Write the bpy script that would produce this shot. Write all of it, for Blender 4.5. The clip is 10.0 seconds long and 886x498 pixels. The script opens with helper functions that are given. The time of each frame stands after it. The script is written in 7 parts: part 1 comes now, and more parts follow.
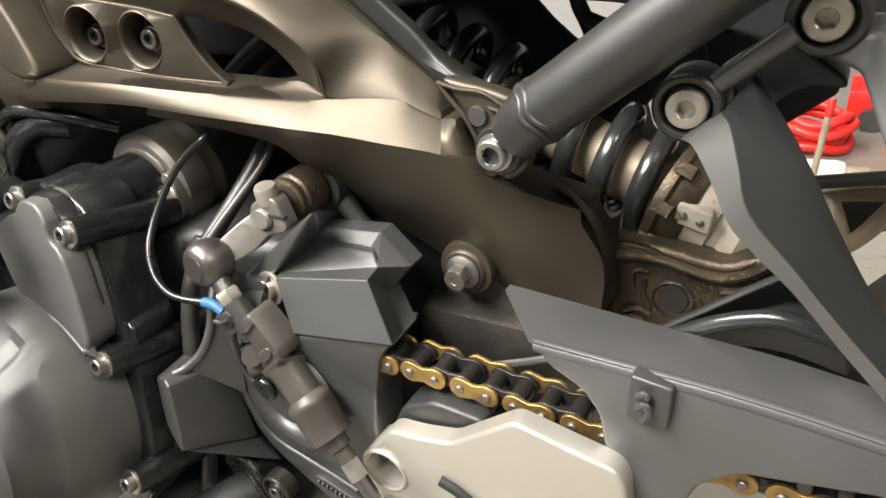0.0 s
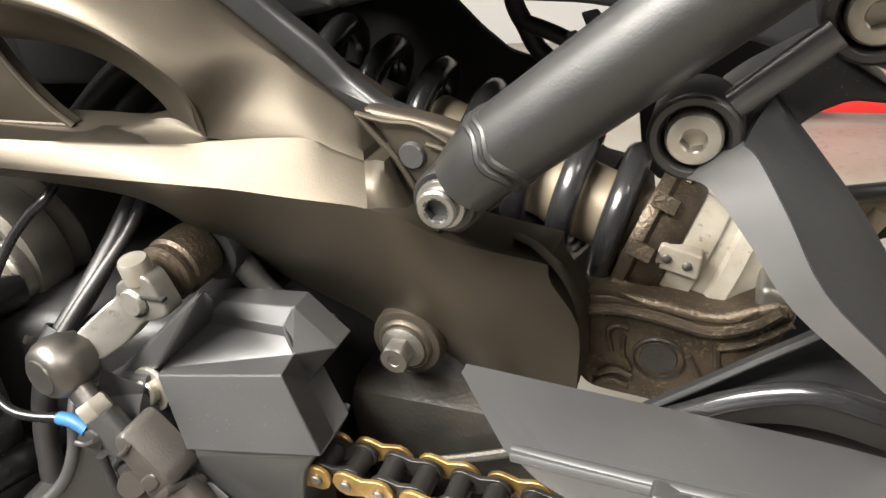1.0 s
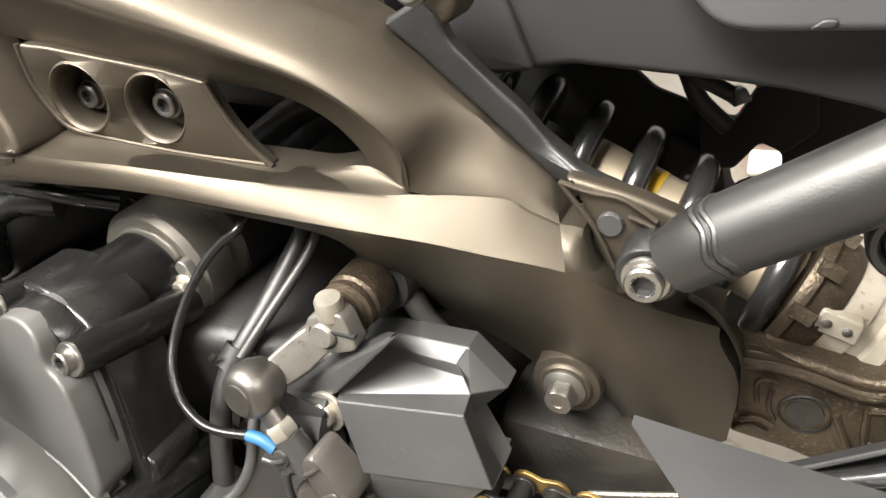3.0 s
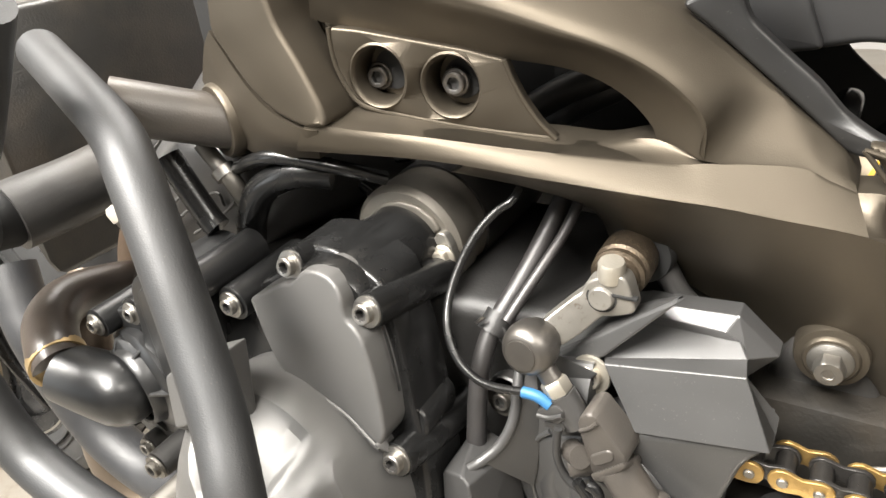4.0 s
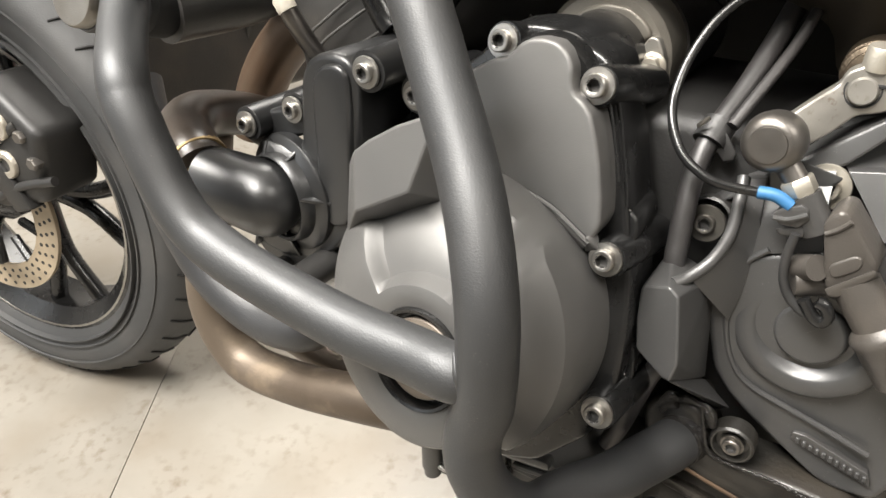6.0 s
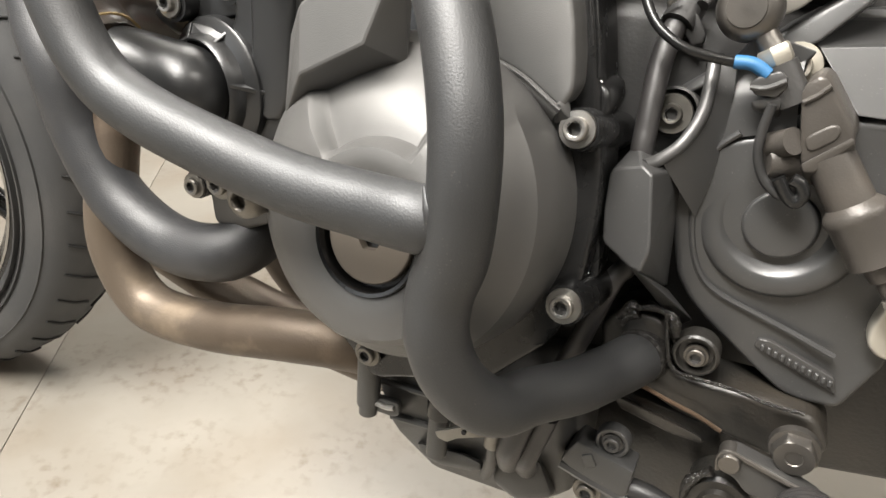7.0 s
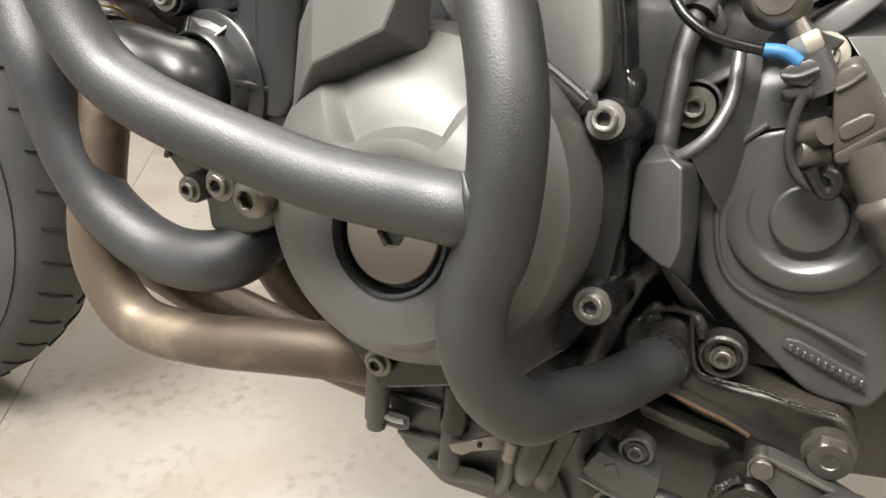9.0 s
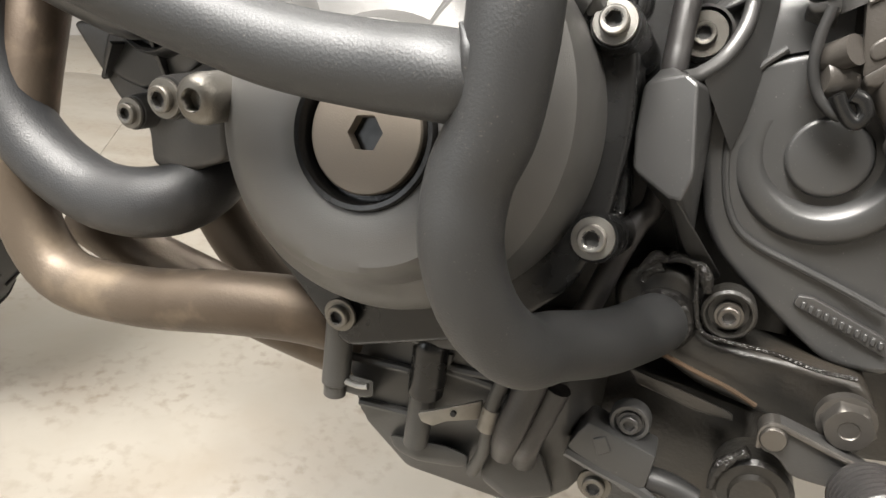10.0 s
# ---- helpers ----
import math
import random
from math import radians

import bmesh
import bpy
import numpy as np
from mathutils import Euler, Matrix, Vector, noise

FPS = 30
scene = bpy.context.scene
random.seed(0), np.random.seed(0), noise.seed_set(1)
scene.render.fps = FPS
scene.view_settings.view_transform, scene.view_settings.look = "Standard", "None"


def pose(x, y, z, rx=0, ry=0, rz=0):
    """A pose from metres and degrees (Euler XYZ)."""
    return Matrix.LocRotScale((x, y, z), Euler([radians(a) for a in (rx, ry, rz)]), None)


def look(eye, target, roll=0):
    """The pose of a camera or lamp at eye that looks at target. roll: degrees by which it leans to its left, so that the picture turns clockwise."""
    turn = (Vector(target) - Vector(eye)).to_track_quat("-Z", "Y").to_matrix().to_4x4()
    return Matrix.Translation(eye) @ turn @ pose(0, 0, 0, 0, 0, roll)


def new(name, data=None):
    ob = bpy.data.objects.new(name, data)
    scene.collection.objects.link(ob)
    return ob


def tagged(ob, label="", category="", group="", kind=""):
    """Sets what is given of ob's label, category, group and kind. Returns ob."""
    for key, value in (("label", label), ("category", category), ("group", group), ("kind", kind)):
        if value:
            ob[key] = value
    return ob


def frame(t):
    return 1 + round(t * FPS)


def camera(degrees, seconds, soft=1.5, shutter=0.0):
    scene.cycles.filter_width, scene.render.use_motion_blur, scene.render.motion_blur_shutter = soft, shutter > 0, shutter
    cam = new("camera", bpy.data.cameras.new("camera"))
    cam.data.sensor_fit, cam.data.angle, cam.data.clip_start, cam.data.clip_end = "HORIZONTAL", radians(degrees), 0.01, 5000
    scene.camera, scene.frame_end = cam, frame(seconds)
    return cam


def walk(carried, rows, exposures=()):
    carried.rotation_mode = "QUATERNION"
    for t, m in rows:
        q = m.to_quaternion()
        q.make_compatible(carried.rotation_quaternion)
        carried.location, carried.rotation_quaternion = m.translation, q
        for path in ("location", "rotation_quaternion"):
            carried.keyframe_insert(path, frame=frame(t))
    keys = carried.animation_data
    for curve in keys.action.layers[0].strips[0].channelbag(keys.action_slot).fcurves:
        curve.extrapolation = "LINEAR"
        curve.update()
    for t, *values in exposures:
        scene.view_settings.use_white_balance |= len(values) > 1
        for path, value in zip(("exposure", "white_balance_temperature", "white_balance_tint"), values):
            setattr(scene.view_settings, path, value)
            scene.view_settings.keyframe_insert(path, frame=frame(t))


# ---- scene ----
cam = camera(65.96, 10.0)
PATH = [
    (0, 0.0131, 0.0819, 0.7355, 61.27, 6.10, 30.03),
    (0.5, -0.0142, 0.1183, 0.7198, 60.92, 7.67, 25.29),
    (1, -0.0362, 0.1500, 0.7223, 60.97, 6.26, 21.50),
    (1.5, -0.0426, 0.1698, 0.7384, 61.81, 4.84, 20.19),
    (2, -0.0465, 0.1884, 0.7520, 60.56, 4.08, 20.04),
    (2.5, -0.0587, 0.1738, 0.7623, 58.71, 3.87, 21.48),
    (3, -0.0966, 0.1305, 0.7695, 58.20, 4.40, 25.10),
    (3.2, -0.1179, 0.1037, 0.7697, 58.42, 4.26, 25.82),
    (4.3, -0.1923, 0.0395, 0.7538, 61.80, 5.23, 32.29),
    (4.5, -0.2081, 0.0257, 0.7293, 61.77, 4.29, 33.00),
    (5, -0.2378, -0.0062, 0.6964, 60.41, 2.79, 34.20),
    (5.2, -0.2443, -0.0152, 0.6879, 59.31, 2.39, 34.34),
    (6.3, -0.2638, -0.0246, 0.6377, 63.53, -1.55, 31.58),
    (6.5, -0.2705, -0.0208, 0.6122, 65.23, -2.65, 29.18),
    (7, -0.2711, -0.0369, 0.5791, 64.60, -4.16, 26.72),
    (7.5, -0.2800, -0.0378, 0.6019, 63.67, -3.73, 26.76),
    (8, -0.2850, -0.0152, 0.6681, 65.15, -1.40, 26.83),
    (8.5, -0.2757, -0.0352, 0.6116, 65.81, -2.16, 26.03),
    (9, -0.2945, -0.0361, 0.5618, 66.58, -4.47, 24.18),
    (9.5, -0.3133, -0.0302, 0.5297, 67.76, -6.09, 22.45),
    (10, -0.3061, -0.0159, 0.5079, 69.07, -7.52, 21.73),
]
EXPOSURES = [(0, 0.03), (0.5, 0.2), (1, 0.24), (1.5, 0.18), (2.5, 0.27), (3.2, 0.48), (4.4, 0.56), (5, 0.36), (6.5, 0.18), (7.5, 0.12), (8.2, 0.13), (8.6, 0.18), (9.5, 0.2), (10, 0.25)]
walk(cam, [(t, pose(*p)) for t, *p in PATH], EXPOSURES)

# ---- light ----
world = bpy.data.worlds.new("world")
scene.world = world
world.use_nodes = True
world.node_tree.nodes["Background"].inputs[0].default_value = (0.9, 0.95, 1.0, 1)
world.node_tree.nodes["Background"].inputs[1].default_value = 0.03
scene.view_settings.exposure = 0.0


def area(name, eye, target, sx, sy, watts, colour):
    d = bpy.data.lights.new(name, "AREA")
    d.shape, d.size, d.size_y, d.energy, d.color = "RECTANGLE", sx, sy, watts, colour
    ob = new(name, d)
    ob.matrix_world = look(eye, target)
    return ob


# Unseen daylight, assumed from bluish highlights on left-facing metal.
area("assumed_daylight", (-3.3, -2.6, 1.45), (-0.4, 0.3, 0.6), 2.4, 2.4, 42, (0.95, 0.98, 1.0))
# Unseen overhead key, assumed; moved and sized to match the highlights.
area("assumed_ceiling_lamp", (-1.05, -0.86, 2.52), (-0.45, 0.0, 0.45), 2.1, 0.7, 285, (1.0, 0.962, 0.905))
# Two unseen lamps added to brighten the background and the right side.
area("assumed_ceiling_lamp", (-1.3, 1.7, 2.55), (-1.3, 1.7, 0.0), 1.8, 0.8, 85, (1.0, 0.96, 0.9))
area("assumed_ceiling_lamp", (1.5, -0.3, 2.55), (1.3, 0.0, 0.0), 1.3, 0.3, 40, (1.0, 0.95, 0.88))


# ---- materials ----
def material(name, colour, rough=0.5, metal=0.0, vary=0.12, scale=60.0, bump=0.05, bump_scale=600.0, dust=None, dust_amount=0.0, coat=0.0, spec=0.5, specks=None):
    """A surface with large and small variation of tone and gloss, a fine relief and, if wanted, a film of dust."""
    m = bpy.data.materials.new(name)
    m.use_nodes = True
    nt = m.node_tree
    b = nt.nodes["Principled BSDF"]
    tc = nt.nodes.new("ShaderNodeTexCoord")

    def noise_node(sc, detail):
        n = nt.nodes.new("ShaderNodeTexNoise")
        n.inputs["Scale"].default_value, n.inputs["Detail"].default_value = sc, detail
        nt.links.new(tc.outputs["Object"], n.inputs["Vector"])
        return n

    n1, n2 = noise_node(scale, 5.0), noise_node(scale * 0.2, 3.0)
    mix = nt.nodes.new("ShaderNodeMix")
    mix.data_type = "RGBA"
    lo = [c * (1 - vary) for c in colour]
    hi = [min(1, c * (1 + vary)) for c in colour]
    mix.inputs[6].default_value, mix.inputs[7].default_value = (*lo, 1), (*hi, 1)
    add = nt.nodes.new("ShaderNodeMath")
    add.operation = "MULTIPLY_ADD"
    add.inputs[1].default_value, add.inputs[2].default_value = 0.5, 0.0
    nt.links.new(n1.outputs[0], add.inputs[0])
    half = nt.nodes.new("ShaderNodeMath")
    half.operation = "MULTIPLY_ADD"
    half.inputs[1].default_value = 0.5
    nt.links.new(n2.outputs[0], half.inputs[0])
    nt.links.new(add.outputs[0], half.inputs[2])
    nt.links.new(half.outputs[0], mix.inputs[0])
    out = mix.outputs[2]
    if dust:
        n3 = noise_node(scale * 0.35, 8.0)
        ramp = nt.nodes.new("ShaderNodeMapRange")
        ramp.inputs[1].default_value, ramp.inputs[2].default_value = 0.45, 0.75
        ramp.inputs[4].default_value = dust_amount
        nt.links.new(n3.outputs[0], ramp.inputs[0])
        mix2 = nt.nodes.new("ShaderNodeMix")
        mix2.data_type = "RGBA"
        nt.links.new(ramp.outputs[0], mix2.inputs[0])
        nt.links.new(out, mix2.inputs[6])
        mix2.inputs[7].default_value = (*dust, 1)
        out = mix2.outputs[2]
    if specks:
        size, low, high, tint = specks
        n5 = noise_node(size, 6.0)
        r5 = nt.nodes.new("ShaderNodeMapRange")
        r5.inputs[1].default_value, r5.inputs[2].default_value, r5.inputs[4].default_value = low, high, 0.85
        nt.links.new(n5.outputs[0], r5.inputs[0])
        gate = noise_node(size * 0.12, 3.0)
        g5 = nt.nodes.new("ShaderNodeMapRange")
        g5.inputs[1].default_value, g5.inputs[2].default_value = 0.42, 0.62
        nt.links.new(gate.outputs[0], g5.inputs[0])
        mul = nt.nodes.new("ShaderNodeMath")
        mul.operation = "MULTIPLY"
        nt.links.new(r5.outputs[0], mul.inputs[0])
        nt.links.new(g5.outputs[0], mul.inputs[1])
        mix5 = nt.nodes.new("ShaderNodeMix")
        mix5.data_type = "RGBA"
        nt.links.new(mul.outputs[0], mix5.inputs[0])
        nt.links.new(out, mix5.inputs[6])
        mix5.inputs[7].default_value = (*tint, 1)
        out = mix5.outputs[2]
    nt.links.new(out, b.inputs["Base Color"])
    rr = nt.nodes.new("ShaderNodeMapRange")
    rr.inputs[3].default_value, rr.inputs[4].default_value = max(0.03, rough - 0.08), min(1, rough + 0.1)
    nt.links.new(n1.outputs[0], rr.inputs[0])
    nt.links.new(rr.outputs[0], b.inputs["Roughness"])
    b.inputs["Metallic"].default_value = metal
    b.inputs["Coat Weight"].default_value = coat
    b.inputs["Specular IOR Level"].default_value = spec
    if bump:
        n4 = noise_node(bump_scale, 4.0)
        bp = nt.nodes.new("ShaderNodeBump")
        bp.inputs["Strength"].default_value, bp.inputs["Distance"].default_value = bump, 0.002
        nt.links.new(n4.outputs[0], bp.inputs["Height"])
        nt.links.new(bp.outputs[0], b.inputs["Normal"])
    return m


frame_paint = material("frame_paint", (0.082, 0.0697, 0.0532), 0.47, 0.78, 0.1, 40, 0.07, 1500)
bar_powder = material("bar_powder", (0.064, 0.0652, 0.0667), 0.52, 0.8, 0.14, 50, 0.11, 1300, (0.16, 0.14, 0.12), 0.05, spec=0.7, specks=(1000, 0.64, 0.74, (0.15, 0.14, 0.13)))
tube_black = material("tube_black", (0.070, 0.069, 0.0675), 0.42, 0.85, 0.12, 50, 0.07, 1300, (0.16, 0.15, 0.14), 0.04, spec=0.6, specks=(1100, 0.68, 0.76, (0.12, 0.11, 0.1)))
hanger_satin = material("hanger_satin", (0.145, 0.143, 0.141), 0.36, 0.5, 0.12, 50, 0.05, 1500, (0.2, 0.19, 0.17), 0.04, specks=(1100, 0.66, 0.74, (0.2, 0.19, 0.18)))
black_plastic = material("black_plastic", (0.034, 0.0338, 0.0336), 0.38, 0.0, 0.16, 40, 0.06, 2000, (0.2, 0.19, 0.18), 0.06, spec=0.8, specks=(1100, 0.65, 0.74, (0.16, 0.15, 0.14)))
guard_plastic = material("guard_plastic", (0.048, 0.048, 0.049), 0.42, 0.0, 0.16, 30, 0.05, 1500, (0.2, 0.19, 0.18), 0.08, spec=0.9, specks=(1100, 0.66, 0.74, (0.2, 0.19, 0.18)))
cover_paint = material("cover_paint", (0.104, 0.102, 0.099), 0.47, 0.45, 0.12, 60, 0.12, 2200, (0.2, 0.19, 0.17), 0.05)
gloss_black = material("gloss_black", (0.008, 0.008, 0.008), 0.25, 0.0, 0.25, 50, 0.04, 300, spec=0.5)
pump_black = material("pump_black", (0.012, 0.0122, 0.0125), 0.34, 0.0, 0.2, 50, 0.04, 600, spec=0.65)
sump_paint = material("sump_paint", (0.062, 0.061, 0.059), 0.45, 0.3, 0.2, 60, 0.1, 1200, (0.1, 0.09, 0.075), 0.2)
engine_black = material("engine_black", (0.032, 0.031, 0.03), 0.4, 0.0, 0.2, 60, 0.1, 700, (0.12, 0.1, 0.08), 0.15, spec=0.7)
# Near-black; also painted where only shade lies behind and between parts.
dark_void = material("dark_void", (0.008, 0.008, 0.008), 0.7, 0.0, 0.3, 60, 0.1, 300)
steel = material("steel", (0.36, 0.35, 0.33), 0.36, 1.0, 0.2, 200, 0.1, 1300, (0.16, 0.12, 0.085), 0.35)
dull_steel = material("dull_steel", (0.2, 0.19, 0.172), 0.45, 0.9, 0.28, 150, 0.14, 1000, (0.1, 0.08, 0.055), 0.45)
dark_steel = material("dark_steel", (0.16, 0.15, 0.138), 0.38, 0.9, 0.15, 120, 0.08, 1100, (0.1, 0.08, 0.06), 0.3)
zinc = material("zinc", (0.46, 0.43, 0.37), 0.42, 0.8, 0.18, 120, 0.1, 900, (0.22, 0.17, 0.11), 0.45)
silver_paint = material("silver_paint", (0.50, 0.475, 0.42), 0.36, 0.7, 0.06, 60, 0.04, 1800)
cast_alu = material("cast_alu", (0.085, 0.066, 0.046), 0.42, 0.7, 0.4, 110, 0.3, 600, (0.022, 0.016, 0.011), 0.95, specks=(520, 0.55, 0.68, (0.19, 0.145, 0.09)))
white_body = material("white_body", (0.42, 0.385, 0.32), 0.45, 0.1, 0.18, 90, 0.08, 700, (0.12, 0.085, 0.05), 0.65, specks=(300, 0.6, 0.68, (0.07, 0.045, 0.03)))
spring_black = material("spring_black", (0.02, 0.02, 0.02), 0.22, 0.0, 0.15, 90, 0.03, 400, spec=0.7)
rubber = material("rubber", (0.02, 0.02, 0.02), 0.45, 0.0, 0.2, 70, 0.08, 700, (0.15, 0.13, 0.12), 0.12)
tyre_rubber = material("tyre_rubber", (0.034, 0.0345, 0.035), 0.6, 0.0, 0.2, 40, 0.15, 600, (0.12, 0.11, 0.1), 0.2)
hose_rubber = material("hose_rubber", (0.024, 0.0225, 0.0222), 0.42, 0.0, 0.2, 60, 0.08, 700, (0.15, 0.12, 0.11), 0.08, spec=0.6)
hose_brown = material("hose_brown", (0.028, 0.0215, 0.017), 0.36, 0.0, 0.2, 60, 0.07, 500, (0.11, 0.08, 0.055), 0.22, spec=0.6)
exhaust_dark = material("exhaust_dark", (0.09, 0.062, 0.042), 0.4, 0.6, 0.3, 40, 0.08, 500, (0.16, 0.09, 0.05), 0.5)
worn_zinc = material("worn_zinc", (0.26, 0.248, 0.225), 0.44, 0.75, 0.28, 120, 0.06, 1400, (0.09, 0.07, 0.05), 0.6, specks=(300, 0.6, 0.68, (0.1, 0.06, 0.03)))
gold_plate = material("gold_plate", (0.37, 0.24, 0.085), 0.42, 0.85, 0.25, 150, 0.12, 900, (0.06, 0.043, 0.028), 0.75)
chain_black = material("chain_black", (0.03, 0.028, 0.026), 0.3, 0.5, 0.3, 200, 0.12, 900)
exhaust_steel = material("exhaust_steel", (0.112, 0.088, 0.066), 0.5, 0.55, 0.35, 22, 0.1, 500, (0.04, 0.026, 0.016), 1.0, specks=(45, 0.5, 0.72, (0.2, 0.155, 0.11)))
sensor_grey = material("sensor_grey", (0.06, 0.054, 0.048), 0.4, 0.25, 0.22, 70, 0.12, 900, (0.18, 0.15, 0.12), 0.22)
blue_plastic = material("blue_plastic", (0.022, 0.105, 0.23), 0.5, 0.0, 0.2, 100, 0.1, 500)
brass = material("brass", (0.42, 0.31, 0.16), 0.45, 0.9, 0.2, 100, 0.08, 900, (0.2, 0.12, 0.06), 0.3)
grease = material("grease", (0.012, 0.011, 0.01), 0.15, 0.0, 0.4, 300, 1.0, 420)
grimy_black = material("grimy_black", (0.0145, 0.0136, 0.012), 0.36, 0.0, 0.4, 70, 0.2, 450, (0.07, 0.055, 0.04), 0.3, spec=0.6)
panel_grey = material("panel_grey", (0.02, 0.02, 0.0205), 0.45, 0.0, 0.1, 30, 0.06, 1500, (0.15, 0.14, 0.13), 0.05)
bag_grey = material("bag_grey", (0.07, 0.07, 0.073), 0.25, 0.0, 0.3, 14, 0.25, 50)
red_plastic = material("red_plastic", (0.6, 0.02, 0.015), 0.4, 0.0, 0.15, 20, 0.1, 60)
white_plastic = material("white_plastic", (0.8, 0.78, 0.72), 0.5, 0.0, 0.06, 20, 0.05, 200)
yellow_label = material("yellow_label", (0.7, 0.42, 0.03), 0.45, 0.0, 0.1, 100, 0.02, 300)
pale_collar = material("pale_collar", (0.34, 0.28, 0.2), 0.5, 0.3, 0.2, 80, 0.1, 700, (0.1, 0.075, 0.05), 0.5)
cap_alloy = material("cap_alloy", (0.2, 0.172, 0.142), 0.5, 0.5, 0.1, 80, 0.08, 1500)
# Walls are greyer than white paint to cut bounced light.
wall_paint = material("wall_paint", (0.34, 0.33, 0.32), 0.8, 0.0, 0.05, 4, 0.1, 60)
ceiling_paint = material("ceiling_paint", (0.85, 0.84, 0.82), 0.85, 0.0, 0.04, 4, 0.1, 60)
floor_tile = material("floor_tile", (0.195, 0.18, 0.155), 0.34, 0.0, 0.18, 14, 0.05, 60, (0.13, 0.097, 0.062), 0.5, specks=(60, 0.5, 0.82, (0.07, 0.04, 0.02)))
cast_grey = material("cast_grey", (0.07, 0.068, 0.065), 0.5, 0.3, 0.3, 60, 0.22, 900, (0.05, 0.042, 0.034), 0.4)
starter_alu = material("starter_alu", (0.2, 0.185, 0.16), 0.5, 0.6, 0.25, 80, 0.15, 900, (0.09, 0.075, 0.055), 0.5)
pale_tip = material("pale_tip", (0.42, 0.39, 0.33), 0.5, 0.0, 0.15, 150, 0.1, 500)
case_dark = material("case_dark", (0.014, 0.0135, 0.013), 0.45, 0.0, 0.3, 60, 0.1, 500)
# Near-black for the frame's edge strip and the hanger's web.
edge_black = material("edge_black", (0.012, 0.012, 0.012), 0.42, 0.0, 0.2, 60, 0.05, 900, (0.1, 0.09, 0.08), 0.05, specks=(900, 0.66, 0.74, (0.14, 0.13, 0.12)))
sheath = material("sheath", (0.016, 0.0165, 0.018), 0.5, 0.0, 0.25, 160, 0.16, 1100, (0.12, 0.11, 0.1), 0.06, spec=0.6)
grout = material("grout", (0.17, 0.15, 0.12), 0.8, 0.0, 0.2, 30, 0.2, 200)


# ---- helpers for shapes ----
def V(p):
    return Vector(p)


def part(name, bm, mat, parent, label="", sharp=38.0):
    """Links a bmesh as one mesh object under a thing or a part."""
    bmesh.ops.recalc_face_normals(bm, faces=bm.faces)
    me = bpy.data.meshes.new(name)
    for f in bm.faces:
        f.smooth = True
    lim = radians(sharp)
    for e in bm.edges:
        if len(e.link_faces) == 2 and e.calc_face_angle(0.0) > lim:
            e.smooth = False
    bm.to_mesh(me)
    bm.free()
    me.materials.append(mat)
    ob = new(name, me)
    if parent is not None:
        ob.parent = parent
    if label:
        ob["label"] = label
    return ob


def join(*bms):
    """One bmesh of several."""
    out = bmesh.new()
    for b in bms:
        me = bpy.data.meshes.new("tmp")
        b.to_mesh(me)
        b.free()
        out.from_mesh(me)
        bpy.data.meshes.remove(me)
    return out


def spline(pts, n=6, closed=False):
    """A smooth line through the points."""
    p = [V(q) for q in pts]
    if closed:
        p = [p[-1]] + p + [p[0], p[1]]
    else:
        p = [p[0] * 2 - p[1]] + p + [p[-1] * 2 - p[-2]]
    out = []
    for i in range(1, len(p) - 2):
        a, b, c, d = p[i - 1:i + 3]
        for k in range(n):
            t = k / n
            out.append(0.5 * ((2 * b) + (c - a) * t + (2 * a - 5 * b + 4 * c - d) * t * t + (3 * b - a - 3 * c + d) * t ** 3))
    if not closed:
        out.append(p[-2])
    return out


def fillet(pts, r, n=4):
    """The outline with its corners rounded over r metres."""
    if r <= 0:
        return [V(p) for p in pts]
    out = []
    m = len(pts)
    for i in range(m):
        a, b, c = V(pts[i - 1]), V(pts[i]), V(pts[(i + 1) % m])
        ra = min(r, (a - b).length * 0.45)
        rc = min(r, (c - b).length * 0.45)
        p, q = b + (a - b).normalized() * ra, b + (c - b).normalized() * rc
        for k in range(n + 1):
            t = k / n
            out.append((1 - t) ** 2 * p + 2 * t * (1 - t) * b + t * t * q)
    return out


def area_xz(ring):
    return 0.5 * sum(ring[i - 1].x * ring[i].z - ring[i].x * ring[i - 1].z for i in range(len(ring)))


def inset(ring, d):
    """The ring moved d metres inwards, in the side plane of the machine."""
    s = 1 if area_xz(ring) > 0 else -1
    out = []
    m = len(ring)
    for i in range(m):
        a, b, c = ring[i - 1], ring[i], ring[(i + 1) % m]
        u, w = (b - a), (c - b)
        u = Vector((u.x, 0, u.z)).normalized()
        w = Vector((w.x, 0, w.z)).normalized()
        n1, n2 = Vector((-u.z, 0, u.x)) * s, Vector((-w.z, 0, w.x)) * s
        n = n1 + n2
        if n.length < 0.3:
            n = n1
        n.normalize()
        k = max(0.5, n.dot(n1))
        out.append(b + n * (d / k))
    return out


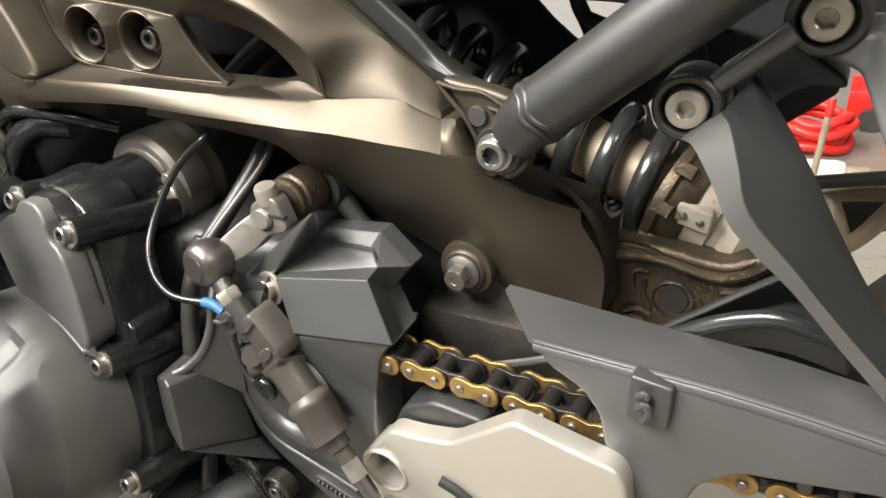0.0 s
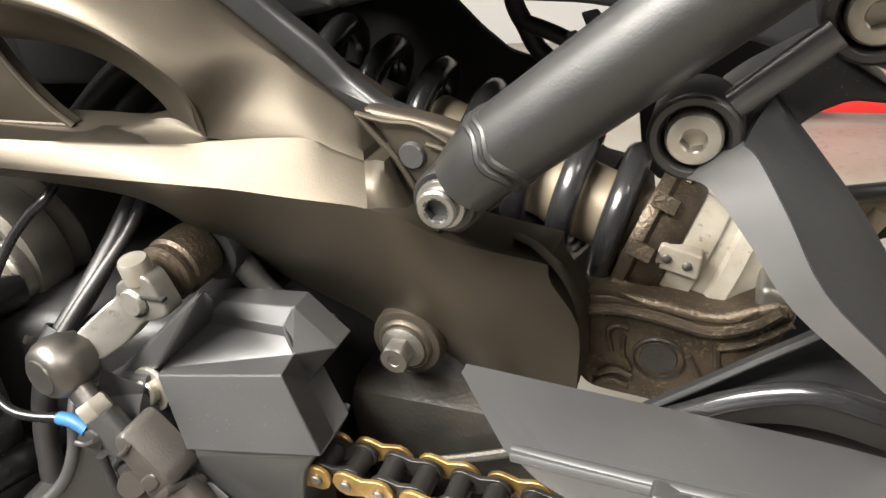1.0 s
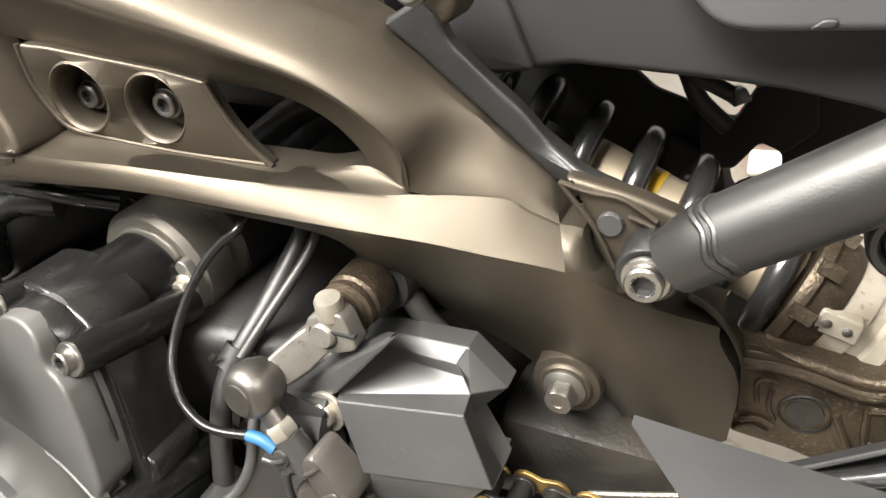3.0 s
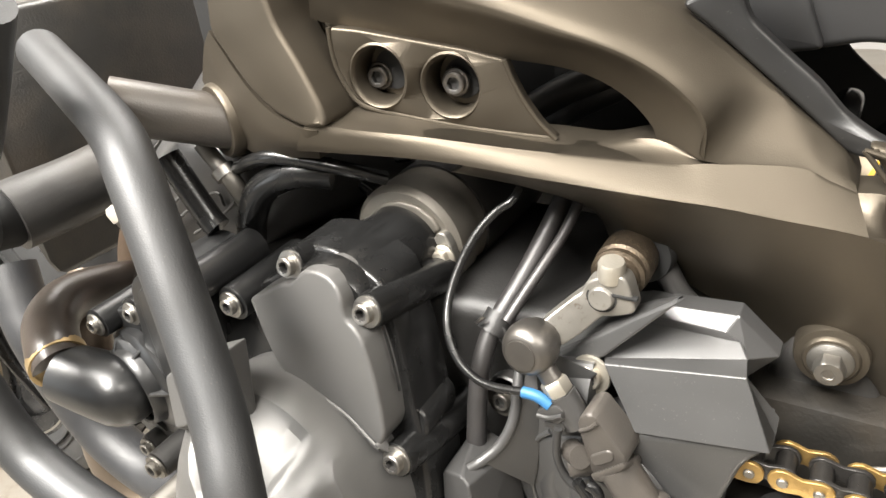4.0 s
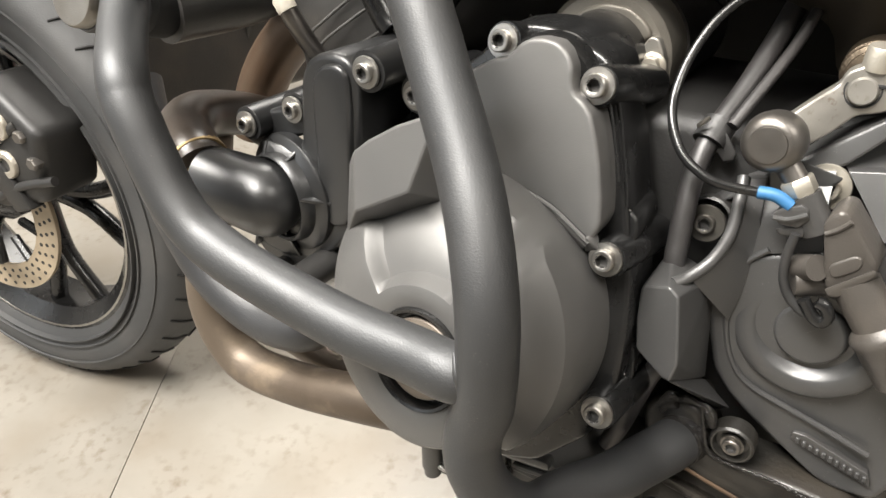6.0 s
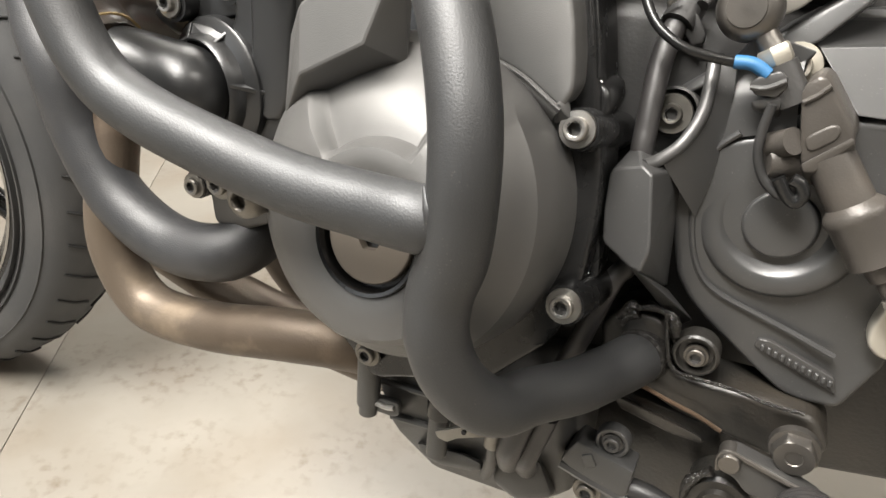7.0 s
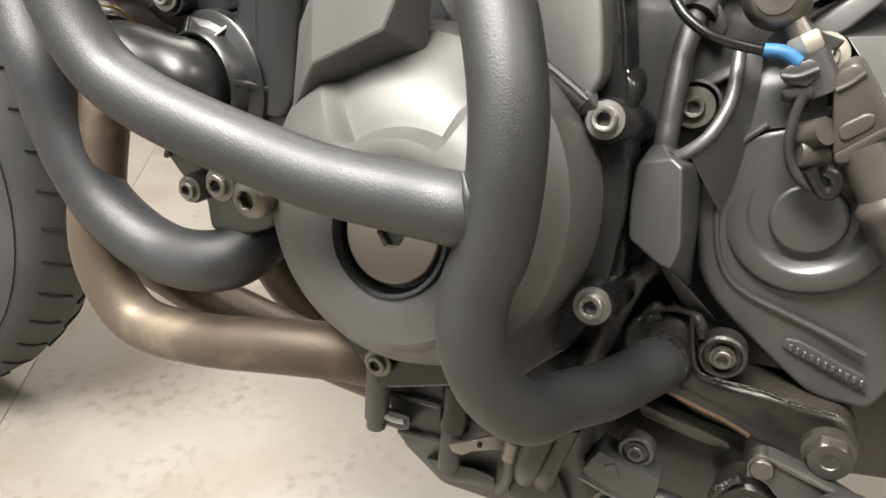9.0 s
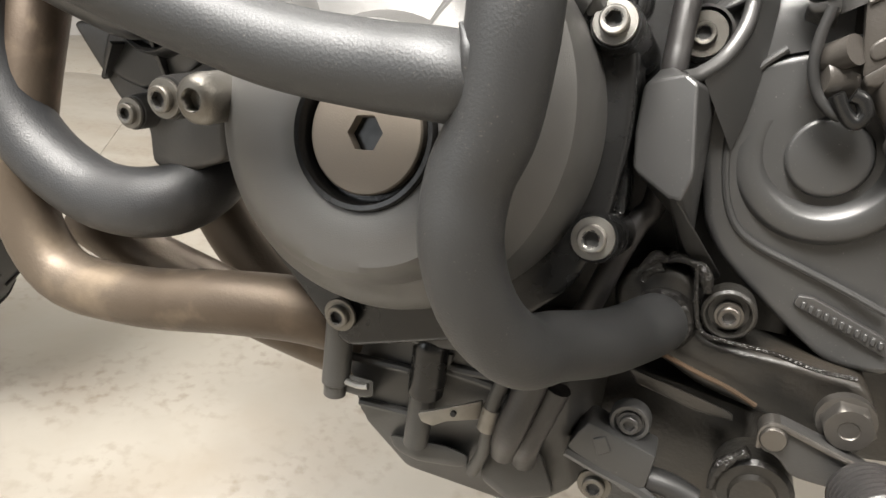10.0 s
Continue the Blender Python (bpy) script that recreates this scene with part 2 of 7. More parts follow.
def plate(pts, depth, bevel=0.004, corner=0.006, holes=(), seg=4, back=True, n=4):
    """A solid with the outline pts as its outer face, depth metres thick towards the machine's middle, with rounded rims."""
    bm = bmesh.new()
    rings = [fillet(pts, corner, n)] + [fillet(h, corner, n) for h in holes]
    tops = []
    for j, ring in enumerate(rings):
        sgn = 1 if j == 0 else -1
        levels = []
        for k in range(seg + 1):
            a = math.pi / 2 * k / seg
            levels.append([p + Vector((0, bevel * (1 - math.sin(a)), 0)) for p in inset(ring, sgn * bevel * (1 - math.cos(a)))])
        levels = [[p + Vector((0, depth, 0)) for p in ring]] + levels
        vs = [[bm.verts.new(p) for p in lv] for lv in levels]
        m = len(ring)
        for a, b in zip(vs, vs[1:]):
            for i in range(m):
                bm.faces.new((a[i - 1], a[i], b[i], b[i - 1]))
        tops.append((vs[-1], vs[0]))
    for which in ((0, 1) if back else (0,)):
        edges = []
        for t in tops:
            ring = t[which]
            edges += [bm.edges.get((ring[i - 1], ring[i])) for i in range(len(ring))]
        bmesh.ops.triangle_fill(bm, use_beauty=True, use_dissolve=False, edges=edges)
    return bm


def skin(rows, depth=0.008, steps=5):
    """A curved shell through rows of points that run the same way, depth metres thick."""
    lines = [spline(r, steps) for r in rows]
    cols = len(lines[0])
    grid = []
    for k in range(cols):
        grid.append(spline([ln[k] for ln in lines], 3) if len(lines) > 2 else [lines[0][k], lines[1][k]])
    bm = bmesh.new()
    front = [[bm.verts.new(p) for p in g] for g in grid]
    rear = [[bm.verts.new(p + Vector((0, depth, 0))) for p in g] for g in grid]
    m = len(front[0])
    for a, flip in ((front, 0), (rear, 1)):
        for i in range(cols - 1):
            for j in range(m - 1):
                bm.faces.new((a[i][j], a[i + 1][j], a[i + 1][j + 1], a[i][j + 1]))
    rim = [(front[i][j], rear[i][j]) for i, j in [(i, 0) for i in range(cols)] + [(cols - 1, j) for j in range(1, m)]
           + [(i, m - 1) for i in range(cols - 2, -1, -1)] + [(0, j) for j in range(m - 2, 0, -1)]]
    for k in range(len(rim)):
        bm.faces.new((rim[k - 1][0], rim[k][0], rim[k][1], rim[k - 1][1]))
    return bm


def tube(pts, r, n=14, steps=6, caps=True, smooth=True):
    """A round bar or hose along a smooth line; r is one radius or one for each point."""
    line = spline(pts, steps) if smooth else [V(p) for p in pts]
    if isinstance(r, (list, tuple)):
        k = len(r) - 1
        rad = [r[min(int(i * k / (len(line) - 1)), k - 1)] * (1 - (i * k / (len(line) - 1) - min(int(i * k / (len(line) - 1)), k - 1)))
               + r[min(int(i * k / (len(line) - 1)), k - 1) + 1] * (i * k / (len(line) - 1) - min(int(i * k / (len(line) - 1)), k - 1)) for i in range(len(line))]
    else:
        rad = [r] * len(line)
    bm = bmesh.new()
    t0 = (line[1] - line[0]).normalized()
    up = Vector((0, 0, 1)) if abs(t0.z) < 0.9 else Vector((1, 0, 0))
    nrm = t0.cross(up).normalized()
    rings = []
    for i, p in enumerate(line):
        t = (line[min(i + 1, len(line) - 1)] - line[max(i - 1, 0)]).normalized()
        nrm = (nrm - t * nrm.dot(t)).normalized()
        b = t.cross(nrm)
        rings.append([bm.verts.new(p + (nrm * math.cos(2 * math.pi * k / n) + b * math.sin(2 * math.pi * k / n)) * rad[i]) for k in range(n)])
    for a, b in zip(rings, rings[1:]):
        for k in range(n):
            bm.faces.new((a[k - 1], a[k], b[k], b[k - 1]))
    if caps:
        bm.faces.new(rings[0])
        bm.faces.new(rings[-1])
    return bm


def basis(at, axis, spin=0.0):
    """The pose whose z axis points along axis."""
    q = V(axis).normalized().to_track_quat("Z", "Y").to_matrix().to_4x4()
    return Matrix.Translation(at) @ q @ Matrix.Rotation(radians(spin), 4, "Z")


OUT = (0, -1, 0)


def circle(at, r, n=20):
    """A round outline in the side plane."""
    return [V(at) + Vector((r * math.cos(2 * math.pi * k / n), 0, r * math.sin(2 * math.pi * k / n))) for k in range(n)]


def lathe(profile, at=(0, 0, 0), axis=OUT, n=24, spin=0.0, hexes=(), caps=True):
    """A turned body: rows of (radius, height along the axis). Rows named in hexes are six-sided."""
    bm = bmesh.new()
    m = basis(at, axis, spin)
    rings = []
    for j, (r, h) in enumerate(profile):
        if r < 1e-6:
            rings.append([bm.verts.new(m @ Vector((0, 0, h)))])
            continue
        ring = []
        for k in range(n):
            a = 2 * math.pi * k / n
            rr = r
            if j in hexes:
                rr = r * math.cos(math.pi / 6) / math.cos((a % (math.pi / 3)) - math.pi / 6)
            ring.append(bm.verts.new(m @ Vector((rr * math.cos(a), rr * math.sin(a), h))))
        rings.append(ring)
    for a, b in zip(rings, rings[1:]):
        for k in range(n):
            va = [a[k - 1], a[k]] if len(a) > 1 else [a[0]]
            vb = [b[k], b[k - 1]] if len(b) > 1 else [b[0]]
            if len(va) + len(vb) > 2:
                bm.faces.new(va + vb)
    for e in (rings[0], rings[-1]) if caps else ():
        if len(e) > 2:
            bm.faces.new(e)
    return bm


def hull(pts, bevel=0.0015, seg=2):
    """The convex body round the points, with softened edges."""
    bm = bmesh.new()
    for p in pts:
        bm.verts.new(p)
    res = bmesh.ops.convex_hull(bm, input=bm.verts)
    bmesh.ops.delete(bm, geom=[g for g in res["geom_unused"] if isinstance(g, bmesh.types.BMVert)], context="VERTS")
    bmesh.ops.dissolve_limit(bm, angle_limit=radians(4), verts=bm.verts, edges=bm.edges)
    if bevel:
        bmesh.ops.bevel(bm, geom=list(bm.edges), offset=bevel, segments=seg, profile=0.5, affect="EDGES", clamp_overlap=True)
    return bm


def box(lo, hi, bevel=0.002, seg=2):
    return hull([(x, y, z) for x in (lo[0], hi[0]) for y in (lo[1], hi[1]) for z in (lo[2], hi[2])], bevel, seg)


def prism(pts, depth, bevel=0.0015):
    """A convex block: the outline pts and its copy depth metres deeper."""
    return hull([V(p) for p in pts] + [V(p) + Vector((0, depth, 0)) for p in pts], bevel)


def socket_bolt(at, r, parent, mat=None, axis=OUT, washer=1.6, name="bolt", h=0.9, spin=0.0):
    """A cap screw with a six-sided socket and a washer flange; r is the head's radius."""
    w = r * washer
    prof = [(w, 0), (w, r * 0.22), (w * 0.97, r * 0.3), (r * 1.0, r * 0.32), (r, r * (h - 0.12)), (r * 0.9, r * h),
            (r * 0.66, r * h), (r * 0.6, r * (h - 0.06)), (r * 0.58, r * 0.35), (0, r * 0.28)]
    ob = part(name, lathe(prof, at, axis, 24, spin, hexes=(7, 8)), mat or steel, parent)
    # Faces inside the socket are coloured black in place of real shade.
    ob.data.materials.append(engine_black)
    d, c = V(axis).normalized(), V(at)
    for f in ob.data.polygons:
        q = f.center - c
        if (q - d * q.dot(d)).length < r * 0.6 and q.dot(d) < r * (h - 0.02):
            f.material_index = 1
    return ob


def hex_bolt(at, r, parent, mat=None, axis=OUT, washer=1.5, h=1.1, spin=0.0, name="bolt"):
    """A six-sided bolt head on a flange; r is the head's radius."""
    w = r * washer
    prof = [(w, 0), (w, r * 0.2), (r * 1.1, r * 0.42), (r, r * 0.45), (r, r * (h - 0.12)), (r * 0.86, r * h), (r * 0.4, r * h), (r * 0.36, r * (h - 0.06)), (0, r * (h - 0.06))]
    return part(name, lathe(prof, at, axis, 24, spin, hexes=(3, 4)), mat or dull_steel, parent)


def weld_ring(at, axis, r, bead, parent, mat):
    """An uneven weld bead round a bar."""
    d = V(axis).normalized()
    u = d.orthogonal().normalized()
    w = d.cross(u)
    pts = [V(at) + (u * math.cos(q) + w * math.sin(q)) * r + d * (0.0012 * math.sin(5 * q)) for q in [2 * math.pi * n_ / 24 for n_ in range(25)]]
    return part("weld_bead", tube(pts, [bead, bead * 1.3, bead * 0.9, bead * 1.25, bead, bead * 1.3, bead, bead * 1.2, bead], 8, 2), mat, parent)


# ---- setting ----
def slab(name, lo, hi, mat, label, category):
    ob = part(name, box(lo, hi, 0.0), mat, None)
    return tagged(ob, label, category, kind="structure")


floor = slab("floor", (-3.6, -4.0, -0.12), (3.4, 3.2, -0.004), grout, "pale beige tiled garage floor with brown scuffs", "floor")
slab("wall_north", (-3.6, 3.2, 0), (3.4, 3.35, 2.7), wall_paint, "plain white painted garage wall", "wall")
slab("wall_east", (3.4, -4.0, 0), (3.55, 3.35, 2.7), wall_paint, "plain white painted garage wall", "wall")
slab("wall_west", (-3.75, -4.0, 0), (-3.6, 3.35, 2.7), wall_paint, "plain white painted garage wall", "wall")
slab("wall_south", (-0.6, -4.15, 0), (3.55, -4.0, 2.7), wall_paint, "plain white painted garage wall", "wall")
# Unseen ceiling, kept near white to bounce light onto upward faces.
slab("ceiling", (-3.75, -4.15, 2.7), (3.55, 3.35, 2.85), ceiling_paint, "plain white ceiling", "ceiling")

# ---- the motorcycle ----
bike = new("motorcycle")
tagged(bike, "black naked motorcycle with bronze-grey frame and black crash bars", "motorcycle")

# frame: outer beam with a long opening, recessed web, slanting lower flank
# top edge of the beam, then its lower edge along the opening and the crease
edge_top = [(-0.4355, 0.3450, 0.7541), (-0.4100, 0.3485, 0.7505), (-0.3577, 0.3540, 0.7434)] + [(-0.2810, 0.3673, 0.7146), (-0.2690, 0.3690, 0.7100), (-0.2554, 0.3710, 0.7038), (-0.2428, 0.3728, 0.6950), (-0.2300, 0.3746, 0.6857), (-0.2173, 0.3765, 0.6756), (-0.2044, 0.3784, 0.6649), (-0.1932, 0.3800, 0.6552), (-0.1817, 0.3817, 0.6464), (-0.1735, 0.3828, 0.6396)]
crease = [(-0.4119, 0.3220, 0.7384), (-0.3900, 0.3235, 0.7290)] + [(-0.3431, 0.3301, 0.7140), (-0.3182, 0.3336, 0.7077), (-0.2943, 0.3370, 0.7000), (-0.2710, 0.3403, 0.6927), (-0.2531, 0.3429, 0.6845), (-0.2381, 0.3450, 0.6734), (-0.2276, 0.3490, 0.6592)] + [(-0.2275, 0.3535, 0.6398)]
inner = [(-0.4252, 0.3331, 0.7038), (-0.4021, 0.3370, 0.6980), (-0.3731, 0.3417, 0.6929), (-0.3450, 0.3464, 0.6880), (-0.3209, 0.3504, 0.6824), (-0.2995, 0.3539, 0.6792), (-0.2817, 0.3568, 0.6742), (-0.2663, 0.3594, 0.6652), (-0.2551, 0.3612, 0.6533), (-0.2508, 0.3619, 0.6449)]
ridge = [(-0.4258, 0.3049, 0.6412), (-0.3932, 0.3107, 0.6406), (-0.3623, 0.3162, 0.6398), (-0.3333, 0.3213, 0.6375), (-0.3058, 0.3261, 0.6338), (-0.2793, 0.3308, 0.6306), (-0.2536, 0.3353, 0.6275), (-0.2313, 0.3393, 0.6251), (-0.2144, 0.3423, 0.6232), (-0.1887, 0.3468, 0.6190), (-0.1728, 0.3496, 0.6167), (-0.1594, 0.3520, 0.6142)]
# past the opening the beam runs straight into the rail
meet = [V(edge_top[i]).lerp(V(ridge[i - 1]), 0.5) for i in (10, 11, 12)]
crease += meet
rows = [[V(a).lerp(V(c), f) + Vector((0, dy * max(0.0, 1 - i / 12.5), 0)) for i, (a, c) in enumerate(zip(edge_top, crease))] for f, dy in ((0.0, 0.0), (0.1, -0.004), (0.35, -0.0085), (0.65, -0.009), (0.9, -0.0035), (1.0, 0.0))]
frame_beam = part("frame_beam", skin(rows, 0.03, 4), frame_paint, bike, "bronze-grey satin painted cast frame beam")
mid_wall = [V(a).lerp(V(b), 0.45) + Vector((0, 0.001, 0)) for a, b in zip(crease[:10], inner)]
part("frame_bevel", skin([crease[:10], [V(a).lerp(b, 0.25) + Vector((0, -0.001, 0)) for a, b in zip(crease[:10], mid_wall)], mid_wall, inner], 0.03, 4), frame_paint, frame_beam)
rail_top = [(-0.4152, 0.3048, 0.6573), (-0.3877, 0.3120, 0.6535), (-0.3604, 0.3192, 0.6509), (-0.3341, 0.3261, 0.6475), (-0.3083, 0.3328, 0.6442), (-0.2830, 0.3395, 0.6415), (-0.2583, 0.3460, 0.6391), (-0.2364, 0.3517, 0.6376), (-0.2251, 0.3547, 0.6381)] + meet
ledge_in = [(-0.4298, 0.3250, 0.6657), (-0.4038, 0.3302, 0.6584), (-0.3769, 0.3356, 0.6547), (-0.3481, 0.3414, 0.6497), (-0.3198, 0.3470, 0.6460), (-0.2977, 0.3515, 0.6437)] + [(-0.2775, 0.3575, 0.6410), (-0.2524, 0.3617, 0.6448)] + [rail_top[8]]
part("frame_ledge", skin([ledge_in, [V(a).lerp(V(b), 0.5) + Vector((0, 0.001, -0.0006)) for a, b in zip(ledge_in, rail_top)], rail_top[:9]], 0.02, 4), frame_paint, frame_beam)
rail_rows = [rail_top] + [[V(a).lerp(V(b), f) + Vector((0, -0.0014, 0.0007)) * max(0.0, 1 - k / 9) for k, (a, b) in enumerate(zip(rail_top, ridge))] for f in (0.3, 0.75)] + [ridge]
part("frame_rail", skin(rail_rows, 0.02, 4), frame_paint, frame_beam)
part("frame_neck", plate([(-0.4723, 0.3130, 0.7442), (-0.4786, 0.3110, 0.7010), (-0.4646, 0.3090, 0.6836), (-0.4523, 0.3065, 0.6714), (-0.4365, 0.3040, 0.6611),
    (-0.4173, 0.3025, 0.6554), (-0.4022, 0.3045, 0.6553), (-0.4046, 0.3060, 0.6651), (-0.4170, 0.3090, 0.6861), (-0.4297, 0.3110, 0.7044),
    (-0.4430, 0.3140, 0.7428)], 0.03, 0.003, 0.006, (), 3), frame_paint, frame_beam)
part("neck_band", skin([[(-0.4800, 0.3125, 0.7012), (-0.4657, 0.3100, 0.6833), (-0.4530, 0.3072, 0.6708), (-0.4370, 0.3045, 0.6606), (-0.4178, 0.3030, 0.6549),
    (-0.4090, 0.3047, 0.6540)], [(-0.4918, 0.3160, 0.6908), (-0.4772, 0.3120, 0.6706), (-0.4632, 0.3080, 0.6553), (-0.4429, 0.3050, 0.6476), (-0.4227, 0.3050, 0.6450),
    (-0.4128, 0.3077, 0.6442)], [(-0.5101, 0.3240, 0.6691), (-0.4932, 0.3190, 0.6445), (-0.4775, 0.3160, 0.6325), (-0.4532, 0.3135, 0.6313), (-0.4306, 0.3125, 0.6337),
    (-0.4199, 0.3148, 0.6335)]], 0.025), frame_paint, frame_beam)
part("groove_floor", plate([(-0.4758, 0.3500, 0.7411), (-0.4634, 0.3500, 0.7032), (-0.4411, 0.3500, 0.6406), (-0.4008, 0.3500, 0.6461), (-0.4285, 0.3500, 0.6975),
    (-0.4406, 0.3500, 0.7395)], 0.02, 0.003, 0.004), frame_paint, frame_beam)
ring_at = V((-0.4940, 0.3160, 0.6481))
part("mount_ring", lathe([(0.0225, -0.02), (0.0225, 0.0), (0.021, 0.002), (0.0175, 0.002), (0.0165, 0.0), (0.0165, -0.02)], ring_at, (-0.35, -1, 0.0), 36), frame_paint, frame_beam)
part("rail_end", skin([[rail_top[-1], V(rail_top[-1]).lerp(V(ridge[-1]), 0.5), ridge[-1]], [(-0.1557, 0.3640, 0.6285)] + [(-0.1555, 0.3610, 0.6183)] + [(-0.1516, 0.3580, 0.6078)], [(-0.1533, 0.3740, 0.6165)] + [(-0.1465, 0.3740, 0.6051)] + [(-0.1380, 0.3660, 0.5988)]], 0.02, 4), frame_paint, frame_beam)
wells = [V((-0.3481, 0.3414, 0.6703)), V((-0.3863, 0.3337, 0.6753))]
web = [(-0.4103, 0.3289, 0.7004), (-0.4106, 0.3289, 0.6908), (-0.4091, 0.3292, 0.6787), (-0.4037, 0.3303, 0.6659), (-0.3982, 0.3314, 0.6602), (-0.3885, 0.3333, 0.6570), (-0.3625, 0.3385, 0.6519), (-0.3339, 0.3442, 0.6475), (-0.2972, 0.3516, 0.6437), (-0.3054, 0.3499, 0.6524), (-0.3125, 0.3485, 0.6631), (-0.3178, 0.3474, 0.6741), (-0.3208, 0.3468, 0.6828), (-0.3412, 0.3428, 0.6883), (-0.3679, 0.3374, 0.6934), (-0.3953, 0.3319, 0.6987)]
part("web_lip", tube(web[:9], 0.0013, 8), frame_paint, frame_beam)
part("web_lip", tube(web[8:13], 0.0016, 8), frame_paint, frame_beam)
part("frame_web", plate(web, 0.006, 0.0014, 0.002, [circle(p, 0.0158, 36) for p in wells]), frame_paint, frame_beam)
WELL = (0.1, -1, 0.02)
for p in wells:
    part("bolt_well", lathe([(0.0178, -0.004), (0.0172, 0.0006), (0.0162, 0.0014), (0.0152, 0.0006), (0.0146, -0.0015), (0.0138, -0.016), (0, -0.016)], p, WELL, 40, caps=False), frame_paint, frame_beam)
    # Black disc paints the shade at the bottom of the well.
    part("well_shade", lathe([(0.0105, -0.0159), (0.0105, -0.0146), (0, -0.0146)], p, WELL, 24), dark_void, frame_beam)
for at in ((-0.3519, 0.3532, 0.6690), (-0.3956, 0.3482, 0.6715)):
    socket_bolt(at, 0.0060, frame_beam, dark_steel, axis=WELL, washer=1.25)
flank_top = [V(p) for p in [(-0.3333, 0.3213, 0.6375), (-0.2925, 0.3285, 0.6319), (-0.2613, 0.3340, 0.6280), (-0.2337, 0.3388, 0.6252), (-0.2120, 0.3427, 0.6226), (-0.1910, 0.3464, 0.6193), (-0.1728, 0.3496, 0.6167), (-0.1594, 0.3520, 0.6139)]] + [V((-0.1467, 0.3570, 0.6074)), V((-0.1330, 0.3690, 0.5930)), V((-0.1000, 0.3880, 0.5750))]
flank_low = [V(p) for p in ((-0.3571, 0.3460, 0.6216), (-0.3169, 0.3640, 0.6088), (-0.2870, 0.3790, 0.5930), (-0.2761, 0.3870, 0.5671), (-0.2487, 0.3890, 0.5569), (-0.2219, 0.3905, 0.5443), (-0.1970, 0.3920, 0.5322), (-0.1657, 0.3940, 0.5093), (-0.1427, 0.3930, 0.4961), (-0.1109, 0.3890, 0.4904), (-0.0889, 0.3860, 0.5112))]
part("frame_flank", skin([flank_top, [a.lerp(b, 0.12) + Vector((0, -0.0016, -0.0006)) for a, b in zip(flank_top, flank_low)], [a.lerp(b, 0.45) + Vector((0, -0.0050, 0)) for a, b in zip(flank_top[:-1], flank_low)] + [V((-0.0882, 0.3900, 0.5432))], flank_low], 0.03, 4), frame_paint, frame_beam)
part("frame_hook", skin([[(-0.1146, 0.3860, 0.5879), (-0.1060, 0.3860, 0.5835), (-0.0982, 0.3860, 0.5757), (-0.0918, 0.3860, 0.5652), (-0.0879, 0.3860, 0.5521), (-0.0864, 0.3860, 0.5324)], [(-0.1153, 0.4000, 0.5777), (-0.1059, 0.4000, 0.5731), (-0.0979, 0.4000, 0.5647), (-0.0916, 0.4000, 0.5535), (-0.0879, 0.4000, 0.5395), (-0.0867, 0.4000, 0.5178)]], 0.006), frame_paint, frame_beam)
LUG = Vector((0.0024, -0.002, 0.0022))
lug = [(-0.1701, 0.3720, 0.6459), (-0.1598, 0.3720, 0.6329), (-0.1555, 0.3720, 0.6166), (-0.1471, 0.3720, 0.6015), (-0.1355, 0.3720, 0.5912),
    (-0.1223, 0.3720, 0.6022), (-0.1200, 0.3720, 0.6335), (-0.1401, 0.3720, 0.6403)]
part("frame_lug", plate([V(p) + LUG for p in lug], 0.009, 0.003, 0.006), frame_paint, frame_beam)
for rib in ([(-0.1696, 0.3705, 0.6435), (-0.1579, 0.3705, 0.6407), (-0.1443, 0.3705, 0.6394), (-0.1306, 0.3705, 0.6316)], [(-0.1696, 0.3705, 0.6435), (-0.1623, 0.3705, 0.6344), (-0.1549, 0.3705, 0.6250), (-0.1457, 0.3705, 0.6075)], [(-0.1416, 0.3705, 0.6322), (-0.1360, 0.3705, 0.6306), (-0.1314, 0.3705, 0.6288)]):
    part("lug_rib", tube([V(p) + LUG for p in rib], 0.0012, 8), frame_paint, frame_beam)
part("inner_bracket", tube([(-0.2659, 0.3720, 0.5847), (-0.2501, 0.3720, 0.5753), (-0.2366, 0.3720, 0.5561), (-0.2219, 0.3720, 0.5429), (-0.2041, 0.3720, 0.5362)], [0.008, 0.0075, 0.006, 0.006, 0.008], 12), engine_black, bike, "curved dusty cast bracket under the frame")
part("hole_plug", lathe([(0.0055, -0.01), (0.0055, 0.002), (0.0048, 0.003), (0, 0.003)], (-0.1462, 0.3710, 0.6292), OUT, 20), black_plastic, frame_beam)
part("frame_edge", plate([V(p) for p in [(-0.2217, 0.3820, 0.7169), (-0.2236, 0.3820, 0.7070), (-0.2197, 0.3820, 0.6958), (-0.2021, 0.3820, 0.6802), (-0.1883, 0.3820, 0.6688), (-0.1759, 0.3820, 0.6550)] + [(-0.1607, 0.3760, 0.6470)] + [(-0.1441, 0.3720, 0.6435), (-0.1289, 0.3720, 0.6368), (-0.1343, 0.3720, 0.6302), (-0.1489, 0.3720, 0.6386)] + [(-0.1721, 0.3810, 0.6378), (-0.1913, 0.3810, 0.6550), (-0.2130, 0.3810, 0.6731), (-0.2344, 0.3810, 0.6910), (-0.2497, 0.3810, 0.7018)]], 0.008, 0.0026, 0.005), edge_black, bike, "black edge strip along the frame")
part("frame_bracket", plate([(-0.2248, 0.3560, 0.7302), (-0.2013, 0.3560, 0.7296), (-0.2006, 0.3560, 0.7169), (-0.2075, 0.3560, 0.7067), (-0.2122, 0.3560, 0.7119),
    (-0.2210, 0.3560, 0.7178)], 0.02, 0.004, 0.006), frame_paint, frame_beam)
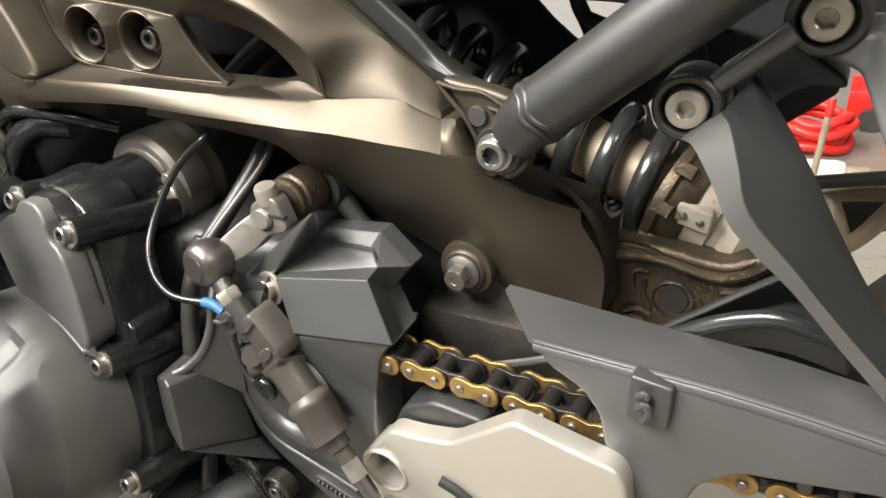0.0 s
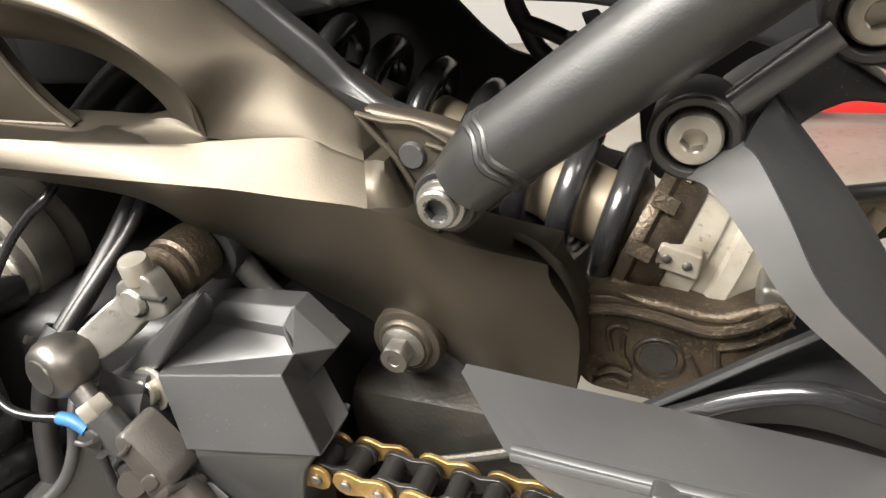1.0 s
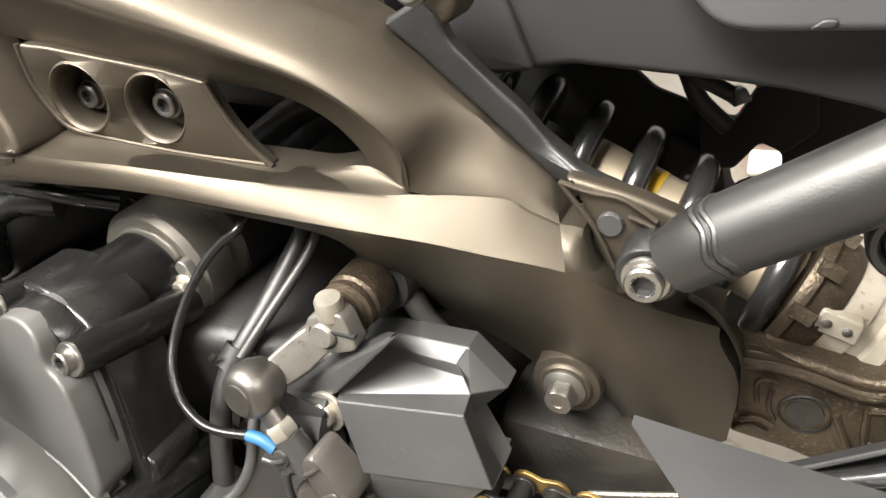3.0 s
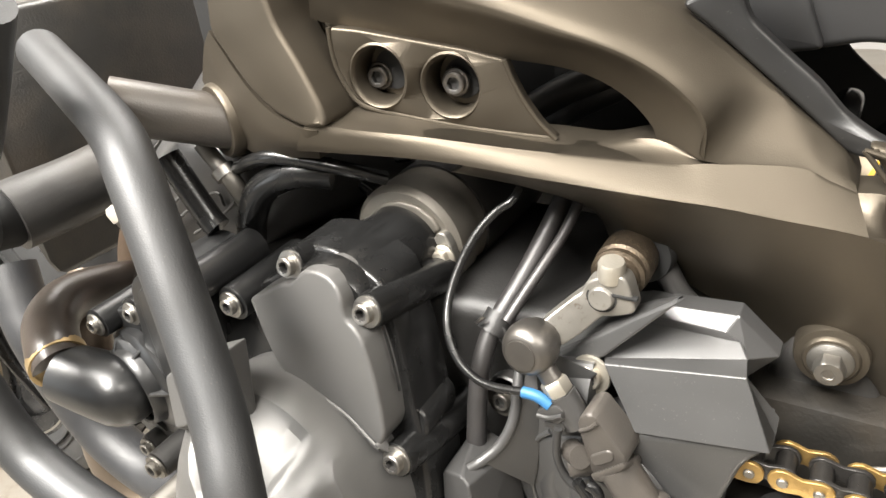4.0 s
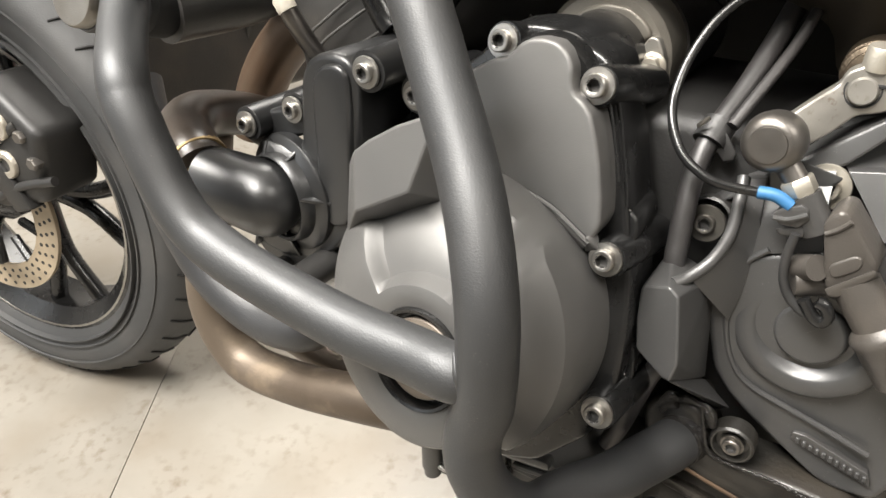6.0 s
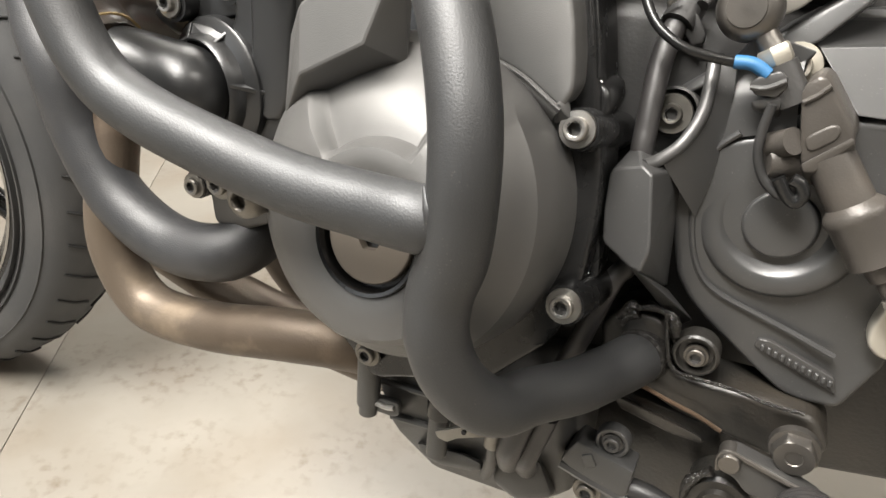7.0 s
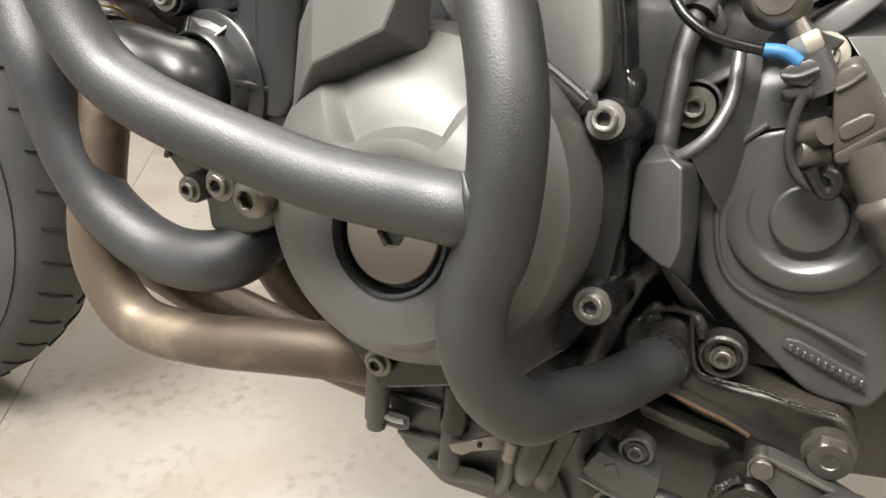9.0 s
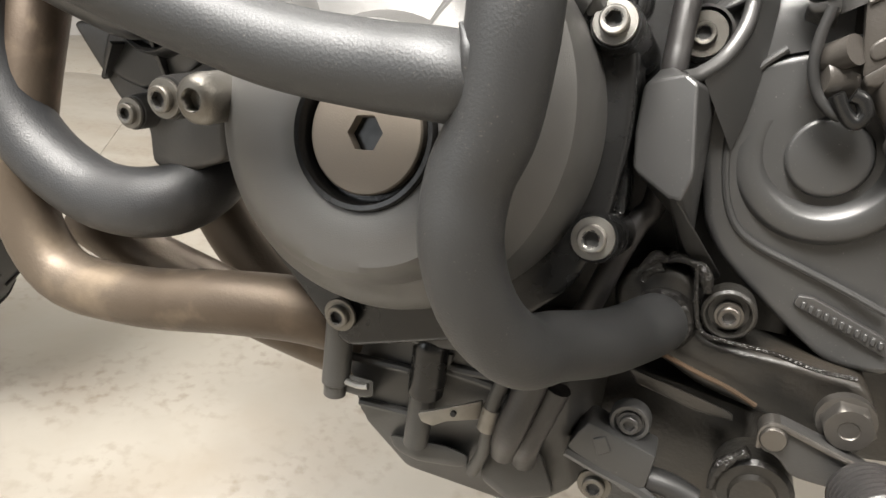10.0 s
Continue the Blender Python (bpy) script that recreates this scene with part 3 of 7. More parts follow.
socket_bolt((-0.2166, 0.3520, 0.7230), 0.0055, frame_beam, dark_steel, washer=1.3)

# engine mount bolt below the frame
boss = (-0.1628, 0.3695, 0.5370)
part("mount_boss", lathe([(0.0178, -0.03), (0.0172, -0.003), (0.0164, -0.0005), (0.0132, 0.0), (0.0128, 0.0012), (0.012, 0.002), (0, 0.002)], boss, OUT, 32), frame_paint, bike, "dusty cast engine mount boss")
hex_bolt(V(boss) + Vector((0, -0.0018, 0)), 0.0072, bike, dull_steel, washer=1.45, h=1.6)
part("mount_plate", plate([(-0.1790, 0.3810, 0.5401), (-0.1563, 0.3810, 0.5386), (-0.1412, 0.3810, 0.5199), (-0.1235, 0.3810, 0.4723), (-0.1471, 0.3810, 0.4562),
    (-0.2026, 0.3810, 0.4484), (-0.2000, 0.3810, 0.4860), (-0.1880, 0.3810, 0.5144)], 0.03, 0.006, 0.008), engine_black, bike, "grimy cast frame foot")

# subframe tube with its bolted end
sub = [(-0.1191, 0.3520, 0.6273), (-0.1070, 0.3520, 0.6390), (-0.0892, 0.3520, 0.6516), (-0.0719, 0.3520, 0.6641), (-0.0452, 0.3520, 0.6834),
    (-0.0235, 0.3520, 0.6993), (-0.0053, 0.3520, 0.7125), (0.0108, 0.3520, 0.7240)]
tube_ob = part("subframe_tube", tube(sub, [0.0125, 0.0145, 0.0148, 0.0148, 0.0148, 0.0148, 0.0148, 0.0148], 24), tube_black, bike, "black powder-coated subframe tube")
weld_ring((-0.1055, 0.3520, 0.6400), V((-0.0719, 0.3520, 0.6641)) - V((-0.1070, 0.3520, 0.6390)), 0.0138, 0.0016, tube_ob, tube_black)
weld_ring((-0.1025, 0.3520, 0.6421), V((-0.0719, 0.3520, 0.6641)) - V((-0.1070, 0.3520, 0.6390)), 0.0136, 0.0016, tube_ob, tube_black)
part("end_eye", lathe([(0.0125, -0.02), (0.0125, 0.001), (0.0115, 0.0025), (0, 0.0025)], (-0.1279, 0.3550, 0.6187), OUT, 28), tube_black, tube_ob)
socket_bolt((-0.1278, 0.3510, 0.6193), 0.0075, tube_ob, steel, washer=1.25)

# passenger foot peg hanger
hang_at = V((-0.0455, 0.3640, 0.6412))
edge_l = [V((-0.0480, 0.3640, 0.6280)), V((-0.0394, 0.3510, 0.6300)), V((-0.0275, 0.3320, 0.6225)), V((-0.0165, 0.3135, 0.6145))] + [V(p) for p in [(0.0055, 0.3040, 0.5993), (0.0234, 0.3040, 0.5790), (0.0391, 0.3040, 0.5619)]]
edge_r = [V((-0.0315, 0.3600, 0.6410)), V((-0.0270, 0.3538, 0.6388)), V((-0.0190, 0.3290, 0.6325)), V((-0.0113, 0.3064, 0.6250))] + [V(p) for p in [(0.0046, 0.2985, 0.6116), (0.0218, 0.2985, 0.5918), (0.0368, 0.2985, 0.5758)]]
hanger = part("peg_hanger", skin([edge_l, edge_r], 0.012, 4), hanger_satin, bike, "satin black cast footpeg hanger")
far = [V(p) for p in ((-0.0236, 0.3760, 0.6509), (-0.0196, 0.3740, 0.6457), (-0.0079, 0.3660, 0.6325), (0.0034, 0.3520, 0.6204), (0.0152, 0.3400, 0.6039), (0.0259, 0.3310, 0.5895), (0.0363, 0.3260, 0.5756))]
# Side of the same casting; near-black material puts its shade into the colour.
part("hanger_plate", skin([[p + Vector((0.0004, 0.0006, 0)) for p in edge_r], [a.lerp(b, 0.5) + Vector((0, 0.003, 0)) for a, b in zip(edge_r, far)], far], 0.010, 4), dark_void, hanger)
hang2 = V((0.0, 0.3745, 0.6748))
# Rings belong to the arm's casting; darker tube_black paints in their shade.
for at in (hang_at, hang2):
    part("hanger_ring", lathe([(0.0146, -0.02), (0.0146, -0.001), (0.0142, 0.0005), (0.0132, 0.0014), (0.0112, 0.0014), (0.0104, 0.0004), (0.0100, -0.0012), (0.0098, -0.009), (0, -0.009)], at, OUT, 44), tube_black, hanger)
    part("bolt", lathe([(0.0088, -0.010), (0.0088, 0.0005), (0.0080, 0.0018), (0.0062, 0.0024), (0.0042, 0.0024), (0.0041, 0.0018), (0.0040, -0.003), (0, -0.003)], at, OUT, 30, 12, hexes=(5, 6)), zinc, hanger, "pale zinc socket button screw")
bl, br = V((-0.0355, 0.3690, 0.6500)), V((-0.0100, 0.3715, 0.6708))
part("hanger_bridge", tube([bl, bl.lerp(br, 0.5), br], 0.0047, 16), hanger_satin, hanger)
part("hanger_web", plate([(-0.0407, 0.3850, 0.6477), (-0.0319, 0.3850, 0.6547), (-0.0131, 0.3850, 0.6654), (0.0032, 0.3850, 0.6543), (0.0097, 0.3850, 0.6497), (0.0104, 0.3850, 0.6453), (-0.0016, 0.3850, 0.6465), (-0.0102, 0.3850, 0.6424), (-0.0165, 0.3850, 0.6363), (-0.0239, 0.3850, 0.6407)], 0.02, 0.002, 0.003), edge_black, hanger)
arm2 = [hang2 + Vector(q) for q in ((-0.008, 0.003, -0.012), (0.014, 0.0, -0.02), (0.03, -0.045, -0.045), (0.12, -0.06, -0.13), (0.14, -0.06, -0.11), (0.045, -0.045, -0.03), (0.018, 0.0, -0.004))]
part("hanger_arm", plate(arm2, 0.034, 0.003, 0.004), hanger_satin, hanger)

# rear shock
S0, S1 = V((-0.245, 0.482, 0.627)), V((0.004, 0.448, 0.53))
ax = (S1 - S0).normalized()


def along(d):
    return S0 + ax * d


LEN = (S1 - S0).length
coil = []
uu = ax.cross(Vector((0, 0, 1))).normalized()
ww = uu.cross(ax)
TURNS, PITCH = 8.0, 0.0305
for k in range(int(TURNS * 20) + 1):
    a = -2 * math.pi * k / 20 + 3.016
    tn = k / 20
    coil.append(along(-0.036 + PITCH * min(tn, 5.3) + 0.0245 * max(0.0, tn - 5.3)) + (uu * math.cos(a) + ww * math.sin(a)) * 0.0305)
shock = part("shock_body", lathe([(0.0, 0.066), (0.0175, 0.067), (0.018, 0.07), (0.018, 0.115), (0.0185, 0.118), (0.0185, 0.14), (0.0195, 0.142), (0.0195, 0.186), (0.0, 0.186)], S0, ax, 32), pale_collar, bike, "dirty pale shock absorber body inside its spring")
part("shock_rod", lathe([(0.0, -0.04), (0.012, -0.039), (0.012, 0.068)], S0, ax, 24), engine_black, shock)
part("spring", tube(coil, 0.0066, 12, 1), spring_black, shock, "gloss black coil spring")
part("label", lathe([(0.0184, 0.09), (0.0184, 0.108)], S0, ax, 32), yellow_label, shock, "yellow warning label")
part("spring_seat", lathe([(0.02, 0.186), (0.034, 0.187), (0.0352, 0.189), (0.0352, 0.193), (0.0325, 0.195), (0.0318, 0.204), (0.029, 0.208), (0, 0.208)], S0, ax, 36), cast_alu, shock, "dirty alloy spring collar")
for k in range(9):
    a = 2 * math.pi * k / 9 + 0.25
    q = along(0.194) + (uu * math.cos(a) + ww * math.sin(a)) * 0.0345
    part("collar_notch", lathe([(0.0050, -0.0055), (0.0050, 0.0055)], q, ax, 4, 20), cast_alu, shock)
part("lower_body", lathe([(0.028, 0.206), (0.0282, 0.209), (0.0255, 0.221), (0.0235, 0.221), (0.023, 0.227), (0.025, 0.229), (0.025, 0.236), (0.021, 0.24), (0.018, 0.25), (0, 0.25)], S0, ax, 36), white_body, shock, "dirty white lower shock body")
tab = part("stop_tab", plate([(-0.0624, 0.4250, 0.5567), (-0.0587, 0.4250, 0.5686), (-0.0408, 0.4250, 0.5633), (-0.0426, 0.4250, 0.5511)], 0.012, 0.0012, 0.002), white_body, shock)
for at in ((-0.0561, 0.4245, 0.5614), (-0.0473, 0.4245, 0.5584)):
    part("rivet", lathe([(0.0022, -0.001), (0.0022, 0.0003), (0.0014, 0.0008), (0, 0.0008)], at, OUT, 14), steel, shock)
part("clevis", plate([(-0.0191, 0.4180, 0.5415), (-0.0173, 0.4180, 0.5561), (-0.0074, 0.4180, 0.5533), (-0.0008, 0.4180, 0.5430), (-0.0057, 0.4180, 0.5304),
    (-0.0159, 0.4180, 0.5331)], 0.05, 0.003, 0.006), worn_zinc, shock)

# shock linkage
link = [(-0.0961, 0.4150, 0.5396), (-0.0897, 0.4150, 0.5472), (-0.0625, 0.4150, 0.5450), (-0.0320, 0.4150, 0.5396), (-0.0084, 0.4150, 0.5511),
    (-0.0013, 0.4150, 0.5448), (-0.0110, 0.4150, 0.5200), (-0.0120, 0.4150, 0.4939)] + [(-0.0191, 0.4150, 0.4875), (-0.0355, 0.4150, 0.4842), (-0.0472, 0.4150, 0.4820), (-0.0594, 0.4150, 0.4855), (-0.0757, 0.4150, 0.4868), (-0.0890, 0.4150, 0.4885), (-0.0955, 0.4150, 0.4952)]
link_ob = part("linkage_arm", plate(link, 0.03, 0.004, 0.008), cast_alu, bike, "greasy dirty cast alloy linkage arm")
part("linkage_rib", tube([(-0.0939, 0.4130, 0.5370), (-0.0767, 0.4130, 0.5396), (-0.0596, 0.4130, 0.5384), (-0.0359, 0.4130, 0.5335), (-0.0186, 0.4130, 0.5387),
    (-0.0081, 0.4130, 0.5479)], 0.0028, 8), cast_alu, link_ob)
for rib, r in (([(-0.0780, 0.4140, 0.5145), (-0.0798, 0.4140, 0.5261), (-0.0755, 0.4140, 0.5299), (-0.0704, 0.4140, 0.5290)], 0.0013), ([(-0.0840, 0.4140, 0.5002), (-0.0767, 0.4140, 0.5035), (-0.0686, 0.4140, 0.5009)], 0.0016), ([(-0.0863, 0.4140, 0.4934), (-0.0789, 0.4140, 0.4972), (-0.0707, 0.4140, 0.4946)], 0.0016), ([(-0.0689, 0.4140, 0.5054), (-0.0727, 0.4140, 0.5136), (-0.0726, 0.4140, 0.5247)], 0.0013),
               ([(-0.0438, 0.4140, 0.5176), (-0.0381, 0.4140, 0.5048), (-0.0322, 0.4140, 0.4935)], 0.0018), ([(-0.0325, 0.4140, 0.5268), (-0.0298, 0.4140, 0.5059), (-0.0263, 0.4140, 0.5034)], 0.0018), ([(-0.0322, 0.4140, 0.5244), (-0.0187, 0.4140, 0.5289), (-0.0036, 0.4140, 0.5412)], 0.0018)):
    part("linkage_rib", tube(rib, r, 8), cast_alu, link_ob)
part("linkage_top", skin([[(-0.0949, 0.4140, 0.5454), (-0.0772, 0.4140, 0.5461), (-0.0573, 0.4140, 0.5409), (-0.0405, 0.4140, 0.5380), (-0.0270, 0.4140, 0.5388), (-0.0171, 0.4140, 0.5452)], [(-0.0965, 0.4400, 0.5330), (-0.0774, 0.4400, 0.5342), (-0.0559, 0.4400, 0.5298), (-0.0366, 0.4400, 0.5272), (-0.0230, 0.4400, 0.5268), (-0.0123, 0.4400, 0.5341)]], 0.006, 4), cast_alu, link_ob)
part("pivot_cap", lathe([(0.0122, -0.004), (0.0122, 0.0008), (0.0112, 0.0014), (0.0108, -0.0012), (0.0090, -0.0014), (0.0082, 0.0006), (0, 0.0008)], (-0.0565, 0.4145, 0.5136), OUT, 32), grimy_black, link_ob, "black greasy pivot cap")

# mudguard
guard_edge = [(-0.0625, 0.3750, 0.5126), (-0.0557, 0.3750, 0.5183), (-0.0349, 0.3750, 0.5354), (-0.0164, 0.3750, 0.5510), (-0.0004, 0.3750, 0.5639), (0.0080, 0.3750, 0.5716)]
guard_roll = [(-0.0522, 0.3620, 0.5230), (-0.0420, 0.3620, 0.5293), (-0.0266, 0.3620, 0.5391), (-0.0104, 0.3620, 0.5462), (0.0035, 0.3620, 0.5487), (0.0245, 0.3620, 0.5438)]
mud = part("mudguard", skin([guard_edge, [(-0.0590, 0.3880, 0.4983), (-0.0473, 0.3880, 0.5045), (-0.0289, 0.3880, 0.5183), (-0.0103, 0.3880, 0.5333), (0.0050, 0.3880, 0.5441), (0.0203, 0.3880, 0.5470)], guard_roll], 0.006), panel_grey, bike, "satin black rear mudguard")
part("lower_face", skin([guard_roll, [(-0.0504, 0.3700, 0.5107), (-0.0376, 0.3700, 0.5164), (-0.0214, 0.3700, 0.5226), (-0.0050, 0.3700, 0.5260), (0.0101, 0.3700, 0.5253), (0.0307, 0.3700, 0.5203)]], 0.006), panel_grey, mud)
part("edge_roll", tube(guard_edge, 0.0014, 8, 4), black_plastic, mud)
part("edge_roll", tube([V(p) + Vector((0, 0.002, -0.001)) for p in guard_roll], 0.0042, 14, 4), spring_black, mud)
# Added black sheet: stands in for the shade behind the clevis.
part("clevis_shadow", plate([(-0.0273, 0.4520, 0.5161), (-0.0198, 0.4520, 0.5431), (0.0119, 0.4520, 0.5498), (0.0265, 0.4520, 0.4982), (-0.0041, 0.4520, 0.4888)], 0.02, 0.003, 0.004), dark_void, bike, "added black sheet for the shade behind the shock's lower end")

# swingarm guard
guard = part("swingarm_guard", plate([(-0.0985, 0.3140, 0.5423), (-0.0540, 0.3100, 0.5445), (-0.0189, 0.3080, 0.5452), (0.0120, 0.3080, 0.5430), (0.0433, 0.3080, 0.5396),
    (0.0689, 0.3080, 0.5368), (0.0777, 0.3080, 0.4950), (0.0477, 0.3080, 0.5144), (0.0163, 0.3080, 0.5081), (-0.0024, 0.3080, 0.5049),
    (-0.0184, 0.3080, 0.4910), (-0.0257, 0.3080, 0.4704), (-0.0401, 0.3080, 0.4395), (-0.0512, 0.3080, 0.4768), (-0.0609, 0.3080, 0.4979),
    (-0.0632, 0.3080, 0.5159), (-0.0722, 0.3110, 0.5247), (-0.0880, 0.3130, 0.5311)], 0.007, 0.002, 0.004), guard_plastic, bike, "matt black plastic swingarm guard")
part("guard_top", skin([[(-0.1280, 0.3500, 0.5427), (-0.0778, 0.3500, 0.5388), (-0.0401, 0.3520, 0.5344), (0.0038, 0.3520, 0.5316), (0.0447, 0.3520, 0.5257),
    (0.0747, 0.3520, 0.5206)], [(-0.0985, 0.3140, 0.5423), (-0.0540, 0.3100, 0.5445), (-0.0189, 0.3080, 0.5452), (0.0120, 0.3080, 0.5430), (0.0433, 0.3080, 0.5396),
    (0.0689, 0.3080, 0.5368)]], 0.006), guard_plastic, guard)
part("guard_bevel", tube([V(p) + Vector((0, 0.0028, -0.0028)) for p in [(-0.0965, 0.3140, 0.5423), (-0.0540, 0.3100, 0.5445), (-0.0189, 0.3080, 0.5452), (0.0120, 0.3080, 0.5430), (0.0433, 0.3080, 0.5396), (0.0689, 0.3080, 0.5368)]], 0.0034, 14, 4), guard_plastic, guard)
clip = part("hose_clip", plate([(-0.0483, 0.3040, 0.5461), (-0.0307, 0.3040, 0.5438), (-0.0322, 0.3040, 0.5207), (-0.0509, 0.3040, 0.5227)], 0.008, 0.0015, 0.002), black_plastic, guard)
part("clip_tooth", tube([(-0.0446, 0.3010, 0.5385), (-0.0416, 0.3010, 0.5404), (-0.0399, 0.3010, 0.5386)], 0.0016, 8), black_plastic, clip)
part("clip_tooth", tube([(-0.0446, 0.3010, 0.5324), (-0.0414, 0.3010, 0.5347), (-0.0394, 0.3010, 0.5312), (-0.0420, 0.3010, 0.5255)], 0.0018, 8), black_plastic, clip)
part("guard_block", box((0.078, 0.298, 0.46), (0.1, 0.315, 0.52), 0.003), black_plastic, guard)
part("swingarm", box((-0.2, 0.362, 0.44), (-0.108, 0.42, 0.51), 0.012), grimy_black, bike)
part("swingarm", box((-0.025, 0.362, 0.44), (0.35, 0.42, 0.51), 0.012), grimy_black, bike, "black swingarm behind the chain")
part("swingarm_pivot", hull([(-0.24, 0.34, 0.30), (-0.10, 0.34, 0.33), (-0.24, 0.34, 0.43), (-0.11, 0.34, 0.44), (-0.24, 0.5, 0.28), (-0.12, 0.5, 0.32), (-0.24, 0.5, 0.45), (-0.13, 0.5, 0.46)], 0.006), grimy_black, bike, "dark greasy swingarm pivot")
part("chain_slider", tube([(-0.1451, 0.3520, 0.4859), (-0.1238, 0.3520, 0.4947), (-0.1040, 0.3520, 0.5037)], 0.0022, 8), dull_steel, bike, "worn metal chain slider edge")

# drive chain
PA, PB = V((-0.1727, 0.3160, 0.4996)), V((-0.0795, 0.3160, 0.4949))
step = (PB - PA) / 6
side = Vector((-step.z, 0, step.x)).normalized()


def link_plate(c0, c1, y, r=0.0066, waist=0.0046, thick=0.002):
    c0, c1 = V((c0.x, y, c0.z)), V((c1.x, y, c1.z))
    d = (c1 - c0).normalized()
    nrm = Vector((-d.z, 0, d.x))
    out = []
    for c, s in ((c0, -1), (c1, 1)):
        for k in range(9):
            a = -math.pi * 0.62 + 2 * math.pi * 0.62 * k / 8
            out.append(c + d * (s * r * math.cos(a)) + nrm * (s * r * math.sin(a)))
        out.append((c0 + c1) / 2 + nrm * (s * waist))
    return plate(out, thick, 0.0006, 0.0)


pins = [PA + step * k for k in range(-1, 18)]
pins[0] = PA - step * 0.93 + Vector((0, 0, -0.0012))
pins.insert(0, PA - step * 1.8 + Vector((0, 0, -0.0055)))
rollers = join(*[lathe([(0.005, -0.019), (0.005, -0.0035)], (p.x, 0.316, p.z), OUT, 16) for p in pins],
               *[link_plate(pins[k], pins[k + 1], y, 0.0062, 0.0045) for k in range(1, len(pins) - 1, 2) for y in (0.3195, 0.3335)])
chain = part("drive_chain", rollers, chain_black, bike, "greasy drive chain with gold link plates")
for k in range(0, len(pins) - 1, 2):
    for y in (0.3165, 0.337):
        part("link_plate", link_plate(pins[k], pins[k + 1], y), gold_plate, chain, "gold outer link plate")
for p in pins:
    part("pin", lathe([(0.0026, -0.024), (0.0026, 0.001), (0.002, 0.0016), (0, 0.0016)], (p.x, 0.3165, p.z), OUT, 12), dull_steel, chain)
# silver heel plate
eye_at = V((-0.1861, 0.2960, 0.4386))
heel = part("heel_plate", plate([(-0.2060, 0.2960, 0.4252), (-0.2035, 0.2960, 0.4375), (-0.1961, 0.2960, 0.4497)] + [(-0.1778, 0.2960, 0.4723), (-0.1609, 0.2960, 0.4735), (-0.1392, 0.2960, 0.4781),
    (-0.1017, 0.2960, 0.5067), (-0.0750, 0.2960, 0.5009), (-0.0524, 0.2960, 0.4964), (-0.0469, 0.2960, 0.4884), (-0.0444, 0.2960, 0.4469)] + [(-0.1097, 0.2960, 0.4064), (-0.1604, 0.2960, 0.4073), (-0.1834, 0.2960, 0.4127), (-0.1981, 0.2960, 0.4114), (-0.2044, 0.2960, 0.4163)], 0.012, 0.0025, 0.005, [circle(eye_at, 0.0128, 28)]), silver_paint, bike, "silver painted alloy heel plate")
part("heel_ring", lathe([(0.0158, -0.022), (0.0158, -0.001), (0.0150, 0.0012), (0.0140, 0.0016), (0.0129, 0.0006), (0.0126, -0.022)], eye_at, OUT, 36, caps=False), silver_paint, heel)
part("heel_bore", lathe([(0.0128, -0.021), (0, -0.021)], eye_at, OUT, 28), dull_steel, heel)
part("heel_slot", tube([(-0.1469, 0.2955, 0.4490), (-0.1373, 0.2955, 0.4457), (-0.1259, 0.2955, 0.4382)], 0.0035, 10), dark_void, heel)
part("heel_rubber", plate([(-0.1848, 0.3100, 0.4642), (-0.1780, 0.3100, 0.4772), (-0.1567, 0.3100, 0.4882), (-0.1242, 0.3100, 0.4858), (-0.1324, 0.3100, 0.4696),
    (-0.1871, 0.3100, 0.4502)], 0.02, 0.003, 0.006), rubber, bike, "black rubber pad above the heel plate")

# sprocket cover: faceted block, plate, wing, round recess
def facets(pts, faces, depth, bevel):
    """A shell of flat facets with softened edges, its rim carried depth metres back."""
    bm = bmesh.new()
    vs = {k: bm.verts.new(p) for k, p in pts.items()}
    for f in faces:
        bm.faces.new([vs[k] for k in f.split()])
    rim = [e for e in bm.edges if len(e.link_faces) == 1]
    res = bmesh.ops.extrude_edge_only(bm, edges=rim)
    for v in [g for g in res["geom"] if isinstance(g, bmesh.types.BMVert)]:
        v.co.y += depth
    bmesh.ops.recalc_face_normals(bm, faces=bm.faces)
    bmesh.ops.bevel(bm, geom=[e for e in bm.edges if len(e.link_faces) == 2], offset=bevel, segments=2, profile=0.5, affect="EDGES", clamp_overlap=True)
    return bm


BLOCK = {"a1": (-0.2606, 0.3210, 0.5424), "a2": (-0.2592, 0.3160, 0.5424), "d": (-0.1943, 0.3206, 0.5517), "c": (-0.1963, 0.3336, 0.5522), "b": (-0.2004, 0.3361, 0.5590), "e": (-0.2041, 0.3504, 0.5641),
         "f": (-0.1839, 0.3477, 0.5475), "t": (-0.2495, 0.3561, 0.5571), "l": (-0.2379, 0.3000, 0.5187), "r": (-0.1795, 0.3140, 0.5170), "ur": (-0.2087, 0.3460, 0.5556), "ul": (-0.2517, 0.3490, 0.5542),
         "bl": (-0.2512, 0.3440, 0.5528), "al": (-0.2694, 0.3370, 0.5500), "g": (-0.2009, 0.3440, 0.5284), "s": (-0.1790, 0.3260, 0.5190), "al2": (-0.2632, 0.3420, 0.5541), "tl": (-0.2704, 0.3560, 0.5503)}
block = part("sprocket_cover_block", facets(BLOCK, ["t e ur ul", "ul ur b bl", "bl b c a1 al", "a1 c d a2", "a2 d r l", "e f c", "e c b ur", "f g c", "c g d", "d g s r", "tl t ul al2", "al2 ul bl al"], 0.012, 0.0006), black_plastic, bike, "faceted matt black plastic sprocket cover", 7)
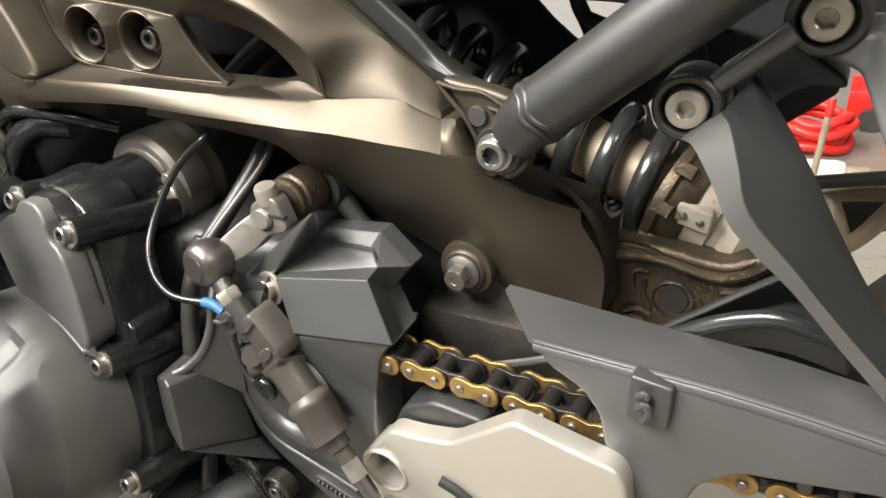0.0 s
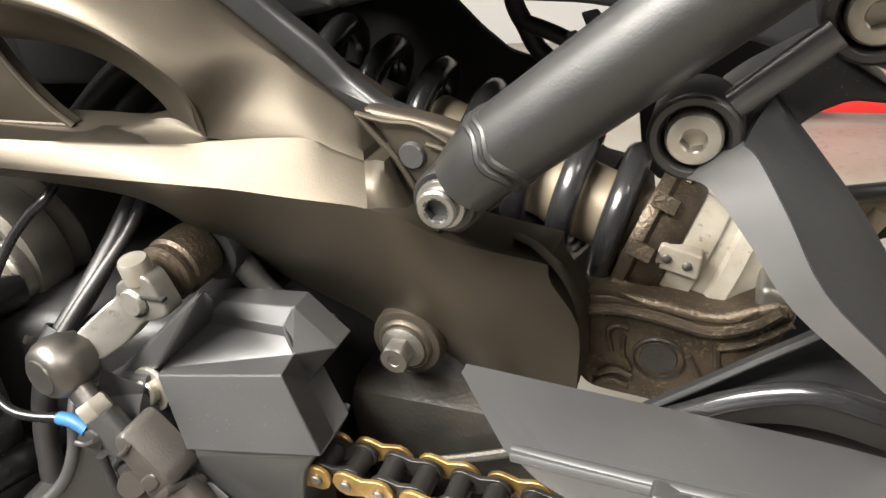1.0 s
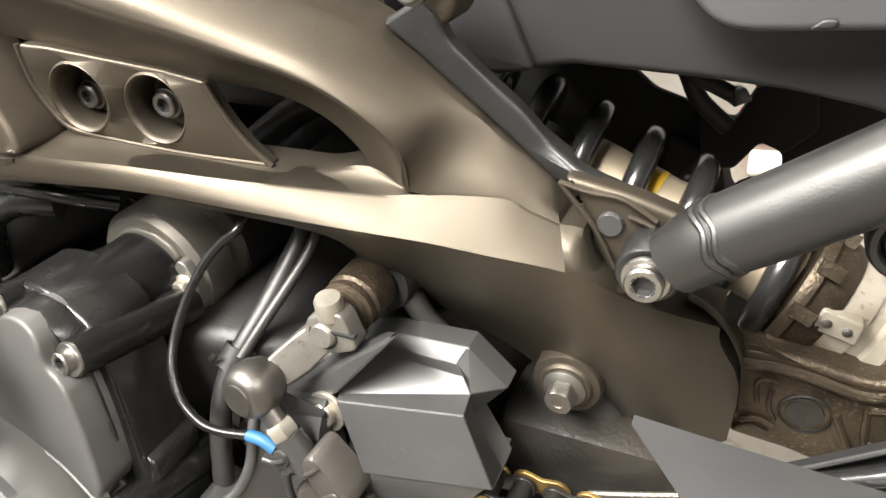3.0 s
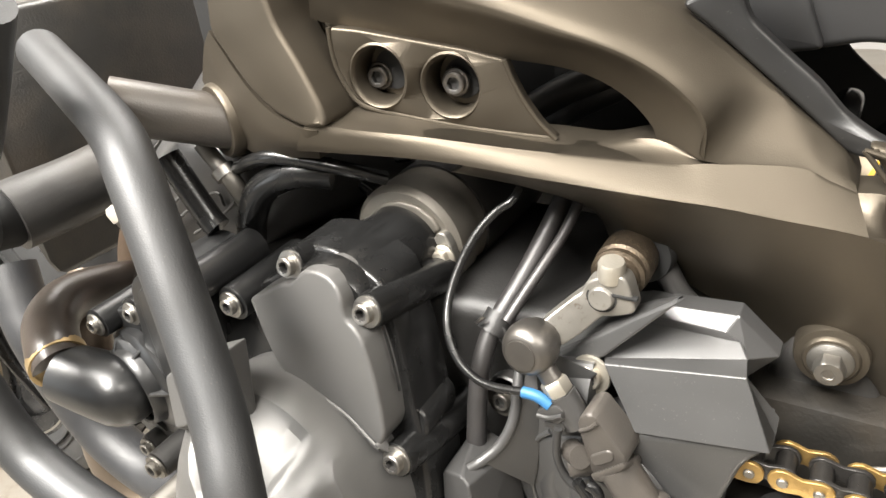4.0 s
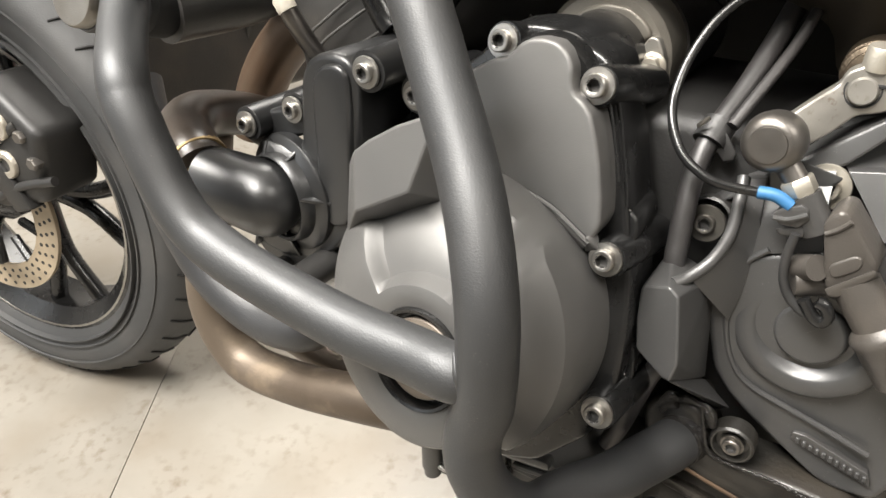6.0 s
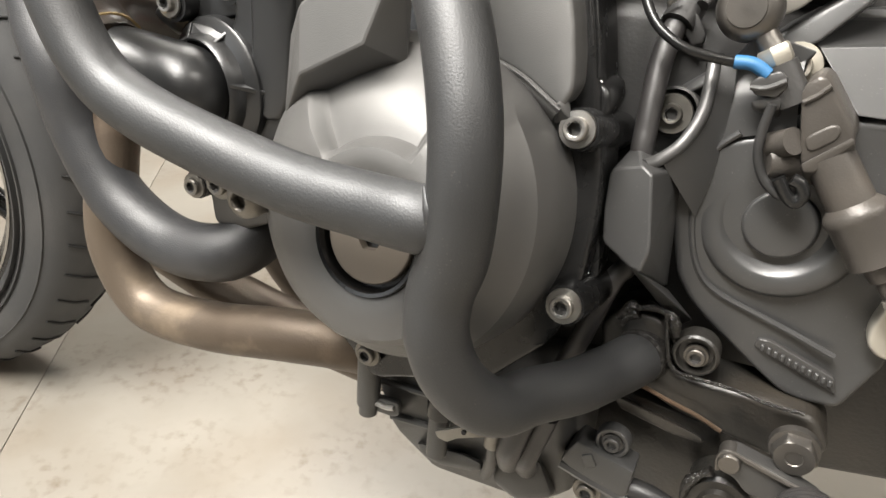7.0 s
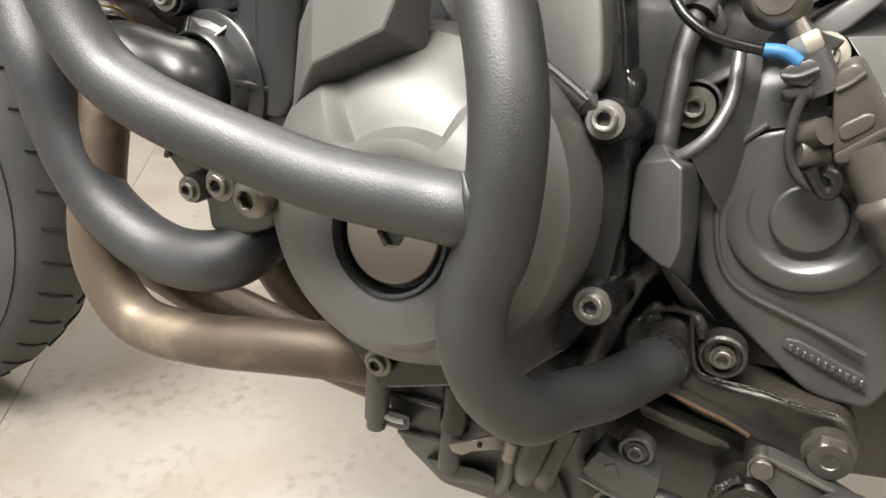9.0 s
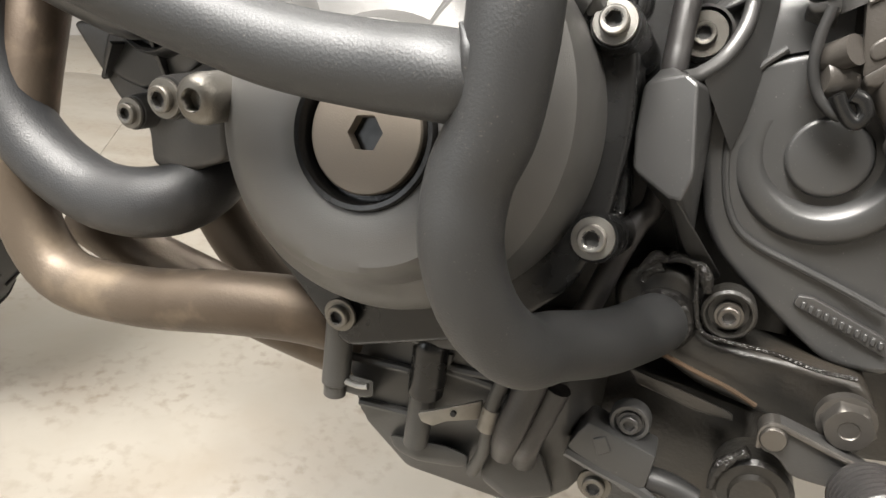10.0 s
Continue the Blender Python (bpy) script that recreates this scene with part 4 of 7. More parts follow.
part("cover_lip", hull([V(p) for p in [(-0.3218, 0.3220, 0.5098), (-0.2564, 0.3220, 0.5605), (-0.2215, 0.3220, 0.5899)] + [(-0.2820, 0.3450, 0.5436), (-0.2424, 0.3450, 0.5675)] + [(-0.3156, 0.3180, 0.5104), (-0.2600, 0.3180, 0.5447)] + [(-0.3465, 0.3600, 0.4673), (-0.2688, 0.3600, 0.5262)]], 0.0012), black_plastic, block, "", 12)
part("lip_tab", hull([V(p) for p in [(-0.2906, 0.3090, 0.5373), (-0.2836, 0.3090, 0.5478), (-0.2590, 0.3090, 0.5417), (-0.2744, 0.3090, 0.5228), (-0.2889, 0.3090, 0.5263)] + [(-0.3043, 0.3250, 0.5165), (-0.2728, 0.3250, 0.5168), (-0.2913, 0.3250, 0.4960)]], 0.001), black_plastic, block, "", 12)

plate_edge = [V(p) for p in [(-0.2985, 0.2985, 0.4939), (-0.3014, 0.2985, 0.4872), (-0.3089, 0.2985, 0.4795)] + [(-0.2941, 0.2985, 0.4263), (-0.2848, 0.2985, 0.4138), (-0.2724, 0.2985, 0.4035), (-0.2578, 0.2985, 0.3938), (-0.2433, 0.2985, 0.3842), (-0.2320, 0.2985, 0.3771), (-0.2224, 0.2985, 0.3755), (-0.2054, 0.2985, 0.3766)] + [(-0.1916, 0.3060, 0.4031), (-0.1978, 0.3060, 0.4525)] + [(-0.1971, 0.3120, 0.4781), (-0.1906, 0.3120, 0.5047)] + [(-0.1800, 0.3150, 0.5190), (-0.2450, 0.3000, 0.5170)] + [(-0.2607, 0.2985, 0.5090), (-0.2718, 0.2985, 0.5045), (-0.2857, 0.2985, 0.4991)]]
spk = part("sprocket_cover", plate(plate_edge, 0.03, 0.004, 0.005), black_plastic, bike, "matt black sprocket cover with round recess")
part("cover_brow", skin([[(-0.2988, 0.2985, 0.4951), (-0.2858, 0.2985, 0.4997), (-0.2718, 0.2985, 0.5045), (-0.2595, 0.2985, 0.5087)], [(-0.2991, 0.3020, 0.5135), (-0.2872, 0.3020, 0.5185), (-0.2747, 0.3020, 0.5236), (-0.2626, 0.3020, 0.5276)], [(-0.3009, 0.3140, 0.5286), (-0.2890, 0.3140, 0.5350), (-0.2752, 0.3140, 0.5399), (-0.2637, 0.3140, 0.5420)]], 0.02, 4), black_plastic, spk)
wing = [(-0.3299, 0.2658, 0.4829), (-0.3279, 0.2655, 0.4854), (-0.3155, 0.2619, 0.4901), (-0.3105, 0.2598, 0.4875), (-0.3082, 0.2573, 0.4773), (-0.3038, 0.2522, 0.4550), (-0.3059, 0.2513, 0.4447), (-0.3106, 0.2529, 0.4445), (-0.3263, 0.2595, 0.4513), (-0.3290, 0.2626, 0.4651)]
part("cover_wing", hull([V(p) for p in wing + [(-0.3306, 0.3000, 0.4808), (-0.3258, 0.3000, 0.4906)] + [(-0.3026, 0.3000, 0.4824), (-0.2986, 0.3000, 0.4457), (-0.2964, 0.3000, 0.4170)] + [(-0.2990, 0.3000, 0.4290), (-0.3245, 0.3000, 0.4440)]], 0.0012), black_plastic, spk, "", 12)
part("cover_cheek", hull([V(p) for p in [(-0.3069, 0.2517, 0.4450), (-0.3111, 0.2531, 0.4446)] + [(-0.2964, 0.2990, 0.4176), (-0.2802, 0.2990, 0.4037), (-0.2863, 0.2990, 0.4033)] + [(-0.3011, 0.3120, 0.4076), (-0.2874, 0.3120, 0.3901)]], 0.001), black_plastic, spk, "", 12)
part("cover_rim", tube([V(p) for p in ((-0.3001, 0.3050, 0.5346), (-0.2990, 0.2980, 0.5245), (-0.2988, 0.2910, 0.5103), (-0.3035, 0.2840, 0.4975), (-0.3113, 0.2760, 0.4898), (-0.3162, 0.2700, 0.4879))], 0.0030, 12), black_plastic, spk)
part("rim_wall", skin([[V(p) for p in ((-0.3001, 0.3050, 0.5346), (-0.2990, 0.2980, 0.5245), (-0.2988, 0.2910, 0.5103), (-0.3035, 0.2840, 0.4975), (-0.3113, 0.2760, 0.4898))], [V(p) for p in ((-0.3011, 0.3250, 0.5262), (-0.3000, 0.3220, 0.5135), (-0.3000, 0.3180, 0.4964), (-0.3041, 0.3140, 0.4797), (-0.3119, 0.3080, 0.4702))]], 0.003), black_plastic, spk)
part("rim_face", skin([[V(p) for p in ((-0.2991, 0.3050, 0.5342), (-0.2979, 0.2980, 0.5242), (-0.2977, 0.2910, 0.5097), (-0.3024, 0.2840, 0.4966), (-0.3096, 0.2760, 0.4891))], [V(p) for p in ((-0.2907, 0.3050, 0.5353), (-0.2886, 0.3010, 0.5198), (-0.2878, 0.2985, 0.4965), (-0.2888, 0.2975, 0.4772), (-0.2915, 0.2970, 0.4596))]], 0.006), black_plastic, spk)
ec = V((-0.2547, 0.2985, 0.4645))
part("round_recess", lathe([(0.0375, -0.004), (0.0355, 0.0), (0.0338, 0.0012), (0.0290, 0.0017), (0.0262, 0.0016), (0.0250, 0.0010), (0.0228, -0.0014), (0.0206, -0.0042), (0.0190, -0.0050), (0.0178, -0.0048), (0.0168, -0.0030), (0.0162, 0.0004), (0.0154, 0.0014), (0.0142, 0.0018), (0, 0.0016)], ec, (-0.04, -1, 0.06), 72), black_plastic, spk)
part("maker_plate", plate([(-0.2495, 0.2975, 0.3995), (-0.2488, 0.2975, 0.4043), (-0.2426, 0.2975, 0.4048), (-0.2114, 0.2975, 0.3945), (-0.2086, 0.2975, 0.3860)], 0.004, 0.0006, 0.0015), engine_black, spk)
pa, pb = V((-0.2473, 0.2962, 0.4012)), V((-0.2109, 0.2962, 0.3911))
for k in range(11):
    c = pa.lerp(pb, (k + 0.5) / 11)
    part("raised_mark", box(c - Vector((0.0009, 0.0003, 0.0017)), c + Vector((0.0009, 0.0014, 0.0017)), 0.0003, 1), black_plastic, spk)
part("cover_crease", tube([(-0.2813, 0.2985, 0.5036), (-0.2894, 0.2985, 0.4947), (-0.2941, 0.2985, 0.4836), (-0.2943, 0.2985, 0.4694), (-0.2914, 0.2985, 0.4515), (-0.2867, 0.2985, 0.4373), (-0.2797, 0.2985, 0.4272), (-0.2691, 0.2985, 0.4215), (-0.2541, 0.2985, 0.4173), (-0.2334, 0.2985, 0.4114), (-0.2147, 0.2985, 0.4054)], 0.0016, 8), black_plastic, spk)
socket_bolt((-0.2660, 0.3170, 0.5330), 0.0066, spk, zinc, axis=(-0.05, -1, 0.15), washer=1.65)
socket_bolt((-0.3139, 0.3100, 0.5042), 0.0052, bike, dull_steel, axis=(-0.05, -1, 0.15), washer=1.9)
part("bolt_cup", lathe([(0.0125, -0.02), (0.0125, 0.002), (0.0112, 0.003), (0.0104, 0.001), (0.0102, -0.006), (0, -0.006)], (-0.3139, 0.3150, 0.5042), (-0.05, -1, 0.15), 32), engine_black, bike, "black cup round a case bolt")

# gear shift linkage
shaft = V((-0.2628, 0.3216, 0.5773))
shift = part("shift_arm", plate([V(p) for p in [(-0.2728, 0.3216, 0.5782), (-0.2710, 0.3216, 0.5843), (-0.2647, 0.3216, 0.5881), (-0.2536, 0.3216, 0.5913), (-0.2504, 0.3216, 0.5885), (-0.2461, 0.3216, 0.5739), (-0.2480, 0.3216, 0.5710), (-0.2569, 0.3216, 0.5675), (-0.2627, 0.3216, 0.5661)] + [(-0.2707, 0.3160, 0.5577), (-0.2781, 0.3060, 0.5536), (-0.2907, 0.3040, 0.5632), (-0.2851, 0.3090, 0.5686), (-0.2768, 0.3170, 0.5757)]], 0.010, 0.0014, 0.003), worn_zinc, bike, "worn zinc-plated gear shift arm")
part("shaft_end", lathe([(0.0072, -0.03), (0.0072, -0.001), (0.0066, 0.0), (0.0062, 0.0004), (0.0060, 0.0020), (0.0054, 0.0026), (0, 0.0026)], shaft, (0.0, -1, 0.1), 24), worn_zinc, shift)
part("shaft_gap", lathe([(0.0076, -0.004), (0.0076, 0.0003), (0.0068, 0.0003), (0.0068, -0.004)], shaft, (0.0, -1, 0.1), 32), dark_void, shift)
slot = V((-0.2527, 0.3210, 0.5802))
part("clamp_slot", box(slot - Vector((0.0072, 0.0002, 0.0008)), slot + Vector((0.0072, 0.003, 0.0008)), 0.0002), dark_void, shift)
part("clamp_bolt", lathe([(0.0066, -0.004), (0.0066, 0.0045), (0.0058, 0.0062), (0, 0.0062)], V((-0.2596, 0.3260, 0.5904)), (0.05, -0.1, 1), 20), zinc, shift)
part("shaft_seal", lathe([(0.0145, -0.03), (0.0145, -0.014), (0.0136, -0.013), (0.0130, -0.0125), (0.0130, -0.011), (0.0138, -0.010), (0.0138, -0.008), (0.0118, -0.007), (0.0115, -0.005), (0.0085, -0.004)], shaft + Vector((0.002, 0.010, 0.003)), OUT, 36), cast_alu, bike, "rusty shaft seal ring")
part("shaft_sleeve", lathe([(0.0175, -0.08), (0.0175, -0.034), (0.016, -0.030), (0, -0.030)], shaft + Vector((0.006, 0.012, 0.002)), OUT, 28), dark_void, bike, "black shaft sleeve")
ball_at = V((-0.2902, 0.2985, 0.5562))
ball = part("ball_joint", lathe([(0.006, -0.013), (0.0112, -0.010), (0.0136, -0.004), (0.0140, 0.001), (0.0132, 0.0055), (0.0112, 0.0088), (0.0088, 0.0102), (0.0082, 0.0102), (0.0080, 0.0110), (0, 0.0112)], ball_at, (-0.1, -1, 0.1), 36), dark_steel, bike, "dark steel ball joint of the shift rod")
nut_at = V((-0.2755, 0.2945, 0.5392))
rod_dir = (V((-0.2316, 0.2900, 0.4735)) - nut_at).normalized()
part("joint_neck", tube([ball_at, nut_at], 0.0056, 14, 1), dark_steel, ball)
part("lock_nut", lathe([(0.0064, -0.004), (0.0072, -0.003), (0.0072, 0.003), (0.0064, 0.004)], nut_at, rod_dir, 6), zinc, ball)
body_pts = [(-0.2623, 0.2865, 0.5263), (-0.2611, 0.2865, 0.5310), (-0.2572, 0.2865, 0.5348), (-0.2536, 0.2865, 0.5341), (-0.2387, 0.2865, 0.5157), (-0.2372, 0.2865, 0.5104), (-0.2499, 0.2865, 0.4951), (-0.2551, 0.2865, 0.4976)]
sensor = part("shift_sensor", hull([V(p) for p in body_pts] + [V(p) + Vector((0.002, 0.018, 0.002)) for p in body_pts], 0.0022), sensor_grey, bike, "dusty grey-brown quick shift sensor on the shift rod")
part("sensor_pad", plate([(-0.2545, 0.2855, 0.5043), (-0.2556, 0.2855, 0.5093), (-0.2469, 0.2855, 0.5166), (-0.2437, 0.2855, 0.5158), (-0.2429, 0.2855, 0.5109), (-0.2513, 0.2855, 0.5033)], 0.004, 0.0012, 0.003), sensor_grey, sensor)
part("sensor_rib", tube([(-0.2603, 0.2862, 0.5233), (-0.2558, 0.2862, 0.5268), (-0.2519, 0.2862, 0.5315)], 0.0011, 8), sensor_grey, sensor)
part("sensor_foot", hull([V(p) for p in [(-0.2550, 0.2845, 0.4976), (-0.2516, 0.2845, 0.5005), (-0.2386, 0.2845, 0.5131), (-0.2369, 0.2845, 0.5106), (-0.2482, 0.2845, 0.4954), (-0.2525, 0.2845, 0.4945)] + [(-0.2519, 0.3020, 0.4900), (-0.2355, 0.3020, 0.5045), (-0.2336, 0.3020, 0.4997), (-0.2480, 0.3020, 0.4834)]], 0.001), sensor_grey, sensor)
part("sensor_port", lathe([(0.0080, -0.016), (0.0080, 0.002), (0.0072, 0.0034), (0, 0.0034)], (-0.2656, 0.2920, 0.4952), (-0.85, -0.45, -0.12), 24), sensor_grey, sensor)
part("port_collar", lathe([(0.0060, -0.006), (0.0060, 0.006)], (-0.2633, 0.2890, 0.5043), (0.5, -0.5, 0.35), 20), sensor_grey, sensor)
part("sensor_neck", tube([nut_at + rod_dir * 0.004, nut_at + rod_dir * 0.022], 0.0075, 14, 1), engine_black, sensor)
c0 = V((-0.2408, 0.2930, 0.4966))
c1 = V((-0.2131, 0.2880, 0.4611))
dd = (c1 - c0).normalized()
L = (c1 - c0).length
part("sensor_barrel", lathe([(0.0102, -0.006), (0.0102, L * 0.36), (0.0128, L * 0.42), (0.0136, L * 0.46), (0.0136, L * 0.52), (0.0128, L * 0.55), (0.0128, L * 0.74), (0.0124, L * 0.76), (0.0124, L * 0.98), (0.0105, L), (0.0075, L * 1.01), (0.0070, L * 1.16), (0.0052, L * 1.18), (0.0052, L * 1.5)], c0, dd, 28), sensor_grey, sensor)
part("rod_nut", lathe([(0.0062, L * 1.36), (0.0062, L * 1.62)], c0, dd, 6), worn_zinc, sensor)
part("shift_rod", lathe([(0.0046, L * 1.5), (0.0046, L * 2.6)], c0, dd, 16), dark_steel, sensor)
plug_pts = [(-0.2831, 0.2855, 0.5273), (-0.2800, 0.2855, 0.5310), (-0.2721, 0.2855, 0.5347), (-0.2686, 0.2855, 0.5328), (-0.2676, 0.2855, 0.5281), (-0.2711, 0.2855, 0.5232), (-0.2794, 0.2855, 0.5232)]
plug = part("plug", hull([V(p) for p in plug_pts] + [V(p) + Vector((0.001, 0.013, -0.002)) for p in plug_pts], 0.0012), engine_black, bike, "black plug at the sensor cable")
part("plug_skirt", hull([V(p) for p in [(-0.2804, 0.2870, 0.5204), (-0.2683, 0.2870, 0.5249), (-0.2684, 0.2870, 0.5186), (-0.2784, 0.2870, 0.5175)] + [(-0.2797, 0.2980, 0.5146), (-0.2676, 0.2980, 0.5191), (-0.2671, 0.2980, 0.5122)]], 0.001), engine_black, plug)
part("plug_rib", tube([(-0.2819, 0.2845, 0.5264), (-0.2755, 0.2845, 0.5270), (-0.2686, 0.2845, 0.5311)], 0.0012, 8), engine_black, plug)
part("sensor_wire", tube([(-0.2715, 0.2860, 0.5205), (-0.2727, 0.2860, 0.5085), (-0.2717, 0.2860, 0.4976), (-0.2672, 0.2860, 0.4883), (-0.2614, 0.2860, 0.4834), (-0.2572, 0.2860, 0.4818)], 0.0022, 10), rubber, bike, "thin black sensor wire")
part("wire_tip", tube([(-0.2613, 0.2845, 0.4900), (-0.2566, 0.2845, 0.4836), (-0.2522, 0.2845, 0.4808), (-0.2499, 0.2845, 0.4847), (-0.2523, 0.2845, 0.4894), (-0.2558, 0.2845, 0.4907)], 0.0030, 12), gloss_black, bike, "shiny black sleeve on the wire end")
part("cable_sleeve", tube([(-0.2907, 0.2880, 0.5353), (-0.2830, 0.2880, 0.5353), (-0.2763, 0.2880, 0.5319)], 0.0030, 12), blue_plastic, bike, "bright blue cable sleeve")
part("shift_cable", tube([V(p) for p in ((-0.2900, 0.2885, 0.5350), (-0.3038, 0.2840, 0.5369), (-0.3144, 0.2830, 0.5399), (-0.3262, 0.2860, 0.5473), (-0.3345, 0.2930, 0.5589), (-0.3378, 0.3030, 0.5704), (-0.3365, 0.3150, 0.5846), (-0.3312, 0.3260, 0.5983), (-0.3237, 0.3340, 0.6079), (-0.3169, 0.3380, 0.6130), (-0.3150, 0.3450, 0.6178))], 0.0023, 12), gloss_black, bike, "thin black cable looping above the sprocket cover")

# hoses beside the engine
part("breather_hose", tube([V(p) for p in ((-0.3015, 0.3950, 0.6125), (-0.3045, 0.3750, 0.5976), (-0.3088, 0.3580, 0.5814), (-0.3134, 0.3400, 0.5659), (-0.3188, 0.3240, 0.5525), (-0.3222, 0.3140, 0.5420), (-0.3234, 0.3050, 0.5291), (-0.3230, 0.2980, 0.5137), (-0.3222, 0.2930, 0.4989), (-0.3210, 0.2890, 0.4834))]
     + [V(p) for p in ((-0.3154, 0.2860, 0.4373), (-0.3208, 0.2820, 0.4240), (-0.3263, 0.2790, 0.4061), (-0.3313, 0.2760, 0.3863), (-0.3376, 0.2740, 0.3678))], 0.0055, 16), hose_rubber, bike, "dusty black breather hose")
part("overflow_hose", tube([V(p) for p in ((-0.2896, 0.3880, 0.6159), (-0.2924, 0.3720, 0.6024), (-0.2961, 0.3580, 0.5889), (-0.3012, 0.3420, 0.5767), (-0.3068, 0.3270, 0.5649), (-0.3117, 0.3150, 0.5544))], 0.0030, 12), hose_rubber, bike, "thin grey overflow hose")
clamp = part("hose_clamp", lathe([(0.0082, -0.006), (0.0082, 0.006), (0.0064, 0.006), (0.0064, -0.006)], (-0.3200, 0.3190, 0.5485), V((-0.3188, 0.3240, 0.5525)) - V((-0.3222, 0.3140, 0.5420)), 22), rubber, bike, "black hose clamp")
part("clamp_ear", hull([V(p) for p in [(-0.3269, 0.3075, 0.5551), (-0.3220, 0.3075, 0.5606), (-0.3207, 0.3075, 0.5594), (-0.3256, 0.3075, 0.5536)] + [(-0.3269, 0.3110, 0.5511), (-0.3209, 0.3110, 0.5571)]], 0.0005), steel, clamp)
part("clamp_foot", hull([V(p) for p in [(-0.3166, 0.3140, 0.5521), (-0.3130, 0.3140, 0.5510), (-0.3073, 0.3140, 0.5422), (-0.3076, 0.3140, 0.5380), (-0.3126, 0.3140, 0.5363), (-0.3173, 0.3140, 0.5419)] + [(-0.3169, 0.3240, 0.5447), (-0.3078, 0.3240, 0.5375), (-0.3128, 0.3240, 0.5318)]], 0.001), rubber, clamp)

# starter motor
sc = V((-0.3902, 0.3430, 0.5714))
starter = part("starter_motor", lathe([(0.034, -0.13), (0.0362, -0.125), (0.0362, -0.03), (0.0352, -0.028), (0.0352, -0.024), (0.0372, -0.022), (0.0372, -0.003), (0.034, 0.001), (0.02, 0.002), (0, 0.002)], sc, OUT, 40), starter_alu, bike, "dusty alloy starter motor")
part("starter_barrel", lathe([(0.0366, -0.128), (0.0378, -0.12), (0.0378, -0.034)], sc, OUT, 40), engine_black, starter)
part("starter_ear", plate([(-0.3686, 0.3370, 0.5798), (-0.3636, 0.3370, 0.5870), (-0.3591, 0.3370, 0.5864), (-0.3554, 0.3370, 0.5786), (-0.3535, 0.3370, 0.5687), (-0.3546, 0.3370, 0.5599), (-0.3587, 0.3370, 0.5542), (-0.3621, 0.3370, 0.5568), (-0.3652, 0.3370, 0.5669)], 0.006, 0.001, 0.002), worn_zinc, starter)
part("cap_step", plate([(-0.3908, 0.3395, 0.6011), (-0.3771, 0.3395, 0.5997), (-0.3673, 0.3395, 0.5931), (-0.3634, 0.3395, 0.5862), (-0.3695, 0.3395, 0.5827),
    (-0.3785, 0.3395, 0.5872), (-0.3910, 0.3395, 0.5886), (-0.4034, 0.3395, 0.5864), (-0.4160, 0.3395, 0.5807), (-0.4103, 0.3395, 0.5907),
    (-0.4014, 0.3395, 0.5978)], 0.01, 0.0018, 0.003), starter_alu, starter)
hex_bolt((-0.3603, 0.3365, 0.5723), 0.0058, starter, zinc, washer=1.3)
nose_a, nose_b = V((-0.3914, 0.2707, 0.5693)), V((-0.3902, 0.3400, 0.5714))
NL = (nose_b - nose_a).length
part("starter_nose", lathe([(0.0, -0.002), (0.0262, 0.0), (0.0274, 0.003), (0.0274, 0.012), (0.0260, 0.0135), (0.0258, 0.015), (0.0264, 0.0165), (0.0262, NL * 0.6), (0.0266, NL)], nose_a, nose_b - nose_a, 44), gloss_black, bike, "black starter housing of the engine case")
part("nose_boss", tube([(-0.3663, 0.2680, 0.5751), (-0.3650, 0.2850, 0.5748), (-0.3640, 0.2980, 0.5742)], 0.0080, 20), gloss_black, bike)

# engine cases
part("crankcase", hull([(-0.50, 0.30, 0.42), (-0.40, 0.29, 0.36), (-0.24, 0.335, 0.33), (-0.50, 0.30, 0.56), (-0.26, 0.335, 0.55), (-0.48, 0.46, 0.44), (-0.36, 0.46, 0.36), (-0.2, 0.46, 0.32), (-0.5, 0.46, 0.56), (-0.2, 0.46, 0.55)], 0.01), case_dark, bike, "black crankcase")
# the covers' own plane: N points out of it, E1 and E2 lie in it
N_OUT = Vector((-0.0442, -0.9759, 0.2139))
E1, E2 = Vector((0.9990, -0.0432, 0.0095)), Vector((0.0, 0.2141, 0.9768))
cap = V((-0.4068, 0.1817, 0.4610))
ROOT = cap - N_OUT * 0.0527


def on_cover(r, a, h):
    """A point at radius r and angle a round the filler cap, h metres proud of the cover's joint."""
    return ROOT + E1 * (r * math.cos(a)) + E2 * (r * math.sin(a)) + N_OUT * h


flange = part("case_flange", plate([(-0.4295, 0.2817, 0.5843), (-0.4247, 0.2836, 0.5942), (-0.4144, 0.2837, 0.5966), (-0.4056, 0.2835, 0.5977), (-0.3955, 0.2831, 0.5979), (-0.3853, 0.2821, 0.5955), (-0.3751, 0.2809, 0.5919), (-0.3621, 0.2791, 0.5864), (-0.3546, 0.2744, 0.5665), (-0.3484, 0.2705, 0.5500), (-0.3420, 0.2648, 0.5255), (-0.3358, 0.2591, 0.5004), (-0.3331, 0.2567, 0.4903), (-0.3310, 0.2537, 0.4771), (-0.3295, 0.2507, 0.4634), (-0.3293, 0.2472, 0.4476), (-0.3302, 0.2422, 0.4249), (-0.3379, 0.2378, 0.4030), (-0.3640, 0.2327, 0.3746), (-0.4311, 0.2304, 0.3498), (-0.4837, 0.2407, 0.3861), (-0.4987, 0.2558, 0.4520), (-0.4974, 0.2703, 0.5184), (-0.4676, 0.2769, 0.5545)], 0.034, 0.003, 0.006), gloss_black, bike, "gloss black engine case flange")
